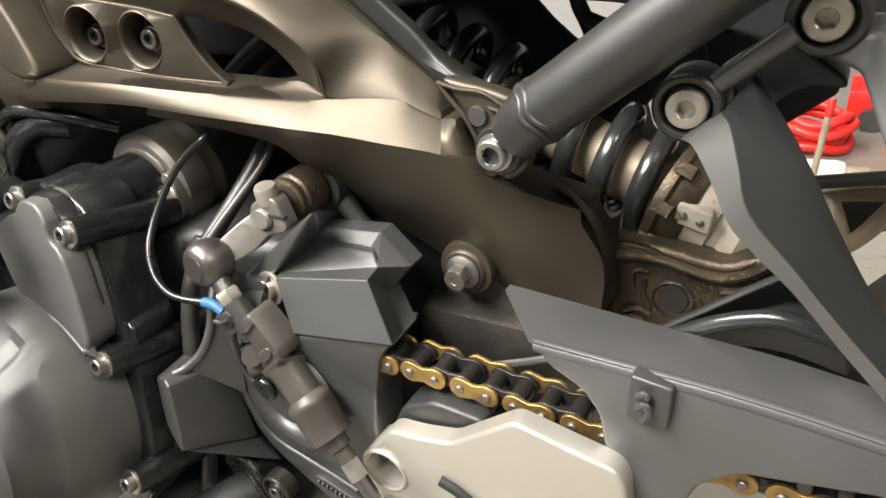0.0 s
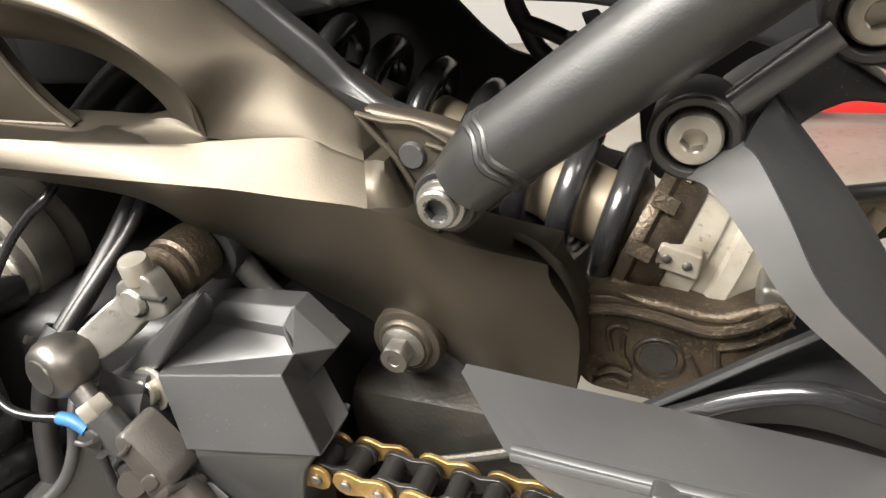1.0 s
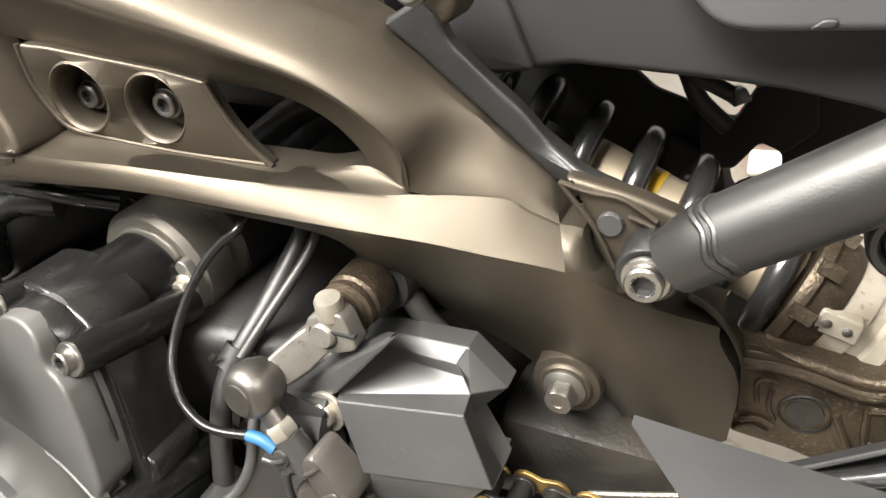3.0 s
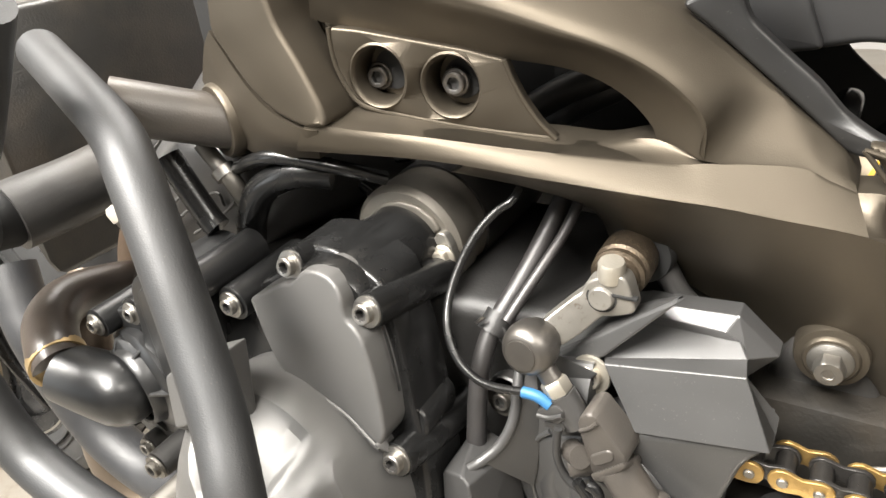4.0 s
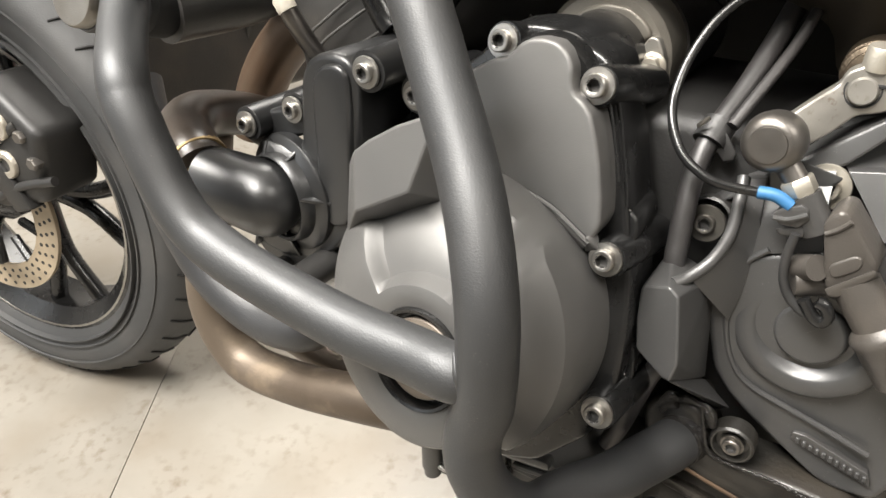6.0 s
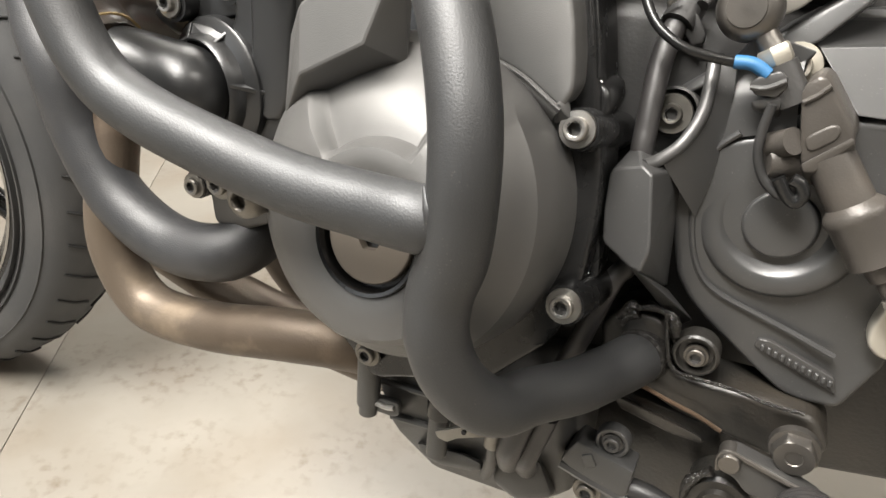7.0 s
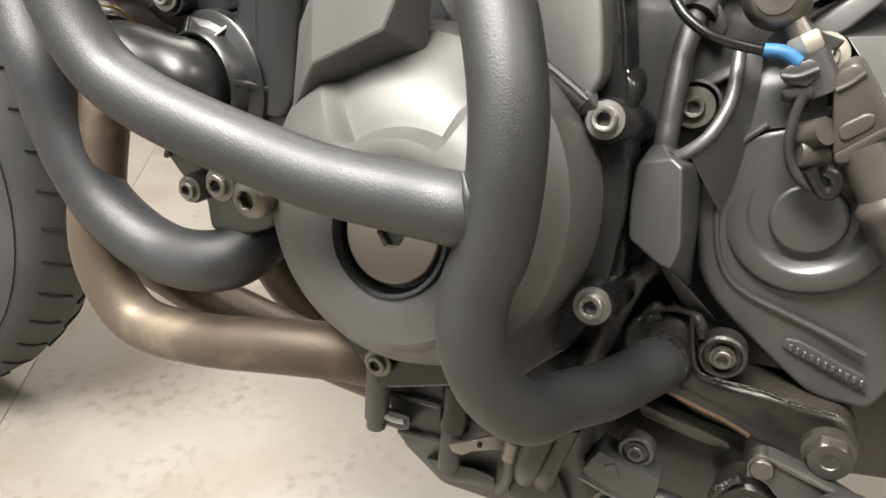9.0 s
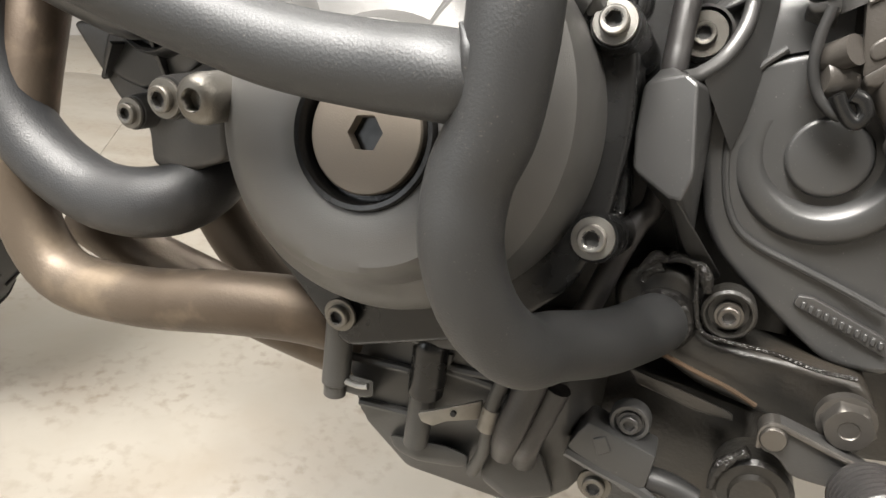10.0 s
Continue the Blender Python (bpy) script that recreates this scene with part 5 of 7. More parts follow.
# flat face of the generator cover, with scallops round its bolts
face = [(-0.4405, 0.2601, 0.5700), (-0.4226, 0.2615, 0.5803)] + [(-0.4149, 0.2621, 0.5845), (-0.4084, 0.2620, 0.5857), (-0.4046, 0.2626, 0.5890), (-0.4018, 0.2633, 0.5928), (-0.3972, 0.2637, 0.5954), (-0.3905, 0.2636, 0.5965), (-0.3823, 0.2630, 0.5955), (-0.3764, 0.2619, 0.5916), (-0.3731, 0.2605, 0.5859), (-0.3725, 0.2591, 0.5796), (-0.3707, 0.2580, 0.5751), (-0.3653, 0.2572, 0.5724), (-0.3606, 0.2558, 0.5673), (-0.3563, 0.2534, 0.5572), (-0.3524, 0.2508, 0.5458), (-0.3489, 0.2475, 0.5316), (-0.3472, 0.2450, 0.5207), (-0.3489, 0.2440, 0.5158)]
crease = [(-0.3509, 0.2433, 0.5121), (-0.3553, 0.2440, 0.5145), (-0.3628, 0.2453, 0.5188), (-0.3693, 0.2464, 0.5223), (-0.3762, 0.2473, 0.5250), (-0.3836, 0.2481, 0.5271), (-0.3925, 0.2489, 0.5292), (-0.4030, 0.2496, 0.5302)] + [(-0.4037, 0.2501, 0.5322), (-0.4141, 0.2503, 0.5310)]
upper = part("generator_cover", plate(face + crease + [(-0.4242, 0.2529, 0.5408), (-0.4331, 0.2566, 0.5557)], 0.022, 0.0022, 0.0025), cover_paint, bike, "satin dark grey generator cover")
low = [V(p) + (ROOT - V(p)).normalized() * 0.013 - N_OUT * 0.012 for p in crease]
lower = [V(p) + (ROOT - V(p)).normalized() * 0.03 - N_OUT * 0.02 for p in crease]
part("cover_slope", skin([crease, [V(a).lerp(b, 0.3) + N_OUT * 0.0022 for a, b in zip(crease, low)], low, lower], 0.01, 3), cover_paint, upper)
part("cover_crease", tube(crease, 0.0012, 8, 3), cover_paint, upper)
part("bolt_fillet", hull([V((-0.3515, 0.2468, 0.5142)) + N_OUT * q for q in (0.0, 0.006)] + [V(p) for p in [(-0.3481, 0.2486, 0.5142), (-0.3458, 0.2470, 0.5070), (-0.3539, 0.2468, 0.5046), (-0.3565, 0.2485, 0.5119), (-0.3513, 0.2495, 0.5173)]], 0.001), cover_paint, upper)
for at, r in (((-0.4144, 0.2658, 0.5924), 0.0074), ((-0.3629, 0.2606, 0.5795), 0.0076), ((-0.3432, 0.2406, 0.5058), 0.0074), ((-0.3325, 0.2236, 0.4305), 0.0074)):
    p = V(at)
    part("bolt_boss", lathe([(0.0105, -0.075), (0.0098, -0.012), (0.0092, -0.0062), (0, -0.0062)], p, N_OUT, 28), gloss_black, flange)
    socket_bolt(p - N_OUT * 0.0062, r * 0.72, flange, steel, axis=N_OUT, washer=1.55, h=1.15)
part("gasket_lip", tube([(-0.3616, 0.2791, 0.5820), (-0.3574, 0.2770, 0.5733), (-0.3536, 0.2748, 0.5639), (-0.3491, 0.2714, 0.5495), (-0.3448, 0.2680, 0.5349), (-0.3422, 0.2655, 0.5237)], 0.0009, 8), gloss_black, flange)
part("gasket_lip", tube([(-0.3659, 0.2732, 0.5859), (-0.3607, 0.2710, 0.5770), (-0.3555, 0.2682, 0.5656), (-0.3506, 0.2649, 0.5515), (-0.3465, 0.2616, 0.5372)], 0.0007, 8), gloss_black, flange)
part("case_lug", plate([(-0.3466, 0.2674, 0.5226), (-0.3405, 0.2669, 0.5214), (-0.3361, 0.2659, 0.5178), (-0.3348, 0.2640, 0.5096), (-0.3378, 0.2629, 0.5038), (-0.3424, 0.2634, 0.5053), (-0.3448, 0.2652, 0.5128)], 0.03, 0.0025, 0.004), gloss_black, flange)
part("case_lug", plate([(-0.3300, 0.2644, 0.4531), (-0.3267, 0.2622, 0.4436), (-0.3256, 0.2595, 0.4313), (-0.3307, 0.2599, 0.4322), (-0.3319, 0.2606, 0.4351), (-0.3313, 0.2624, 0.4437)], 0.02, 0.0012, 0.002), gloss_black, flange)
for chip in ([(-0.3462, 0.2669, 0.5226), (-0.3427, 0.2668, 0.5227), (-0.3405, 0.2665, 0.5219)], [(-0.3318, 0.2637, 0.4541), (-0.3323, 0.2616, 0.4442), (-0.3329, 0.2595, 0.4348), (-0.3295, 0.2591, 0.4337)], [(-0.3373, 0.2697, 0.4941), (-0.3350, 0.2673, 0.4834), (-0.3327, 0.2648, 0.4726)]):
    part("chipped_edge", tube(chip, 0.00035, 6), steel, flange)

# round clutch cover: a dome with a raised collar, a sunk sector above it and a bevelled flank
RIM_U, RIM_V, RIM_R = -0.0130, 0.0090, 0.0775


def smooth(a, b, x):
    x = min(1.0, max(0.0, (x - a) / (b - a)))
    return x * x * (3 - 2 * x)


def cover_rings(deg):
    """Radius and height of each ring of the clutch cover at an angle."""
    a = radians(deg)
    c, s = math.cos(a), math.sin(a)
    rim = RIM_U * c + RIM_V * s + math.sqrt(RIM_R ** 2 - (RIM_U * s - RIM_V * c) ** 2)
    flank = smooth(-62, -44, deg) * (1 - smooth(50, 66, deg))
    sunk = smooth(66, 74, deg) * (1 - smooth(129.5, 136.5, deg))
    band = smooth(-112, -106, deg) * (1 - smooth(-82, -76, deg))
    out = [(rim + 0.0015, -0.04), (rim + 0.001, 0.0), (rim, 0.007 + 0.012 * flank), (rim - 0.0022, 0.0135 + 0.0125 * flank), (rim - 0.006, 0.0195 + 0.0105 * flank)]
    edge = rim - 0.012
    for f in (0.0, 0.22, 0.48, 0.74, 1.0):
        r = edge + (0.0445 - edge) * f
        cone = 0.0262 + (0.0505 - 0.0262) * (1 - (1 - f) ** 1.7)
        cone += flank * (0.0375 + 0.0125 * f - cone) * (1 - f * f)
        out.append((r, cone - sunk * 0.0085 * min(1.0, 0.5 + 1.2 * f) + band * 0.0016 * (1 - f * f)))
    out += [(0.0412, 0.0512 - 0.0082 * sunk), (0.0366, 0.0522 - 0.0004 * sunk), (0.0325, 0.0526), (0.0292, 0.0522), (0.0262, 0.0515), (0.0255, 0.0440)]
    return out


bm = bmesh.new()
STEPS = 180
rings = [[bm.verts.new(on_cover(r, radians(-180 + 360 * k / STEPS), h)) for r, h in cover_rings(-180 + 360 * k / STEPS)] for k in range(STEPS)]
for k in range(STEPS):
    for j in range(len(rings[0]) - 1):
        bm.faces.new((rings[k - 1][j], rings[k][j], rings[k][j + 1], rings[k - 1][j + 1]))
clutch = part("clutch_cover", bm, cover_paint, bike, "satin dark grey round clutch cover", 24)
pad = [(-0.4626, 0.2119, 0.5444), (-0.4532, 0.2132, 0.5520), (-0.4375, 0.2146, 0.5615), (-0.4148, 0.2157, 0.5715), (-0.4270, 0.2078, 0.5326), (-0.4420, 0.2070, 0.5263), (-0.4587, 0.2054, 0.5154)]
pad_base = [(-0.4829, 0.2318, 0.5279), (-0.4701, 0.2339, 0.5405), (-0.4514, 0.2356, 0.5518), (-0.4209, 0.2372, 0.5658), (-0.4167, 0.2277, 0.5232), (-0.4556, 0.2245, 0.5005), (-0.4811, 0.2232, 0.4891)]
part("cover_pad", hull([V(p) for p in pad + pad_base], 0.0013, 2), cover_paint, clutch, "", 14)
part("cap_seat", lathe([(0.0262, -0.012), (0.026, 0.0002), (0.0254, 0.0012), (0.0238, 0.0008), (0.0228, -0.0018), (0.0222, -0.006), (0, -0.006)], cap, N_OUT, 56), gloss_black, clutch, "black rim round the filler cap")
part("inspection_cap", lathe([(0.0206, -0.008), (0.0206, -0.0026), (0.0200, -0.002), (0.0066, -0.002), (0.0064, -0.003), (0.0062, -0.008), (0, -0.008)], cap, N_OUT, 56, 10, hexes=(3, 4, 5)), cap_alloy, clutch, "brownish alloy inspection cap with hex recess")

# lower left of the engine: small case with three bolts
part("side_case", plate([(-0.6035, 0.2450, 0.4693), (-0.5750, 0.2450, 0.4733), (-0.5133, 0.2450, 0.4598), (-0.5094, 0.2450, 0.4184), (-0.5291, 0.2450, 0.4085),
    (-0.5540, 0.2450, 0.4060), (-0.5562, 0.2450, 0.4269), (-0.5718, 0.2450, 0.4338), (-0.5869, 0.2450, 0.4504)], 0.05, 0.003, 0.006), engine_black, bike, "black lower engine case")
for at, r in (((-0.5558, 0.2347, 0.4338), 0.005), ((-0.5186, 0.2167, 0.4489), 0.0058)):
    part("bolt_boss", lathe([(r * 1.75, -0.03), (r * 1.65, -0.001), (0, -0.001)], at, OUT, 20), engine_black, bike)
    socket_bolt(at, r, bike, dull_steel, washer=1.5)
part("dome_bolt", lathe([(0.0098, -0.02), (0.0098, 0.0), (0.009, 0.004), (0.0062, 0.0066), (0.0045, 0.0068), (0.0043, 0.006), (0.0042, 0.002), (0, 0.002)], (-0.4778, 0.1911, 0.4583), OUT, 28, 0, hexes=(5, 6)), dull_steel, bike, "domed cap bolt")

# water pump
pump = part("water_pump", plate([(-0.5252, 0.2425, 0.5544), (-0.5230, 0.2425, 0.5662), (-0.5184, 0.2425, 0.5740), (-0.5114, 0.2425, 0.5787), (-0.5007, 0.2425, 0.5813), (-0.4906, 0.2425, 0.5800), (-0.4849, 0.2425, 0.5750), (-0.4828, 0.2425, 0.5659), (-0.4848, 0.2425, 0.5312), (-0.4886, 0.2425, 0.4910), (-0.4949, 0.2425, 0.4766), (-0.5099, 0.2425, 0.4605), (-0.5319, 0.2425, 0.4477), (-0.5542, 0.2425, 0.4432), (-0.5718, 0.2425, 0.4459), (-0.5831, 0.2425, 0.4530), (-0.5717, 0.2425, 0.4876), (-0.5467, 0.2425, 0.5112), (-0.5287, 0.2425, 0.5259)], 0.06, 0.004, 0.004), pump_black, bike, "gloss black water pump housing")
part("pump_rib", plate([(-0.5141, 0.2395, 0.5571), (-0.5114, 0.2395, 0.5688), (-0.5052, 0.2395, 0.5743), (-0.4970, 0.2395, 0.5764), (-0.4907, 0.2395, 0.5748), (-0.4871, 0.2395, 0.5689), (-0.4869, 0.2395, 0.5530), (-0.4915, 0.2395, 0.4916), (-0.4981, 0.2395, 0.4801), (-0.5109, 0.2395, 0.4793), (-0.5156, 0.2395, 0.5026), (-0.5146, 0.2395, 0.5260)], 0.006, 0.0028, 0.006), pump_black, pump)
pump_at, pump_axis = V((-0.5462, 0.2345, 0.4904)), Vector((-0.18, -1, 0))
part("pump_ring", lathe([(0.0315, -0.016), (0.0288, -0.004), (0.0276, 0.0002), (0.0264, 0.0012), (0.0252, 0.0004), (0.0244, -0.004)], pump_at, pump_axis, 56), pump_black, pump)
roots, tips = [(-0.5530, 0.2347, 0.5164), (-0.5356, 0.2338, 0.5151)], [(-0.5555, 0.2403, 0.5233), (-0.5309, 0.2406, 0.5215)]
part("fin_floor", hull([V(p) + Vector((0, 0.0012, 0)) for p in roots + tips] + [V(p) + Vector((0, 0.014, -0.002)) for p in roots + tips], 0.0004), pump_black, pump)
fins = list(zip(roots, tips)) + [((-0.5202, 0.2287, 0.4973), (-0.5067, 0.2393, 0.4938)), ((-0.5433, 0.2335, 0.4704), (-0.5398, 0.2410, 0.4488)), ((-0.5668, 0.2345, 0.4644), (-0.5797, 0.2410, 0.4456))]
for a, b in fins:
    a, b = V(a), V(b)
    across = (b - a).cross(Vector((0, 1, 0))).normalized() * 0.0011
    part("pump_fin", hull([p + across * q for p in (a, b, a + Vector((0, 0.014, 0)), b + Vector((0, 0.008, 0))) for q in (-1, 1)], 0.0005), pump_black, pump)
part("ring_skirt", lathe([(0.0374, -0.016), (0.0370, -0.0100), (0.0358, -0.0088), (0.0280, -0.0066)], pump_at, pump_axis, 56, caps=False), pump_black, pump)
dome_a, dome_b = V((-0.5889, 0.2180, 0.5016)), V((-0.5482, 0.2290, 0.4912))
DL = (dome_b - dome_a).length
part("pump_dome", lathe([(0.0, 0.0), (0.0195, 0.0005), (0.0212, DL * 0.4), (0.0226, DL * 0.85)] + [(0.0228 * math.cos(radians(q)), DL + 0.0228 * math.sin(radians(q))) for q in (0, 15, 30, 45, 60, 72, 82)] + [(0, DL + 0.0228)], dome_a, dome_b - dome_a, 48), pump_black, pump)
for at, r in (((-0.4774, 0.2440, 0.5738), 0.0062), ((-0.4600, 0.2630, 0.5600), 0.0062), ((-0.5357, 0.2470, 0.5438), 0.0058), ((-0.5675, 0.2390, 0.5320), 0.0058)):
    part("bolt_boss", lathe([(r * 1.9, -0.06), (r * 1.75, -0.001), (0, -0.001)], at, OUT, 22), pump_black, pump)
    socket_bolt(at, r * 0.85, pump, steel, washer=1.6)
part("pump_bridge", plate([(-0.5953, 0.2500, 0.5232), (-0.5804, 0.2500, 0.5329), (-0.5335, 0.2500, 0.5464), (-0.5277, 0.2500, 0.5298), (-0.5753, 0.2500, 0.5114)], 0.03, 0.003, 0.006), pump_black, pump)
part("coolant_hose", tube([(-0.5905, 0.2185, 0.5075), (-0.6001, 0.2220, 0.5127), (-0.6296, 0.2400, 0.5161), (-0.6466, 0.2650, 0.5161),
    (-0.6508, 0.3000, 0.5080), (-0.6511, 0.3300, 0.4956)], [0.0172, 0.0175, 0.0178, 0.0172, 0.016, 0.016], 20), hose_brown, bike, "brownish black rubber coolant hose")
part("hose_band", lathe([(0.0188, -0.0042), (0.0188, 0.0042), (0.0165, 0.0042), (0.0165, -0.0042)], (-0.5935, 0.2195, 0.5085), (V((-0.6001, 0.2220, 0.5127)) - V((-0.5741, 0.2120, 0.5072))), 28), brass, bike, "brassy hose clamp band")

# crash bars
bar = part("crash_bar", tube([(-0.5712, 0.2700, 0.6978), (-0.5125, 0.2500, 0.6836), (-0.4701, 0.2350, 0.6713), (-0.4454, 0.2220, 0.6562)] + [(-0.4193, 0.2070, 0.6221), (-0.4023, 0.1970, 0.5961), (-0.3827, 0.1840, 0.5684), (-0.3689, 0.1720, 0.5485), (-0.3589, 0.1620, 0.5253),
    (-0.3554, 0.1580, 0.5027)] + [(-0.3563, 0.1580, 0.4767), (-0.3608, 0.1580, 0.4597), (-0.3604, 0.1580, 0.4408), (-0.3536, 0.1650, 0.4188), (-0.3424, 0.1800, 0.4020),
    (-0.3340, 0.2050, 0.3946), (-0.3213, 0.2330, 0.3871)] + [(-0.3131, 0.2580, 0.3817)] + [(-0.3056, 0.2750, 0.3807)] + [(-0.2965, 0.3000, 0.3784)], [0.0125] * 15 + [0.0128, 0.0132, 0.0137, 0.0140, 0.0140], 24), bar_powder, bike, "black powder-coated crash bar upright")
loop = part("crash_bar", tube([(-0.3619, 0.1660, 0.4837), (-0.3704, 0.1580, 0.4863), (-0.3944, 0.1600, 0.4852), (-0.4239, 0.1600, 0.4857)] + [(-0.4520, 0.1590, 0.4901), (-0.4825, 0.1580, 0.4964), (-0.5027, 0.1580, 0.5016), (-0.5199, 0.1580, 0.5091), (-0.5340, 0.1580, 0.5230),
    (-0.5454, 0.1590, 0.5423), (-0.5530, 0.1600, 0.5575), (-0.5595, 0.1620, 0.5686), (-0.5664, 0.1670, 0.5787), (-0.5898, 0.1860, 0.5892),
    (-0.6158, 0.2090, 0.6012)], 0.0125, 24), bar_powder, bike, "black powder-coated crash bar loop")
part("crash_bar", tube([(-0.6202, 0.2090, 0.6014), (-0.5804, 0.2090, 0.6412), (-0.5476, 0.2090, 0.6698), (-0.5181, 0.2090, 0.7012), (-0.5019, 0.2090, 0.7192), (-0.4880, 0.2090, 0.7350)], 0.0125, 24), bar_powder, bike, "black powder-coated upper crash bar")
weld_ring((-0.6225, 0.2110, 0.6000), V((-0.6202, 0.2090, 0.6014)) - V((-0.5804, 0.2090, 0.6412)), 0.0128, 0.0028, bar, bar_powder)
part("weld_bead", tube([(-0.3677, 0.1535, 0.5004)] + [(-0.3634, 0.1495, 0.4951), (-0.3624, 0.1495, 0.4867)] + [(-0.3628, 0.1505, 0.4780)] + [(-0.3671, 0.1540, 0.4676)], [0.0006, 0.0022, 0.0018, 0.0024, 0.0010], 10, 3), bar_powder, loop)
bc, ba = V((-0.6380, 0.1990, 0.6045)), Vector((0.04, -0.97, 0.24))
part("bar_boss", lathe([(0.0185, -0.040), (0.0198, -0.036), (0.0198, -0.002), (0.0188, 0.0), (0.0, 0.0)], bc, ba, 40), bar_powder, loop)
part("bar_boss_cap", lathe([(0.0178, -0.002), (0.0178, 0.0062), (0.0166, 0.0078), (0.0, 0.0084)], bc, ba, 40), dull_steel, loop, "bare grey end cap of the crash bar")
part("weld_gusset", hull([bc + Vector(q) for q in ((0.012, 0.0, 0.012), (0.016, 0.02, 0.014), (0.014, 0.004, -0.012), (0.024, 0.012, 0.004), (0.022, 0.024, -0.004), (0.010, 0.024, -0.010))], 0.002), bar_powder, loop)
part("bar_spacer", lathe([(0.0200, 0.0), (0.0200, 0.016), (0.0180, 0.020), (0.0, 0.020)], bc - ba * 0.034, -ba, 36), dark_void, loop)
part("bar_stay", tube([bc - ba * 0.05, bc - ba * 0.12 + Vector((0.01, 0, 0.02)), bc - ba * 0.2 + Vector((0.03, 0, 0.06))], 0.024, 18), engine_black, bike, "dark engine mount behind the crash bar")

# frame bracket under the crash bar, side stand switch, lower bolts
brk = part("engine_bracket", plate([(-0.3250, 0.2870, 0.3938), (-0.3167, 0.2870, 0.4023), (-0.3054, 0.2870, 0.4076), (-0.2933, 0.2870, 0.4028), (-0.2832, 0.2870, 0.3777),
    (-0.2683, 0.2870, 0.3762), (-0.2408, 0.2870, 0.3775), (-0.2138, 0.2870, 0.3757), (-0.2033, 0.2870, 0.3597), (-0.2171, 0.2870, 0.3440),
    (-0.2538, 0.2870, 0.3494), (-0.2769, 0.2870, 0.3531), (-0.3026, 0.2870, 0.3639), (-0.3183, 0.2870, 0.3633)], 0.03, 0.004, 0.006), grimy_black, bike, "grimy black engine bracket")
part("grease_ring", lathe([(0.0158, -0.012), (0.0155, -0.003), (0.0145, 0.0005), (0.0122, 0.0005)], (-0.3017, 0.2840, 0.3817), (-0.25, -1, 0.1), 32), grease, brk, "wet black grease round the bar end")
part("bolt_cup", lathe([(0.0115, -0.01), (0.0115, 0.0), (0.0104, 0.0012), (0.0096, 0.001), (0.0084, -0.003), (0, -0.003)], (-0.2744, 0.2840, 0.3925), OUT, 32), grimy_black, brk, "dusty recessed bolt cup")
socket_bolt(V((-0.2741, 0.2860, 0.3918)), 0.0048, brk, dark_steel, washer=1.3)
part("grease_seam", tube([(-0.2926, 0.2820, 0.4129), (-0.2887, 0.2820, 0.3951), (-0.2831, 0.2820, 0.3823), (-0.2697, 0.2820, 0.3810), (-0.2536, 0.2820, 0.3813),
    (-0.2351, 0.2820, 0.3792), (-0.2203, 0.2820, 0.3800)], 0.0011, 8), grease, brk, "black greasy seam")
hex_bolt((-0.2205, 0.2780, 0.3638), 0.0104, brk, dark_steel, washer=1.12, h=1.1)
part("bracket_flange", hull([(-0.3101, 0.2790, 0.3573), (-0.3000, 0.2790, 0.3559), (-0.2762, 0.2790, 0.3512), (-0.2613, 0.2790, 0.3498), (-0.2602, 0.2790, 0.3457),
    (-0.2772, 0.2790, 0.3454), (-0.3038, 0.2790, 0.3503)] + [(-0.3101, 0.2920, 0.3506), (-0.2748, 0.2920, 0.3442), (-0.2581, 0.2920, 0.3385), (-0.3036, 0.2920, 0.3433)], 0.001), grimy_black, brk)
part("rust_edge", tube([(-0.3005, 0.2815, 0.3682), (-0.2819, 0.2815, 0.3633), (-0.2664, 0.2815, 0.3599), (-0.2532, 0.2815, 0.3552)], 0.0012, 8), exhaust_dark, brk)
lumps = [[(-0.3155, 0.2835, 0.4012), (-0.3125, 0.2835, 0.4064), (-0.3094, 0.2835, 0.4108), (-0.3049, 0.2835, 0.4109), (-0.3009, 0.2835, 0.4131), (-0.2951, 0.2835, 0.4119), (-0.2904, 0.2835, 0.4109), (-0.2873, 0.2835, 0.4063), (-0.2853, 0.2835, 0.4002)], [(-0.2624, 0.2680, 0.3159), (-0.2623, 0.2680, 0.3234), (-0.2605, 0.2680, 0.3301), (-0.2565, 0.2680, 0.3357), (-0.2523, 0.2680, 0.3400)], [(-0.3127, 0.2835, 0.3981), (-0.3108, 0.2835, 0.4034), (-0.3058, 0.2835, 0.4074)]]
for run in lumps:
    part("grease_lump", tube(run, [0.0014 + 0.0019 * ((7 * k) % 5) / 4 for k in range(len(run))], 9, 4), grease, brk)
sw = [(-0.3269, 0.2600, 0.3177), (-0.3234, 0.2600, 0.3270), (-0.3197, 0.2600, 0.3341), (-0.2878, 0.2600, 0.3274), (-0.2888, 0.2600, 0.3104),
    (-0.2961, 0.2600, 0.3033)]
switch = part("stand_switch", hull(sw + [V(p) + Vector((0, 0.018, 0)) for p in sw], 0.0015), black_plastic, bike, "black side stand switch")
part("switch_mark", plate([(-0.3161, 0.2590, 0.3268), (-0.3109, 0.2590, 0.3301), (-0.3069, 0.2590, 0.3233), (-0.3124, 0.2590, 0.3189)], 0.003, 0.0006, 0.001), black_plastic, switch)
part("switch_boss", lathe([(0.0092, -0.006), (0.0092, 0.0), (0.0085, 0.0012), (0.0070, 0.0012), (0.0064, -0.001), (0, -0.001)], (-0.3024, 0.2660, 0.3370), OUT, 28), black_plastic, switch)
socket_bolt(V((-0.3024, 0.2670, 0.3364)), 0.0044, switch, engine_black, washer=1.3)
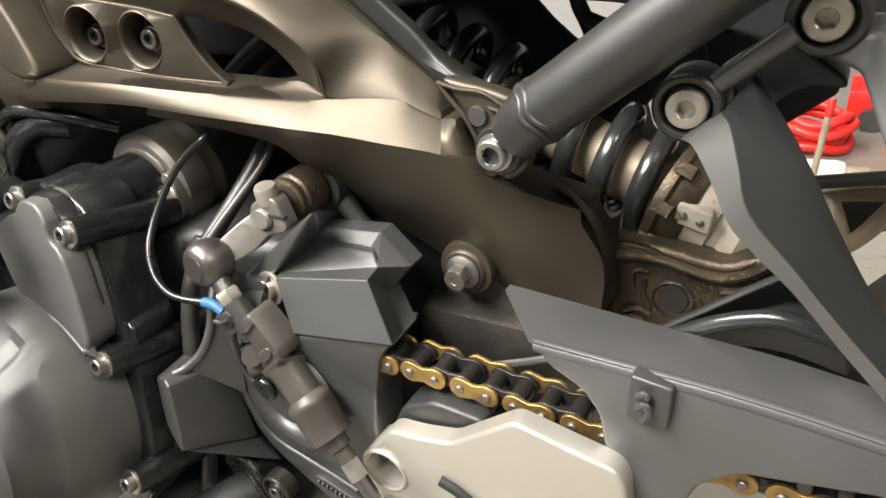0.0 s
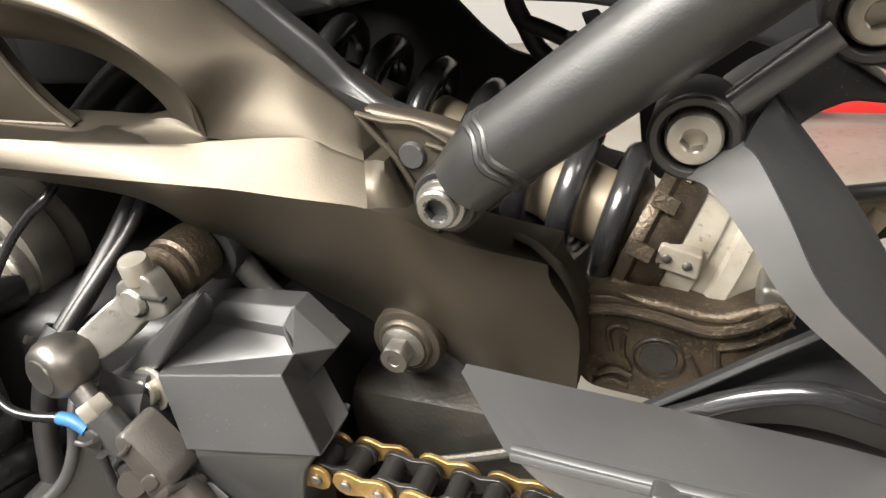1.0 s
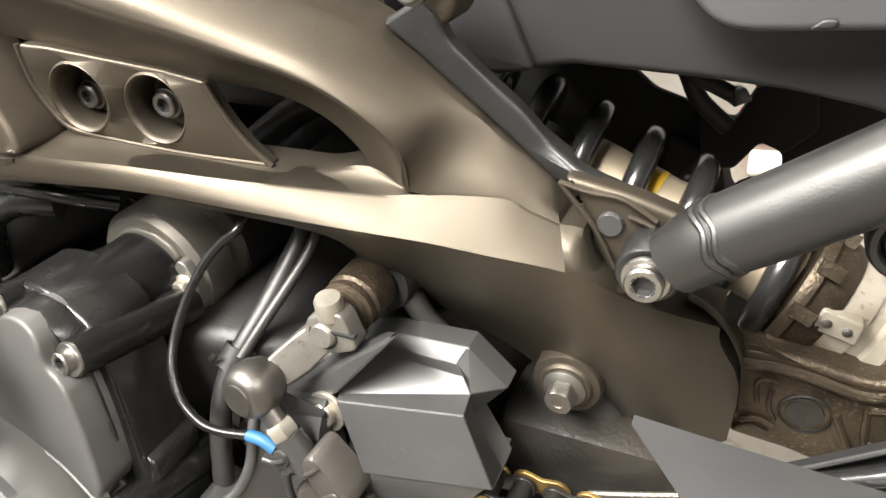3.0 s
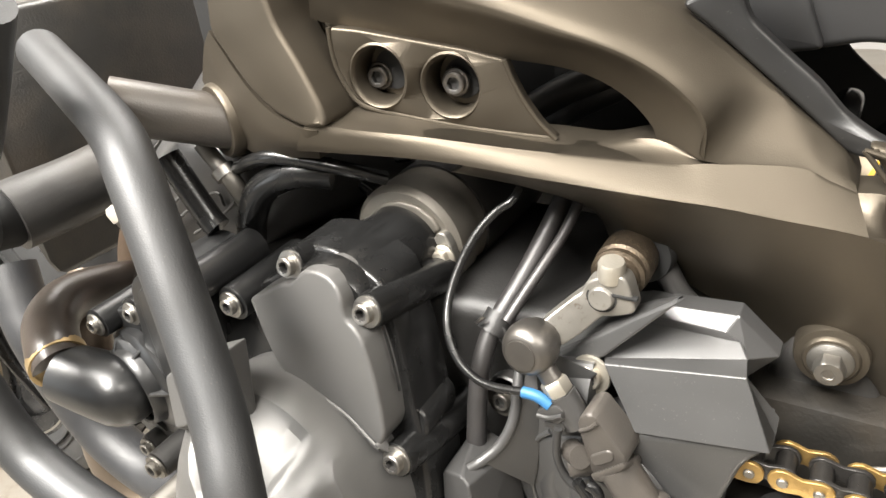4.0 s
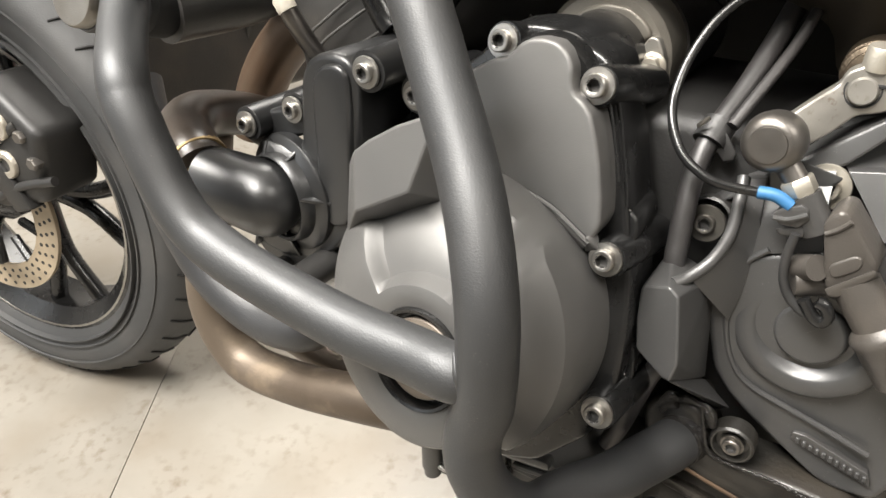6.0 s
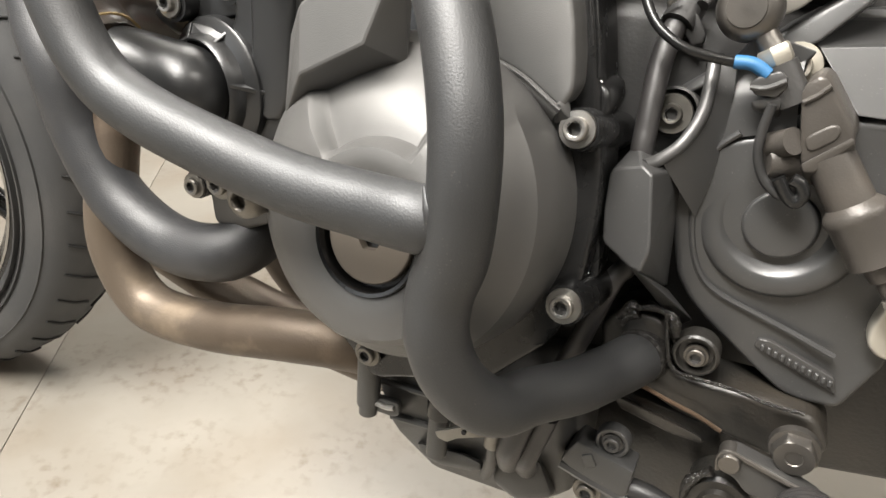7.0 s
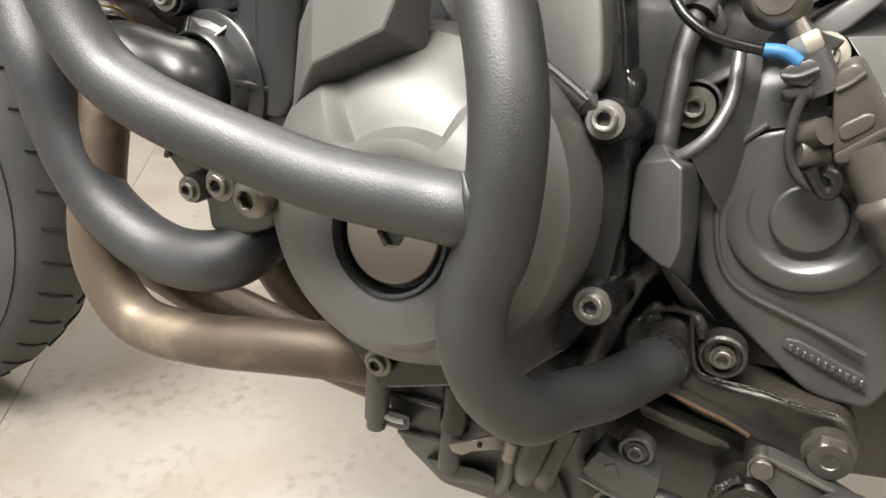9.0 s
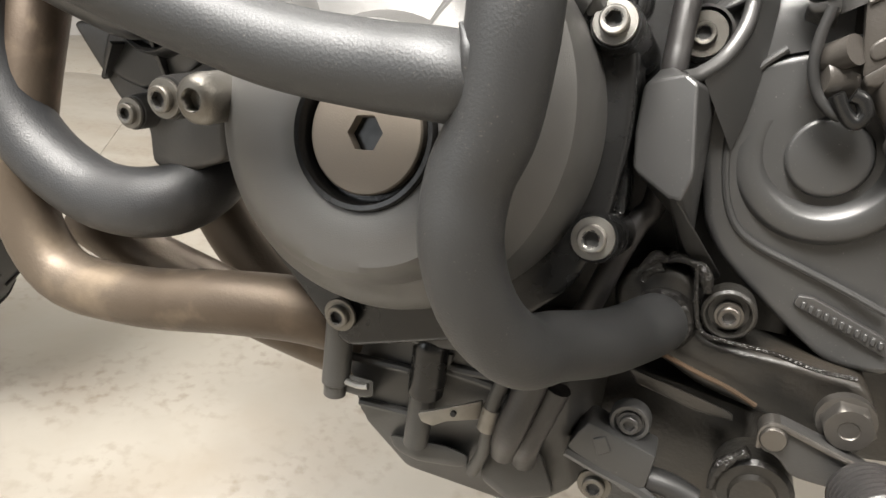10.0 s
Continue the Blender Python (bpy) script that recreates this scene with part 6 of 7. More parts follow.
part("switch_lead", tube([(-0.2883, 0.2680, 0.3104), (-0.2780, 0.2680, 0.3100), (-0.2671, 0.2680, 0.3067)], 0.006, 12), rubber, switch)
part("switch_flange", tube([(-0.3267, 0.2620, 0.3148), (-0.3112, 0.2620, 0.3109), (-0.2920, 0.2620, 0.3068), (-0.2803, 0.2620, 0.3006)], 0.003, 8), black_plastic, switch)
socket_bolt(V((-0.3106, 0.2700, 0.2960)), 0.0055, bike, dull_steel, washer=1.5)
part("stand_pivot", lathe([(0.017, -0.02), (0.017, -0.002), (0.015, 0.0), (0.0105, 0.0), (0.0095, 0.003), (0, 0.003)], (-0.2447, 0.2700, 0.3183), OUT, 32), grimy_black, bike, "greasy side stand pivot")
part("pedal_arm", plate([(-0.2508, 0.2620, 0.3457), (-0.2519, 0.2620, 0.3552), (-0.2467, 0.2620, 0.3601), (-0.2239, 0.2620, 0.3551), (-0.2037, 0.2620, 0.3483),
    (-0.2005, 0.2620, 0.3383), (-0.2357, 0.2620, 0.3373), (-0.2423, 0.2620, 0.3448)], 0.01, 0.002, 0.005), engine_black, bike, "black gear pedal arm")
part("pedal_edge", tube([(-0.2510, 0.2605, 0.3480), (-0.2518, 0.2605, 0.3562), (-0.2476, 0.2605, 0.3601), (-0.2354, 0.2605, 0.3576), (-0.2196, 0.2605, 0.3538),
    (-0.2049, 0.2605, 0.3511)], 0.0012, 8), dark_steel, bike)
part("pedal_pin", lathe([(0.0055, -0.01), (0.0055, 0.002), (0.0048, 0.003), (0, 0.003)], (-0.2468, 0.2610, 0.3542), OUT, 20), dark_steel, bike)
peg = [(0.013, -0.002)]
for k in range(7):
    peg += [(0.0145, 0.003 * k), (0.0145, 0.003 * k + 0.0018), (0.0132, 0.003 * k + 0.0022), (0.0132, 0.003 * k + 0.0028)]
part("pedal_rubber", lathe(peg + [(0.01, 0.024), (0, 0.025)], (-0.2106, 0.2550, 0.3449), (0.15, -1, 0.1), 28), hose_rubber, bike, "ribbed rubber of the gear pedal")
part("lower_shell", hull([(-0.3344, 0.3000, 0.3218), (-0.3141, 0.3000, 0.3490), (-0.2514, 0.3000, 0.3425), (-0.2374, 0.3000, 0.2916), (-0.3093, 0.3000, 0.2591),
    (-0.3277, 0.3000, 0.2888)] + [(-0.33, 0.5, 0.26), (-0.15, 0.5, 0.26), (-0.33, 0.5, 0.36), (-0.15, 0.5, 0.36)], 0.004), grimy_black, bike, "oily black lower case")

# oil sump
sump = part("oil_sump", hull([(-0.4392, 0.2520, 0.3560), (-0.3870, 0.2480, 0.3622), (-0.3322, 0.2520, 0.3526), (-0.3221, 0.2820, 0.2785), (-0.3429, 0.2880, 0.2514),
    (-0.3777, 0.2800, 0.2611), (-0.4082, 0.2720, 0.2630), (-0.4327, 0.2600, 0.2941), (-0.4424, 0.2550, 0.3282)]
            + [(-0.375, 0.36, 0.29), (-0.30, 0.36, 0.27), (-0.375, 0.36, 0.37), (-0.30, 0.36, 0.37)], 0.003), sump_paint, bike, "satin black oil sump")
part("sump_post", lathe([(0.0068, -0.01), (0.0068, 0.032), (0.0055, 0.033), (0.0055, 0.039), (0, 0.039)], (-0.4375, 0.2380, 0.3580), (0.0, 0.0, -1), 20), sump_paint, sump)
socket_bolt(V((-0.4337, 0.2300, 0.3664)), 0.0052, sump, dull_steel, washer=1.5)
part("sump_lip", hull([(-0.4279, 0.2380, 0.3631), (-0.4052, 0.2380, 0.3633), (-0.3841, 0.2380, 0.3683), (-0.3587, 0.2380, 0.3711), (-0.3577, 0.2380, 0.3653),
    (-0.3833, 0.2380, 0.3630), (-0.4045, 0.2380, 0.3577), (-0.4273, 0.2380, 0.3568)] + [(-0.4359, 0.2550, 0.3533), (-0.3891, 0.2550, 0.3589), (-0.3621, 0.2550, 0.3618), (-0.3610, 0.2550, 0.3557), (-0.4352, 0.2550, 0.3466)], 0.002), sump_paint, sump)
for ridge in ([(-0.4358, 0.2500, 0.3342), (-0.4073, 0.2500, 0.3369), (-0.4048, 0.2500, 0.3359)], [(-0.3878, 0.2500, 0.3431), (-0.3766, 0.2500, 0.3433), (-0.3627, 0.2500, 0.3428), (-0.3559, 0.2500, 0.3423)], [(-0.4318, 0.2560, 0.3062), (-0.4020, 0.2560, 0.3096)], [(-0.3863, 0.2500, 0.3526), (-0.3848, 0.2500, 0.3456), (-0.3636, 0.2500, 0.3479)]):
    part("sump_rib", tube(ridge, 0.0022, 8), sump_paint, sump)
part("sump_socket", hull([(-0.4357, 0.2380, 0.3315), (-0.4178, 0.2380, 0.3328), (-0.4169, 0.2380, 0.3250), (-0.4214, 0.2380, 0.3221), (-0.4349, 0.2380, 0.3217)] + [(-0.4447, 0.2560, 0.3189), (-0.4255, 0.2560, 0.3203), (-0.4246, 0.2560, 0.3119), (-0.4438, 0.2560, 0.3084)], 0.0012), sump_paint, sump)
part("sump_clip", tube([(-0.4316, 0.2365, 0.3287), (-0.4249, 0.2365, 0.3286), (-0.4197, 0.2365, 0.3299)], 0.0016, 8), steel, sump)
part("sump_stud", lathe([(0.0085, -0.014), (0.0085, 0.012), (0.0072, 0.017), (0.004, 0.0195), (0, 0.02)], (-0.3943, 0.2460, 0.3444), (0.03, -0.1, 1), 24), gloss_black, sump)
part("sump_stud", lathe([(0.0062, -0.03), (0.0062, 0.0), (0.0, 0.0)], (-0.3960, 0.2480, 0.3288), (0.03, -0.05, 1), 20), sump_paint, sump)
part("metal_tab", plate([(-0.3940, 0.2380, 0.3238), (-0.3872, 0.2400, 0.3264), (-0.3673, 0.2480, 0.3344), (-0.3658, 0.2480, 0.3250), (-0.3816, 0.2420, 0.3214),
    (-0.3863, 0.2390, 0.3189), (-0.3917, 0.2380, 0.3200)], 0.002, 0.0004, 0.001), worn_zinc, sump, "bare metal tab with a hole")
part("tab_hole", lathe([(0.0014, -0.001), (0.0014, 0.0006), (0, 0.0006)], (-0.3783, 0.2425, 0.3267), OUT, 12), dark_void, sump)
part("sump_pipe", tube([(-0.3565, 0.2430, 0.3576), (-0.3606, 0.2430, 0.3400), (-0.3616, 0.2460, 0.3241), (-0.3633, 0.2520, 0.3051), (-0.3693, 0.2620, 0.2844)], 0.0034, 10), sump_paint, sump)
part("pipe_band", lathe([(0.0046, -0.006), (0.0046, 0.006)], (-0.3615, 0.2445, 0.3297), (0.1, 0, 1), 16), worn_zinc, sump)
part("sump_hose", tube([(-0.3442, 0.2440, 0.3627), (-0.3472, 0.2440, 0.3473), (-0.3514, 0.2440, 0.3263), (-0.3544, 0.2560, 0.3076)], 0.0072, 12), hose_rubber, sump)
part("sump_hose", tube([(-0.3356, 0.2500, 0.3525), (-0.3392, 0.2500, 0.3379), (-0.3437, 0.2500, 0.3192), (-0.3452, 0.2620, 0.3023)], 0.0066, 12), hose_rubber, sump)
part("sump_foot", hull([(-0.4150, 0.2580, 0.2917), (-0.3843, 0.2580, 0.2969), (-0.3705, 0.2580, 0.2957), (-0.3708, 0.2580, 0.2877), (-0.3978, 0.2580, 0.2817),
    (-0.4108, 0.2580, 0.2834)] + [(-0.4255, 0.2850, 0.2702), (-0.3917, 0.2850, 0.2760), (-0.3766, 0.2850, 0.2746), (-0.4065, 0.2850, 0.2592)], 0.003), sump_paint, sump)
part("sump_foot", hull([(-0.3628, 0.2620, 0.3036), (-0.3382, 0.2620, 0.3102), (-0.3270, 0.2620, 0.2881), (-0.3491, 0.2620, 0.2748), (-0.3652, 0.2620, 0.2819)] + [(-0.3682, 0.2900, 0.2829), (-0.3412, 0.2900, 0.2901), (-0.3288, 0.2900, 0.2658), (-0.3531, 0.2900, 0.2511), (-0.3709, 0.2900, 0.2589)], 0.004), sump_paint, sump)

# exhaust, radiator hose, front of the engine
part("exhaust_pipe", tube([(-0.6770, 0.3000, 0.5094), (-0.6526, 0.2700, 0.4748), (-0.6452, 0.2500, 0.4176), (-0.6461, 0.2450, 0.3671), (-0.6203, 0.2450, 0.3296),
    (-0.5653, 0.2450, 0.3307), (-0.5003, 0.2450, 0.3461), (-0.4578, 0.2550, 0.3484), (-0.4172, 0.2900, 0.3258)], 0.0165, 24), exhaust_steel, bike, "heat-stained steel exhaust header")
part("exhaust_pipe", tube([(-0.6508, 0.2900, 0.3441), (-0.6046, 0.2900, 0.3317), (-0.5518, 0.2900, 0.3224), (-0.5060, 0.2900, 0.3163), (-0.4636, 0.3000, 0.3049),
    (-0.4242, 0.3200, 0.2866)], 0.0165, 24), exhaust_steel, bike, "heat-stained steel exhaust header")
part("exhaust_pipe", tube([(-0.5951, 0.3300, 0.3817), (-0.5722, 0.3300, 0.3465), (-0.5399, 0.3300, 0.3172), (-0.5034, 0.3300, 0.2934)], 0.0165, 20), exhaust_steel, bike)
part("exhaust_pipe", tube([(-0.6919, 0.3500, 0.4725), (-0.6772, 0.3500, 0.5073), (-0.6539, 0.3500, 0.5389), (-0.6233, 0.3500, 0.5650), (-0.5976, 0.3500, 0.5756)], 0.019, 20), exhaust_dark, bike, "brown heat-stained upper exhaust header")
part("radiator_hose", tube([(-0.7041, 0.2600, 0.5340), (-0.6885, 0.2500, 0.5045), (-0.6742, 0.2450, 0.4810), (-0.6618, 0.2450, 0.4427), (-0.6347, 0.2450, 0.4034),
    (-0.5920, 0.2450, 0.3839), (-0.5490, 0.2450, 0.3886), (-0.5340, 0.2620, 0.3994), (-0.5405, 0.2900, 0.4124)], 0.0182, 26), sheath, bike, "thick black sheathed radiator hose")
part("cylinder_block", hull([(-0.6072, 0.3250, 0.5926), (-0.5558, 0.3250, 0.6235), (-0.4939, 0.3250, 0.6220), (-0.4867, 0.3250, 0.5659), (-0.5172, 0.3350, 0.5377),
    (-0.6092, 0.3350, 0.5306)] + [(-0.60, 0.55, 0.58), (-0.40, 0.55, 0.58), (-0.60, 0.55, 0.76), (-0.40, 0.55, 0.76)], 0.004), engine_black, bike, "dark cylinder block")
for edge in ([(-0.5904, 0.3225, 0.5672), (-0.5655, 0.3225, 0.5842), (-0.5390, 0.3225, 0.6016)], [(-0.5791, 0.3225, 0.5570), (-0.5761, 0.3225, 0.5647), (-0.5274, 0.3225, 0.5937), (-0.5197, 0.3225, 0.5854)], [(-0.5934, 0.3215, 0.6046), (-0.5743, 0.3215, 0.6193), (-0.5521, 0.3215, 0.6363)], [(-0.5589, 0.3225, 0.5580), (-0.5240, 0.3225, 0.5782), (-0.5079, 0.3225, 0.5900)]):
    part("casting_edge", tube(edge, 0.0011, 8), cast_grey, bike)
part("plug_cap", tube([(-0.5618, 0.2760, 0.5937), (-0.5558, 0.2800, 0.5794), (-0.5499, 0.2900, 0.5595)], 0.0058, 14), dark_steel, bike, "dark steel sensor stem with pale tip")
part("plug_tip", lathe([(0.0062, -0.003), (0.0062, 0.004), (0.0045, 0.007), (0, 0.0075)], (-0.5612, 0.2750, 0.5945), (-0.45, -0.1, 0.85), 16), pale_tip, bike)
part("coolant_pipe", tube([(-0.5303, 0.3000, 0.6286), (-0.5219, 0.3000, 0.6132), (-0.5081, 0.3000, 0.5904), (-0.5017, 0.3000, 0.5834)], 0.0082, 14), gloss_black, bike, "black coolant pipe stub")
part("mount_sleeve", lathe([(0.0158, -0.012), (0.0158, 0.06), (0.0, 0.06)], ring_at, (-0.62, -0.7, 0.34), 28), sensor_grey, bike, "brown-grey engine mount sleeve")
part("intake_boot", tube([(-0.4956, 0.3180, 0.5678), (-0.4853, 0.3150, 0.5886), (-0.4702, 0.3150, 0.6083), (-0.4475, 0.3200, 0.6194), (-0.4273, 0.3300, 0.6173)], 0.0095, 18), gloss_black, bike, "glossy black intake hose")
part("hose_fitting", tube([(-0.5115, 0.3120, 0.6335), (-0.5020, 0.3120, 0.6228), (-0.4918, 0.3120, 0.6108), (-0.4892, 0.3180, 0.5914)], [0.0052, 0.0052, 0.006, 0.006], 14), dull_steel, bike, "stained steel hose fitting")
part("hose_clip", lathe([(0.0076, -0.003), (0.0076, 0.003), (0.005, 0.003), (0.005, -0.003)], (-0.4969, 0.3120, 0.6168), V((-0.4918, 0.3120, 0.6108)) - V((-0.5020, 0.3120, 0.6228)), 20), steel, bike)
part("wiring_sheath", tube([(-0.4937, 0.3160, 0.6170), (-0.4597, 0.3120, 0.6307), (-0.4330, 0.3180, 0.6291), (-0.4085, 0.3250, 0.6240), (-0.3966, 0.3400, 0.6145)], 0.0042, 12), gloss_black, bike, "black wiring sheath under the frame")
# Black blocks added to keep the space behind the frame in shade.
part("dark_filler", box((-0.62, 0.42, 0.60), (-0.402, 0.62, 0.84), 0.006), dark_void, bike, "black block filling the shade behind the frame")
part("dark_filler", box((-0.332, 0.42, 0.60), (-0.268, 0.62, 0.84), 0.006), dark_void, bike, "black block filling the shade behind the frame")
part("dark_filler", box((-0.41, 0.42, 0.64), (-0.32, 0.62, 0.84), 0.006), dark_void, bike, "black block filling the shade behind the frame")
# Made-up tube and lumps that narrow the bright gap between the black blocks.
part("gap_tube", tube([(-0.6, 0.43, 0.61), (-0.42, 0.425, 0.617), (-0.36, 0.425, 0.609), (-0.3, 0.43, 0.612), (-0.22, 0.44, 0.6)], 0.006, 10), rubber, bike, "added black tube across the gap behind the frame")
part("gap_lump", hull([(-0.40, 0.425, 0.575), (-0.372, 0.425, 0.58), (-0.376, 0.425, 0.605), (-0.4, 0.425, 0.61), (-0.4, 0.45, 0.58), (-0.375, 0.45, 0.605)], 0.002), dark_void, bike)
part("gap_lump", hull([(-0.352, 0.42, 0.597), (-0.336, 0.42, 0.6), (-0.34, 0.42, 0.64), (-0.35, 0.42, 0.64), (-0.345, 0.45, 0.6), (-0.345, 0.45, 0.64)], 0.002), dark_steel, bike)
for a in ([(-0.3532, 0.4000, 0.6266), (-0.3174, 0.4000, 0.6498), (-0.2872, 0.4000, 0.6642)], [(-0.3393, 0.4050, 0.6194), (-0.3121, 0.4050, 0.6406), (-0.2816, 0.4050, 0.6572)]):
    part("inner_hose", tube(a, 0.0085, 12), rubber, bike)
for k, (a, b) in enumerate((((-0.4976, 0.4000, 0.5875), (-0.4430, 0.4000, 0.5617)), ((-0.5020, 0.3900, 0.5735), (-0.4743, 0.3900, 0.5563)), ((-0.4383, 0.4100, 0.5950), (-0.3887, 0.4100, 0.5984)), ((-0.3690, 0.4000, 0.5982), (-0.3406, 0.4000, 0.5963)))):
    part("wire", tube([V(a), (V(a) + V(b)) / 2 + Vector((0.004, -0.006, 0.006)), V(b)], 0.0035, 10), gloss_black, bike)
part("radiator", hull([(-0.86, 0.43, 0.44), (-0.80, 0.33, 0.46), (-0.88, 0.33, 0.66), (-0.80, 0.33, 0.7), (-0.86, 0.6, 0.44), (-0.80, 0.6, 0.46), (-0.88, 0.6, 0.7), (-0.80, 0.6, 0.7)], 0.006), grimy_black, bike, "black radiator shroud")
side_guard = part("radiator_guard", plate([V(p) for p in [(-0.9889, 0.4520, 0.5035), (-1.0141, 0.4520, 0.4414), (-0.9802, 0.4520, 0.4329), (-0.9323, 0.4520, 0.4307), (-0.8791, 0.4520, 0.4374), (-0.8309, 0.4520, 0.4558), (-0.8034, 0.4520, 0.5059), (-0.7893, 0.4520, 0.5419), (-0.9181, 0.4520, 0.5480)]], 0.02, 0.003, 0.01), grimy_black, bike, "smooth black radiator side guard")
socket_bolt(V((-0.9076, 0.4500, 0.4541)), 0.004, side_guard, steel)
part("front_mudguard", plate([V(p) for p in [(-1.0706, 0.4800, 0.4167), (-1.0106, 0.4800, 0.4100), (-0.9593, 0.4800, 0.4111), (-0.9689, 0.4800, 0.3681), (-1.0706, 0.4800, 0.3225), (-1.1012, 0.4800, 0.3419)]], 0.02, 0.003, 0.01), tyre_rubber, bike, "grey edge of the front mudguard")


# front wheel with disc, caliper and fork
STEER = radians(10)
AXLE = V((-1.2, 0.39, 0.30))
LEFT = Vector((math.sin(STEER), -math.cos(STEER), 0))


def on_wheel(r, a, h=0.0):
    """A point at radius r and angle a of the turned front wheel, h metres out of its plane."""
    return AXLE + LEFT * h + Vector((math.cos(STEER), math.sin(STEER), 0)) * (r * math.cos(a)) + Vector((0, 0, r * math.sin(a)))


prof = [(0.212, -0.044), (0.222, -0.052), (0.245, -0.059), (0.268, -0.058), (0.285, -0.048), (0.296, -0.028), (0.3, 0.0), (0.296, 0.028), (0.285, 0.048), (0.268, 0.058), (0.245, 0.059), (0.222, 0.052), (0.212, 0.044), (0.205, 0.0)]
tyre = part("tyre", lathe(prof + [prof[0]], AXLE, LEFT, 96, caps=False), tyre_rubber, bike, "black road tyre")
for k in range(44):
    a = 2 * math.pi * k / 44
    part("tread_groove", tube([on_wheel(0.3002, a, 0.008), on_wheel(0.2958, a + 0.03, 0.03), on_wheel(0.2862, a + 0.055, 0.047)], 0.0016, 6, 3), dark_void, tyre)
    part("tread_groove", tube([on_wheel(0.3002, a + 0.07, -0.008), on_wheel(0.2958, a + 0.1, -0.03), on_wheel(0.2862, a + 0.125, -0.047)], 0.0016, 6, 3), dark_void, tyre)
for r in (0.226, 0.236, 0.262):
    part("sidewall_ring", lathe([(r, 0.053), (r + 0.0012, 0.0605), (r + 0.003, 0.0605), (r + 0.0045, 0.053)], AXLE, LEFT, 72, caps=False), tyre_rubber, tyre)
wheel = part("wheel_rim", lathe([(0.214, -0.045), (0.216, 0.046), (0.208, 0.048), (0.2, 0.04), (0.188, 0.03), (0.186, -0.03), (0.2, -0.042), (0.214, -0.045)], AXLE, LEFT, 72, caps=False), gloss_black, bike, "gloss black alloy wheel")
part("rim_stripe", lathe([(0.2105, 0.0482), (0.2075, 0.0484), (0.2075, 0.0475)], AXLE, LEFT, 72, caps=False), steel, wheel)
for k in range(5):
    for s in (-0.12, 0.12):
        a = 2 * math.pi * k / 5 - 0.113 + s
        c = 2 * math.pi * k / 5 - 0.113 + s * 2.1
        part("spoke", tube([on_wheel(0.03, a), on_wheel(0.11, a, 0.006), on_wheel(0.19, c, 0.01)], [0.016, 0.011, 0.012], 10), gloss_black, wheel)
part("hub", lathe([(0.04, -0.05), (0.04, 0.05), (0.02, 0.07), (0, 0.07)], AXLE, LEFT, 28), gloss_black, wheel)
disc = part("brake_disc", lathe([(0.130, 0.0725), (0.130, 0.0775), (0.094, 0.0775), (0.094, 0.0725), (0.130, 0.0725)], AXLE, LEFT, 72, caps=False), pale_collar, bike, "drilled steel brake disc")
for k in range(40):
    for j, r in enumerate((0.103, 0.112, 0.122)):
        a = 2 * math.pi * (k + j * 0.33) / 40
        part("drilled_hole", lathe([(0.0028, -0.0002), (0.0028, 0.0003), (0, 0.0003)], on_wheel(r, a, 0.0775), LEFT, 8), dark_void, disc)
for k in range(10):
    a = 2 * math.pi * k / 10 + 0.2
    part("carrier_arm", tube([on_wheel(0.06, a, 0.068), on_wheel(0.096, a + 0.1, 0.074)], 0.006, 8, 2), gloss_black, disc)
cal = part("brake_caliper", hull([on_wheel(r, a, h) for r, a in ((0.095, 0.20), (0.185, 0.22), (0.235, 0.55), (0.225, 0.95), (0.095, 1.0)) for h in (0.035, 0.115)], 0.012, 3), case_dark, bike, "black brake caliper")
for r, a in ((0.162, 0.54), (0.193, 0.73)):
    cb = part("caliper_bolt", lathe([(0.0165, -0.004), (0.0165, 0.003), (0.0150, 0.005), (0.0090, 0.005), (0.0085, 0.001), (0, 0.001)], on_wheel(r, a, 0.115), LEFT, 30), zinc, cal, "pale caliper bolt with a star socket")
    # Black insert paints the shade inside the star recess.
    part("star_socket", lathe([(0.0084, -0.002), (0.0084, 0.0014), (0, 0.0014)], on_wheel(r, a, 0.115), LEFT, 6), engine_black, cb)
    part("caliper_boss", lathe([(0.0235, -0.03), (0.0225, -0.004), (0.0205, -0.001), (0, -0.001)], on_wheel(r, a, 0.115), LEFT, 30), case_dark, cal)
for r, a in ((0.150, 0.86), (0.172, 0.97), (0.212, 0.60), (0.205, 0.46)):
    part("caliper_screw", lathe([(0.0075, -0.006), (0.0075, 0.004), (0.0060, 0.006), (0, 0.006)], on_wheel(r, a, 0.115), LEFT, 6), dark_steel, cal)
for a in (0.34, 0.66, 0.86):
    part("caliper_rib", tube([on_wheel(0.11, a, 0.113), on_wheel(0.165, a + 0.03, 0.116), on_wheel(0.215, a, 0.112)], 0.0055, 10, 3), case_dark, cal)
part("bridge", hull([on_wheel(r, a, h) for r, a in ((0.135, 0.18), (0.165, 0.20), (0.175, 0.98), (0.140, 0.98)) for h in (0.100, 0.121)], 0.004, 2), case_dark, cal)
part("fork_leg", tube([on_wheel(0.03, -1.2, 0.11), on_wheel(0.22, 1.25, 0.11), on_wheel(0.6, 1.25, 0.11)], 0.026, 24, 3), engine_black, bike, "dark front fork leg")
part("brake_line", tube([on_wheel(0.18, 0.9, 0.12), on_wheel(0.26, 1.0, 0.125), on_wheel(0.45, 1.1, 0.12)], 0.004, 10), steel, bike, "braided brake line")

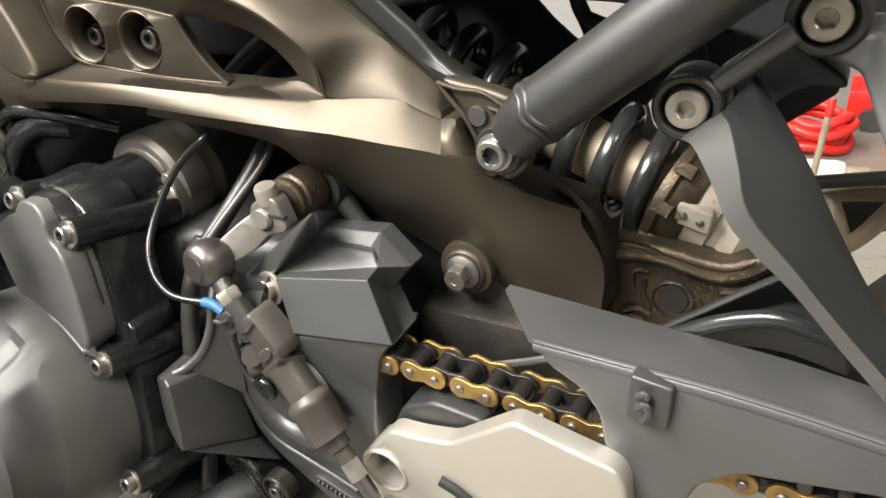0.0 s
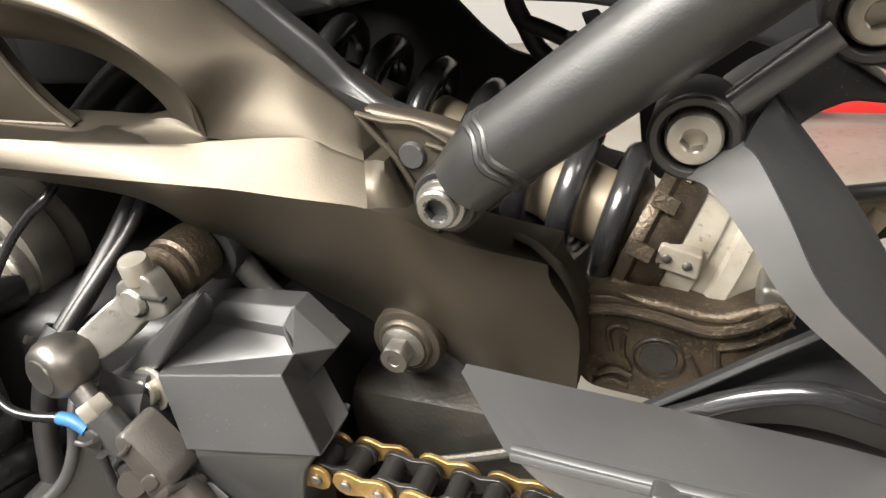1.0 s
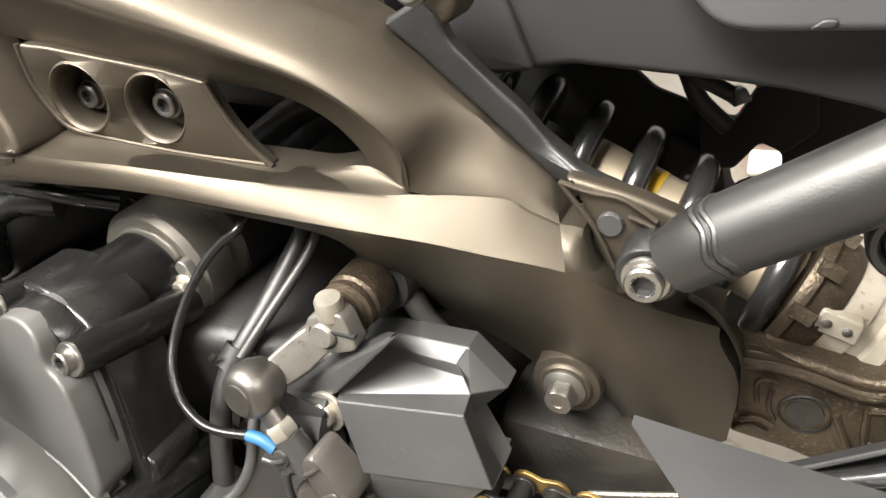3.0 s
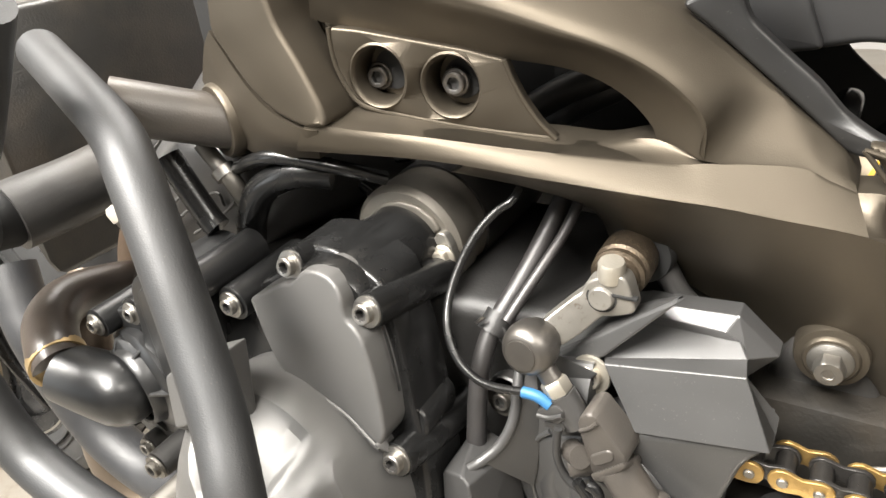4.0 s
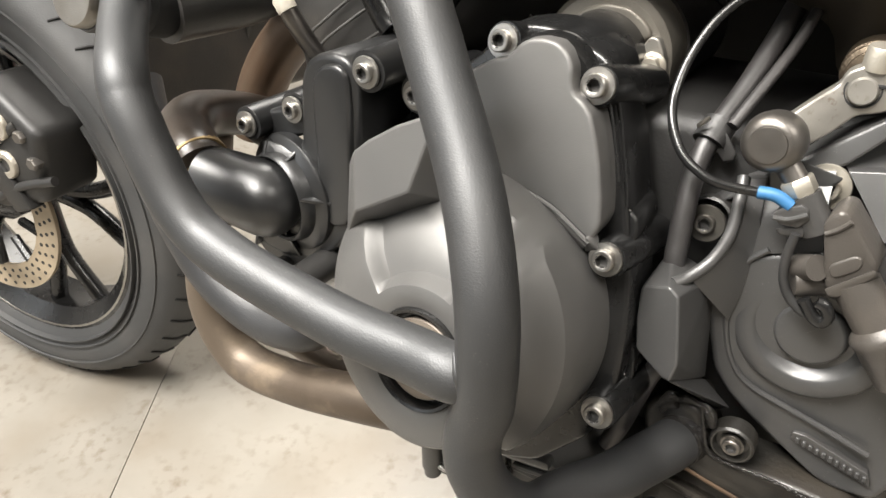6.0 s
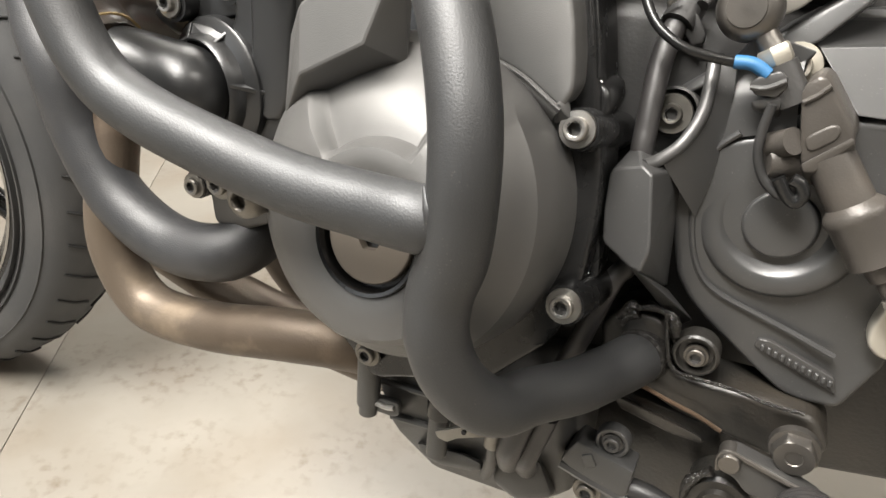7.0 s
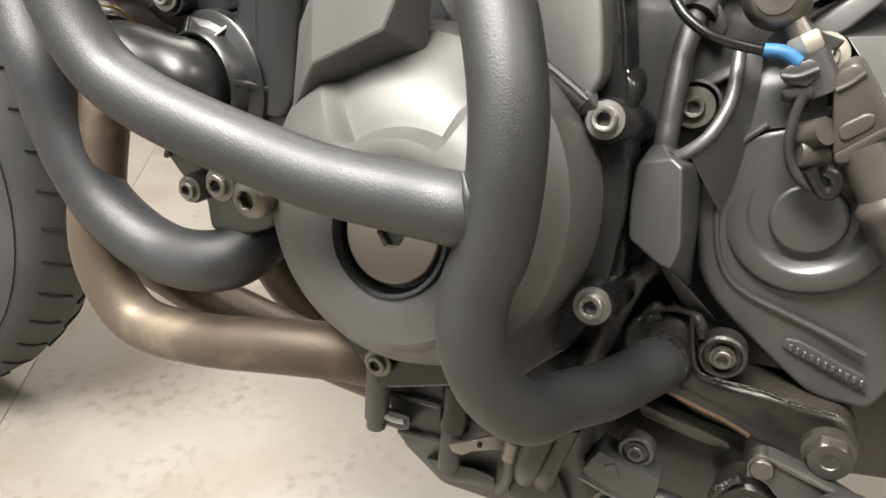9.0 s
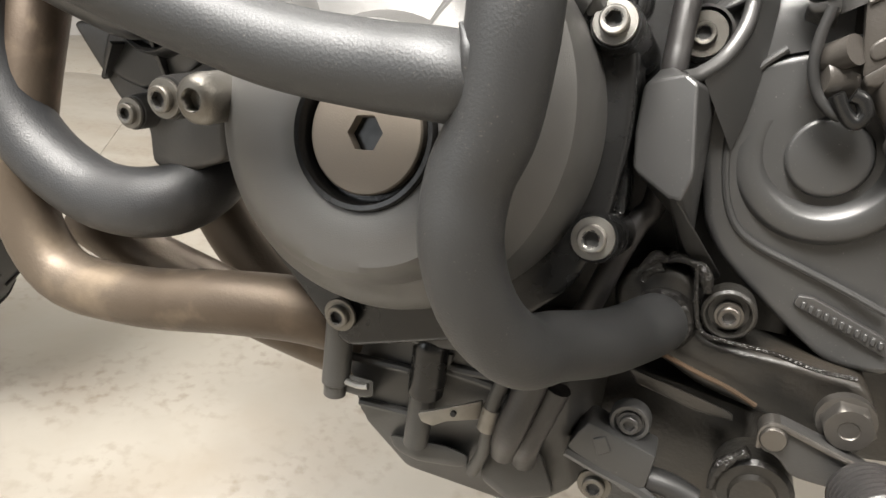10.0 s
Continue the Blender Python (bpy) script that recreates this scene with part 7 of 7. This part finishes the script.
# side panel, bag
# Panels reach far inwards, unseen, to block lamp light above the spring.
part("side_panel", plate([(-0.2301, 0.4100, 0.7298), (-0.2115, 0.4100, 0.7157), (-0.1933, 0.4100, 0.6757), (-0.1753, 0.4100, 0.6794), (-0.1238, 0.4100, 0.6767),
    (-0.0897, 0.4100, 0.6740), (-0.0616, 0.4100, 0.6689), (-0.0173, 0.4100, 0.6542), (0.0324, 0.4100, 0.6637), (0.0166, 0.4100, 0.7239),
    (-0.1458, 0.4100, 0.7303)], 0.26, 0.004, 0.004), panel_grey, bike, "plain dark grey tail side panel")
part("panel_edge", plate([(-0.2344, 0.4050, 0.7306), (-0.2386, 0.4050, 0.7025), (-0.2398, 0.4050, 0.6871), (-0.2275, 0.4050, 0.6733), (-0.2111, 0.4050, 0.6744),
    (-0.1898, 0.4050, 0.6772), (-0.2066, 0.4050, 0.7165), (-0.2090, 0.4050, 0.7297)], 0.2, 0.003, 0.004), panel_grey, bike)
# Solid black block in place of the shaded hollow under the seat.
part("seat_shade_block", hull([(-0.30, 0.50, 0.685), (0.12, 0.5, 0.675), (-0.30, 0.50, 0.8), (0.12, 0.5, 0.8), (-0.30, 0.62, 0.675), (0.0, 0.62, 0.665), (-0.30, 0.62, 0.8), (0.12, 0.62, 0.8)], 0.006), dark_void, bike, "solid black block standing in for the shade under the seat")
bag = part("side_cover", plate([(-0.1371, 0.3880, 0.7231), (-0.1221, 0.3880, 0.7061), (-0.1151, 0.3880, 0.7021), (-0.1061, 0.3880, 0.7008), (-0.0574, 0.3880, 0.7029),
    (-0.0058, 0.3880, 0.7077), (0.0149, 0.3880, 0.7092), (0.0068, 0.3880, 0.7404), (-0.1426, 0.3880, 0.7504)], 0.03, 0.004, 0.006), bag_grey, bike, "pale grey glossy side cover with a strap")
part("strap", plate([(-0.0426, 0.3860, 0.7070), (-0.0406, 0.3860, 0.7183), (-0.0353, 0.3860, 0.7182), (-0.0377, 0.3860, 0.7067)], 0.004, 0.001, 0.002), worn_zinc, bag)
part("cover_tab", plate([(-0.0893, 0.3860, 0.7034), (-0.0853, 0.3860, 0.7070), (-0.0805, 0.3860, 0.7070), (-0.0812, 0.3860, 0.7038)], 0.004, 0.001, 0.002), panel_grey, bag)
# Thin black sheet paints the shade behind the shock; edge fitted to the view.
part("shock_backing", plate([(-0.4163, 0.5450, 0.6900), (-0.2300, 0.5450, 0.6850)] + [(-0.1970, 0.5450, 0.6595), (-0.1776, 0.5450, 0.6388), (-0.1610, 0.5450, 0.6245), (-0.1373, 0.5450, 0.6165), (-0.1240, 0.5450, 0.6123)] + [(-0.1157, 0.5450, 0.5859), (-0.1147, 0.5450, 0.5118), (-0.1953, 0.5450, 0.4413), (-0.4666, 0.5450, 0.3856)], 0.006, 0.002, 0.004), dark_void, bike, "thin black sheet darkening the space behind the shock")
# Black sheet that darkens the tail's inside, cut to fit the camera's view.
part("tail_backing", plate([(-0.1100, 0.5450, 0.6030), (-0.1020, 0.5450, 0.6180), (-0.0807, 0.5450, 0.6300), (-0.0018, 0.5450, 0.6394), (0.0053, 0.5450, 0.5954), (-0.0368, 0.5450, 0.5611), (-0.0715, 0.5450, 0.5443), (-0.0820, 0.5450, 0.5560), (-0.0850, 0.5450, 0.5900)], 0.02, 0.003, 0.004), dark_void, bike, "black sheet darkening the space under the tail")
# Added black sheet, outlined from the camera's view, to close a bright gap.
part("tail_gap_cover", plate([(-0.1339, 0.5380, 0.6137), (-0.1132, 0.5380, 0.6107), (-0.1032, 0.5380, 0.6337), (-0.0741, 0.5380, 0.6357), (-0.0691, 0.5380, 0.6096), (-0.0841, 0.5380, 0.5935), (-0.0978, 0.5380, 0.5990), (-0.1098, 0.5380, 0.5808), (-0.1282, 0.5380, 0.5784)], 0.01, 0.002, 0.003), dark_void, bike, "added black sheet covering a gap under the tail")
# Made-up black sheet: keeps the gap beside the shock dark.
part("shock_gap_cover", plate([(-0.150, 0.540, 0.600), (-0.118, 0.540, 0.585), (-0.110, 0.540, 0.556), (-0.078, 0.540, 0.548), (-0.070, 0.540, 0.478), (-0.095, 0.540, 0.430), (-0.170, 0.540, 0.380)], 0.03, 0.004, 0.006), dark_void, bike, "added black sheet for the dark gap behind the shock")
part("tail_wire", tube([(-0.1444, 0.5000, 0.6720), (-0.1417, 0.5000, 0.6583), (-0.1369, 0.5000, 0.6484), (-0.1320, 0.5000, 0.6382), (-0.1242, 0.5000, 0.6300), (-0.1141, 0.5000, 0.6219)], 0.0050, 12), rubber, bike)
part("tail_wire", tube([(-0.1354, 0.4950, 0.6508), (-0.1239, 0.4950, 0.6463), (-0.1112, 0.4950, 0.6404)], 0.0042, 10), rubber, bike)
part("wire_plug", hull([(-0.1138, 0.4880, 0.6463), (-0.1082, 0.4880, 0.6483), (-0.1042, 0.4880, 0.6420), (-0.1126, 0.4880, 0.6375)] + [(-0.1177, 0.5050, 0.6424), (-0.1118, 0.5050, 0.6445), (-0.1076, 0.5050, 0.6379), (-0.1164, 0.5050, 0.6332)], 0.001), black_plastic, bike, "small black wire plug")
part("wire_plug", hull([(-0.1059, 0.4880, 0.6561), (-0.0979, 0.4880, 0.6576), (-0.0947, 0.4880, 0.6536), (-0.1027, 0.4880, 0.6481)] + [(-0.1094, 0.5050, 0.6528), (-0.1010, 0.5050, 0.6543), (-0.0976, 0.5050, 0.6501), (-0.1061, 0.5050, 0.6444)], 0.001), black_plastic, bike, "small black wire plug")
part("inner_fender", hull([(-0.02, 0.43, 0.40), (0.3, 0.43, 0.44), (0.05, 0.43, 0.5), (0.3, 0.43, 0.5), (-0.02, 0.52, 0.40), (0.3, 0.52, 0.44), (0.05, 0.52, 0.5), (0.3, 0.52, 0.5)], 0.006), engine_black, bike, "black inner mudguard")

far = part("far_panel", plate([(-0.0453, 0.5600, 0.5121), (-0.0031, 0.5600, 0.5195), (0.0190, 0.5600, 0.5274), (0.0825, 0.5600, 0.5386), (0.0852, 0.5600, 0.5261), (0.0204, 0.5600, 0.5182), (-0.0020, 0.5600, 0.5112), (-0.0443, 0.5600, 0.5024)], 0.012, 0.003, 0.003), pale_collar, bike, "pale dusty panel on the far side of the tail")
part("panel_pipe", tube([(-0.0489, 0.5550, 0.5200), (0.0022, 0.5550, 0.5327), (0.0360, 0.5550, 0.5396), (0.0803, 0.5550, 0.5478)], 0.0048, 12, 4), engine_black, far)
part("bracket_arm", tube([(0.0158, 0.5600, 0.4773), (0.0267, 0.5600, 0.4882), (0.0374, 0.5600, 0.5029), (0.0504, 0.5600, 0.5260)], [0.004, 0.0055, 0.006, 0.006], 12, 4), pale_collar, far)
# Black sheet painting in the shade below the pale panel.
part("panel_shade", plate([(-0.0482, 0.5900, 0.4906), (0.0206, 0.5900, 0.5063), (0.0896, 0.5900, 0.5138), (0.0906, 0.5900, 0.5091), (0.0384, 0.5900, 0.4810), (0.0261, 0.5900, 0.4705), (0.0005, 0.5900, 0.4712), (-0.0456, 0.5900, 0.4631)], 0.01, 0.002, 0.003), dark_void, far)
boot_a, boot_b = V((-0.0012, 0.5600, 0.4922)), V((0.0203, 0.5600, 0.5018))
BL = (boot_b - boot_a).length
part("boot", lathe([(0.0, 0.0)] + [(0.0270 - 0.001 * k + (0.0022 if k % 2 else 0.0), BL * (0.02 + 0.16 * k)) for k in range(7)] + [(0.0, BL * 1.02)], boot_a, boot_b - boot_a, 28), pale_collar, far, "ribbed beige rubber boot")

# ---- floor slabs and what stands behind the motorcycle ----
TURN = Matrix.Rotation(math.atan2(0.225, -0.17), 4, "Z")
PER, LONG = 1.2, 5.0
base = Vector((-0.93, 0.257, 0))
tile_mesh = None
for i in range(-4, 5):
    for j in range(-4, 5):
        c = base + (TURN @ Vector((i * LONG, (j + 0.5) * PER, 0)))
        if not (-6 < c.x < 6 and -6 < c.y < 6):
            continue
        if tile_mesh is None:
            ob = part("tile", box((-LONG / 2 + 0.0004, -PER / 2 + 0.0004, -0.02), (LONG / 2 - 0.0004, PER / 2 - 0.0004, 0), 0.001, 2), floor_tile, floor)
            tile_mesh = ob.data
        else:
            ob = new("tile", tile_mesh)
            ob.parent = floor
        ob.matrix_local = Matrix.Translation(c) @ TURN

hose = new("air_hose")
tagged(hose, "coiled red air hose lying on the garage floor", "hose")
for j, r in enumerate((0.085, 0.072, 0.09, 0.076)):
    ring = [Vector((-0.065 + r * math.cos(a), 2.03 + r * math.sin(a) * 0.9, 0.02 + 0.022 * j + 0.008 * math.sin(3 * a + j))) for a in [2 * math.pi * q / 16 for q in range(16)]]
    part("coil", tube(ring + [ring[0]], 0.013, 10, 3), red_plastic, hose)
jack = new("trolley_jack")
tagged(jack, "red steel trolley jack on the garage floor", "jack")
for y in (2.2, 2.36):
    part("side_rail", hull([(0.0, y, 0.03), (0.5, y, 0.03), (0.0, y, 0.1), (0.2, y, 0.12), (0.5, y, 0.07), (0.0, y + 0.012, 0.03), (0.5, y + 0.012, 0.03), (0.0, y + 0.012, 0.1), (0.2, y + 0.012, 0.12), (0.5, y + 0.012, 0.07)], 0.003), red_plastic, jack)
part("deck", box((0.03, 2.21, 0.05), (0.2, 2.36, 0.075), 0.004), red_plastic, jack)
part("saddle", lathe([(0.05, 0.0), (0.05, 0.02), (0.035, 0.025), (0, 0.025)], (0.42, 2.28, 0.08), (0, 0, 1), 24), engine_black, jack)
for x in (0.06, 0.44):
    for y in (2.17, 2.375):
        part("wheel", lathe([(0.03, 0.0), (0.03, 0.025)], (x, y, 0.03), (0, 1, 0), 20), engine_black, jack)
bottle = new("bottle")
tagged(bottle, "white plastic bottle lying on the floor", "bottle")
part("flask", lathe([(0, -0.075), (0.026, -0.074), (0.031, -0.068), (0.031, 0.05), (0.027, 0.064), (0.018, 0.07), (0, 0.07)], (-0.045, 1.78, 0.031), (1, 0.1, 0), 28), white_plastic, bottle)
part("cap", lathe([(0.0195, 0.068), (0.0195, 0.112), (0.018, 0.115), (0, 0.115)], (-0.045, 1.78, 0.031), (1, 0.1, 0), 20), pale_collar, bottle)
# Depth is assumed; the rod is placed to fit the camera's view.
rod = new("handle_rod")
tagged(rod, "pale metal rod with a red end, upright beside the bottle", "rod")
part("shaft", lathe([(0, 0.0), (0.0075, 0.001), (0.0075, 0.19), (0, 0.19)], (-0.0435, 1.705, 0.002), (0.0175, 0.03, 0.22), 16), pale_collar, rod)
part("grip", lathe([(0.0085, 0.185), (0.0085, 0.222), (0.007, 0.225), (0, 0.225)], (-0.0435, 1.705, 0.002), (0.0175, 0.03, 0.22), 16), red_plastic, rod)
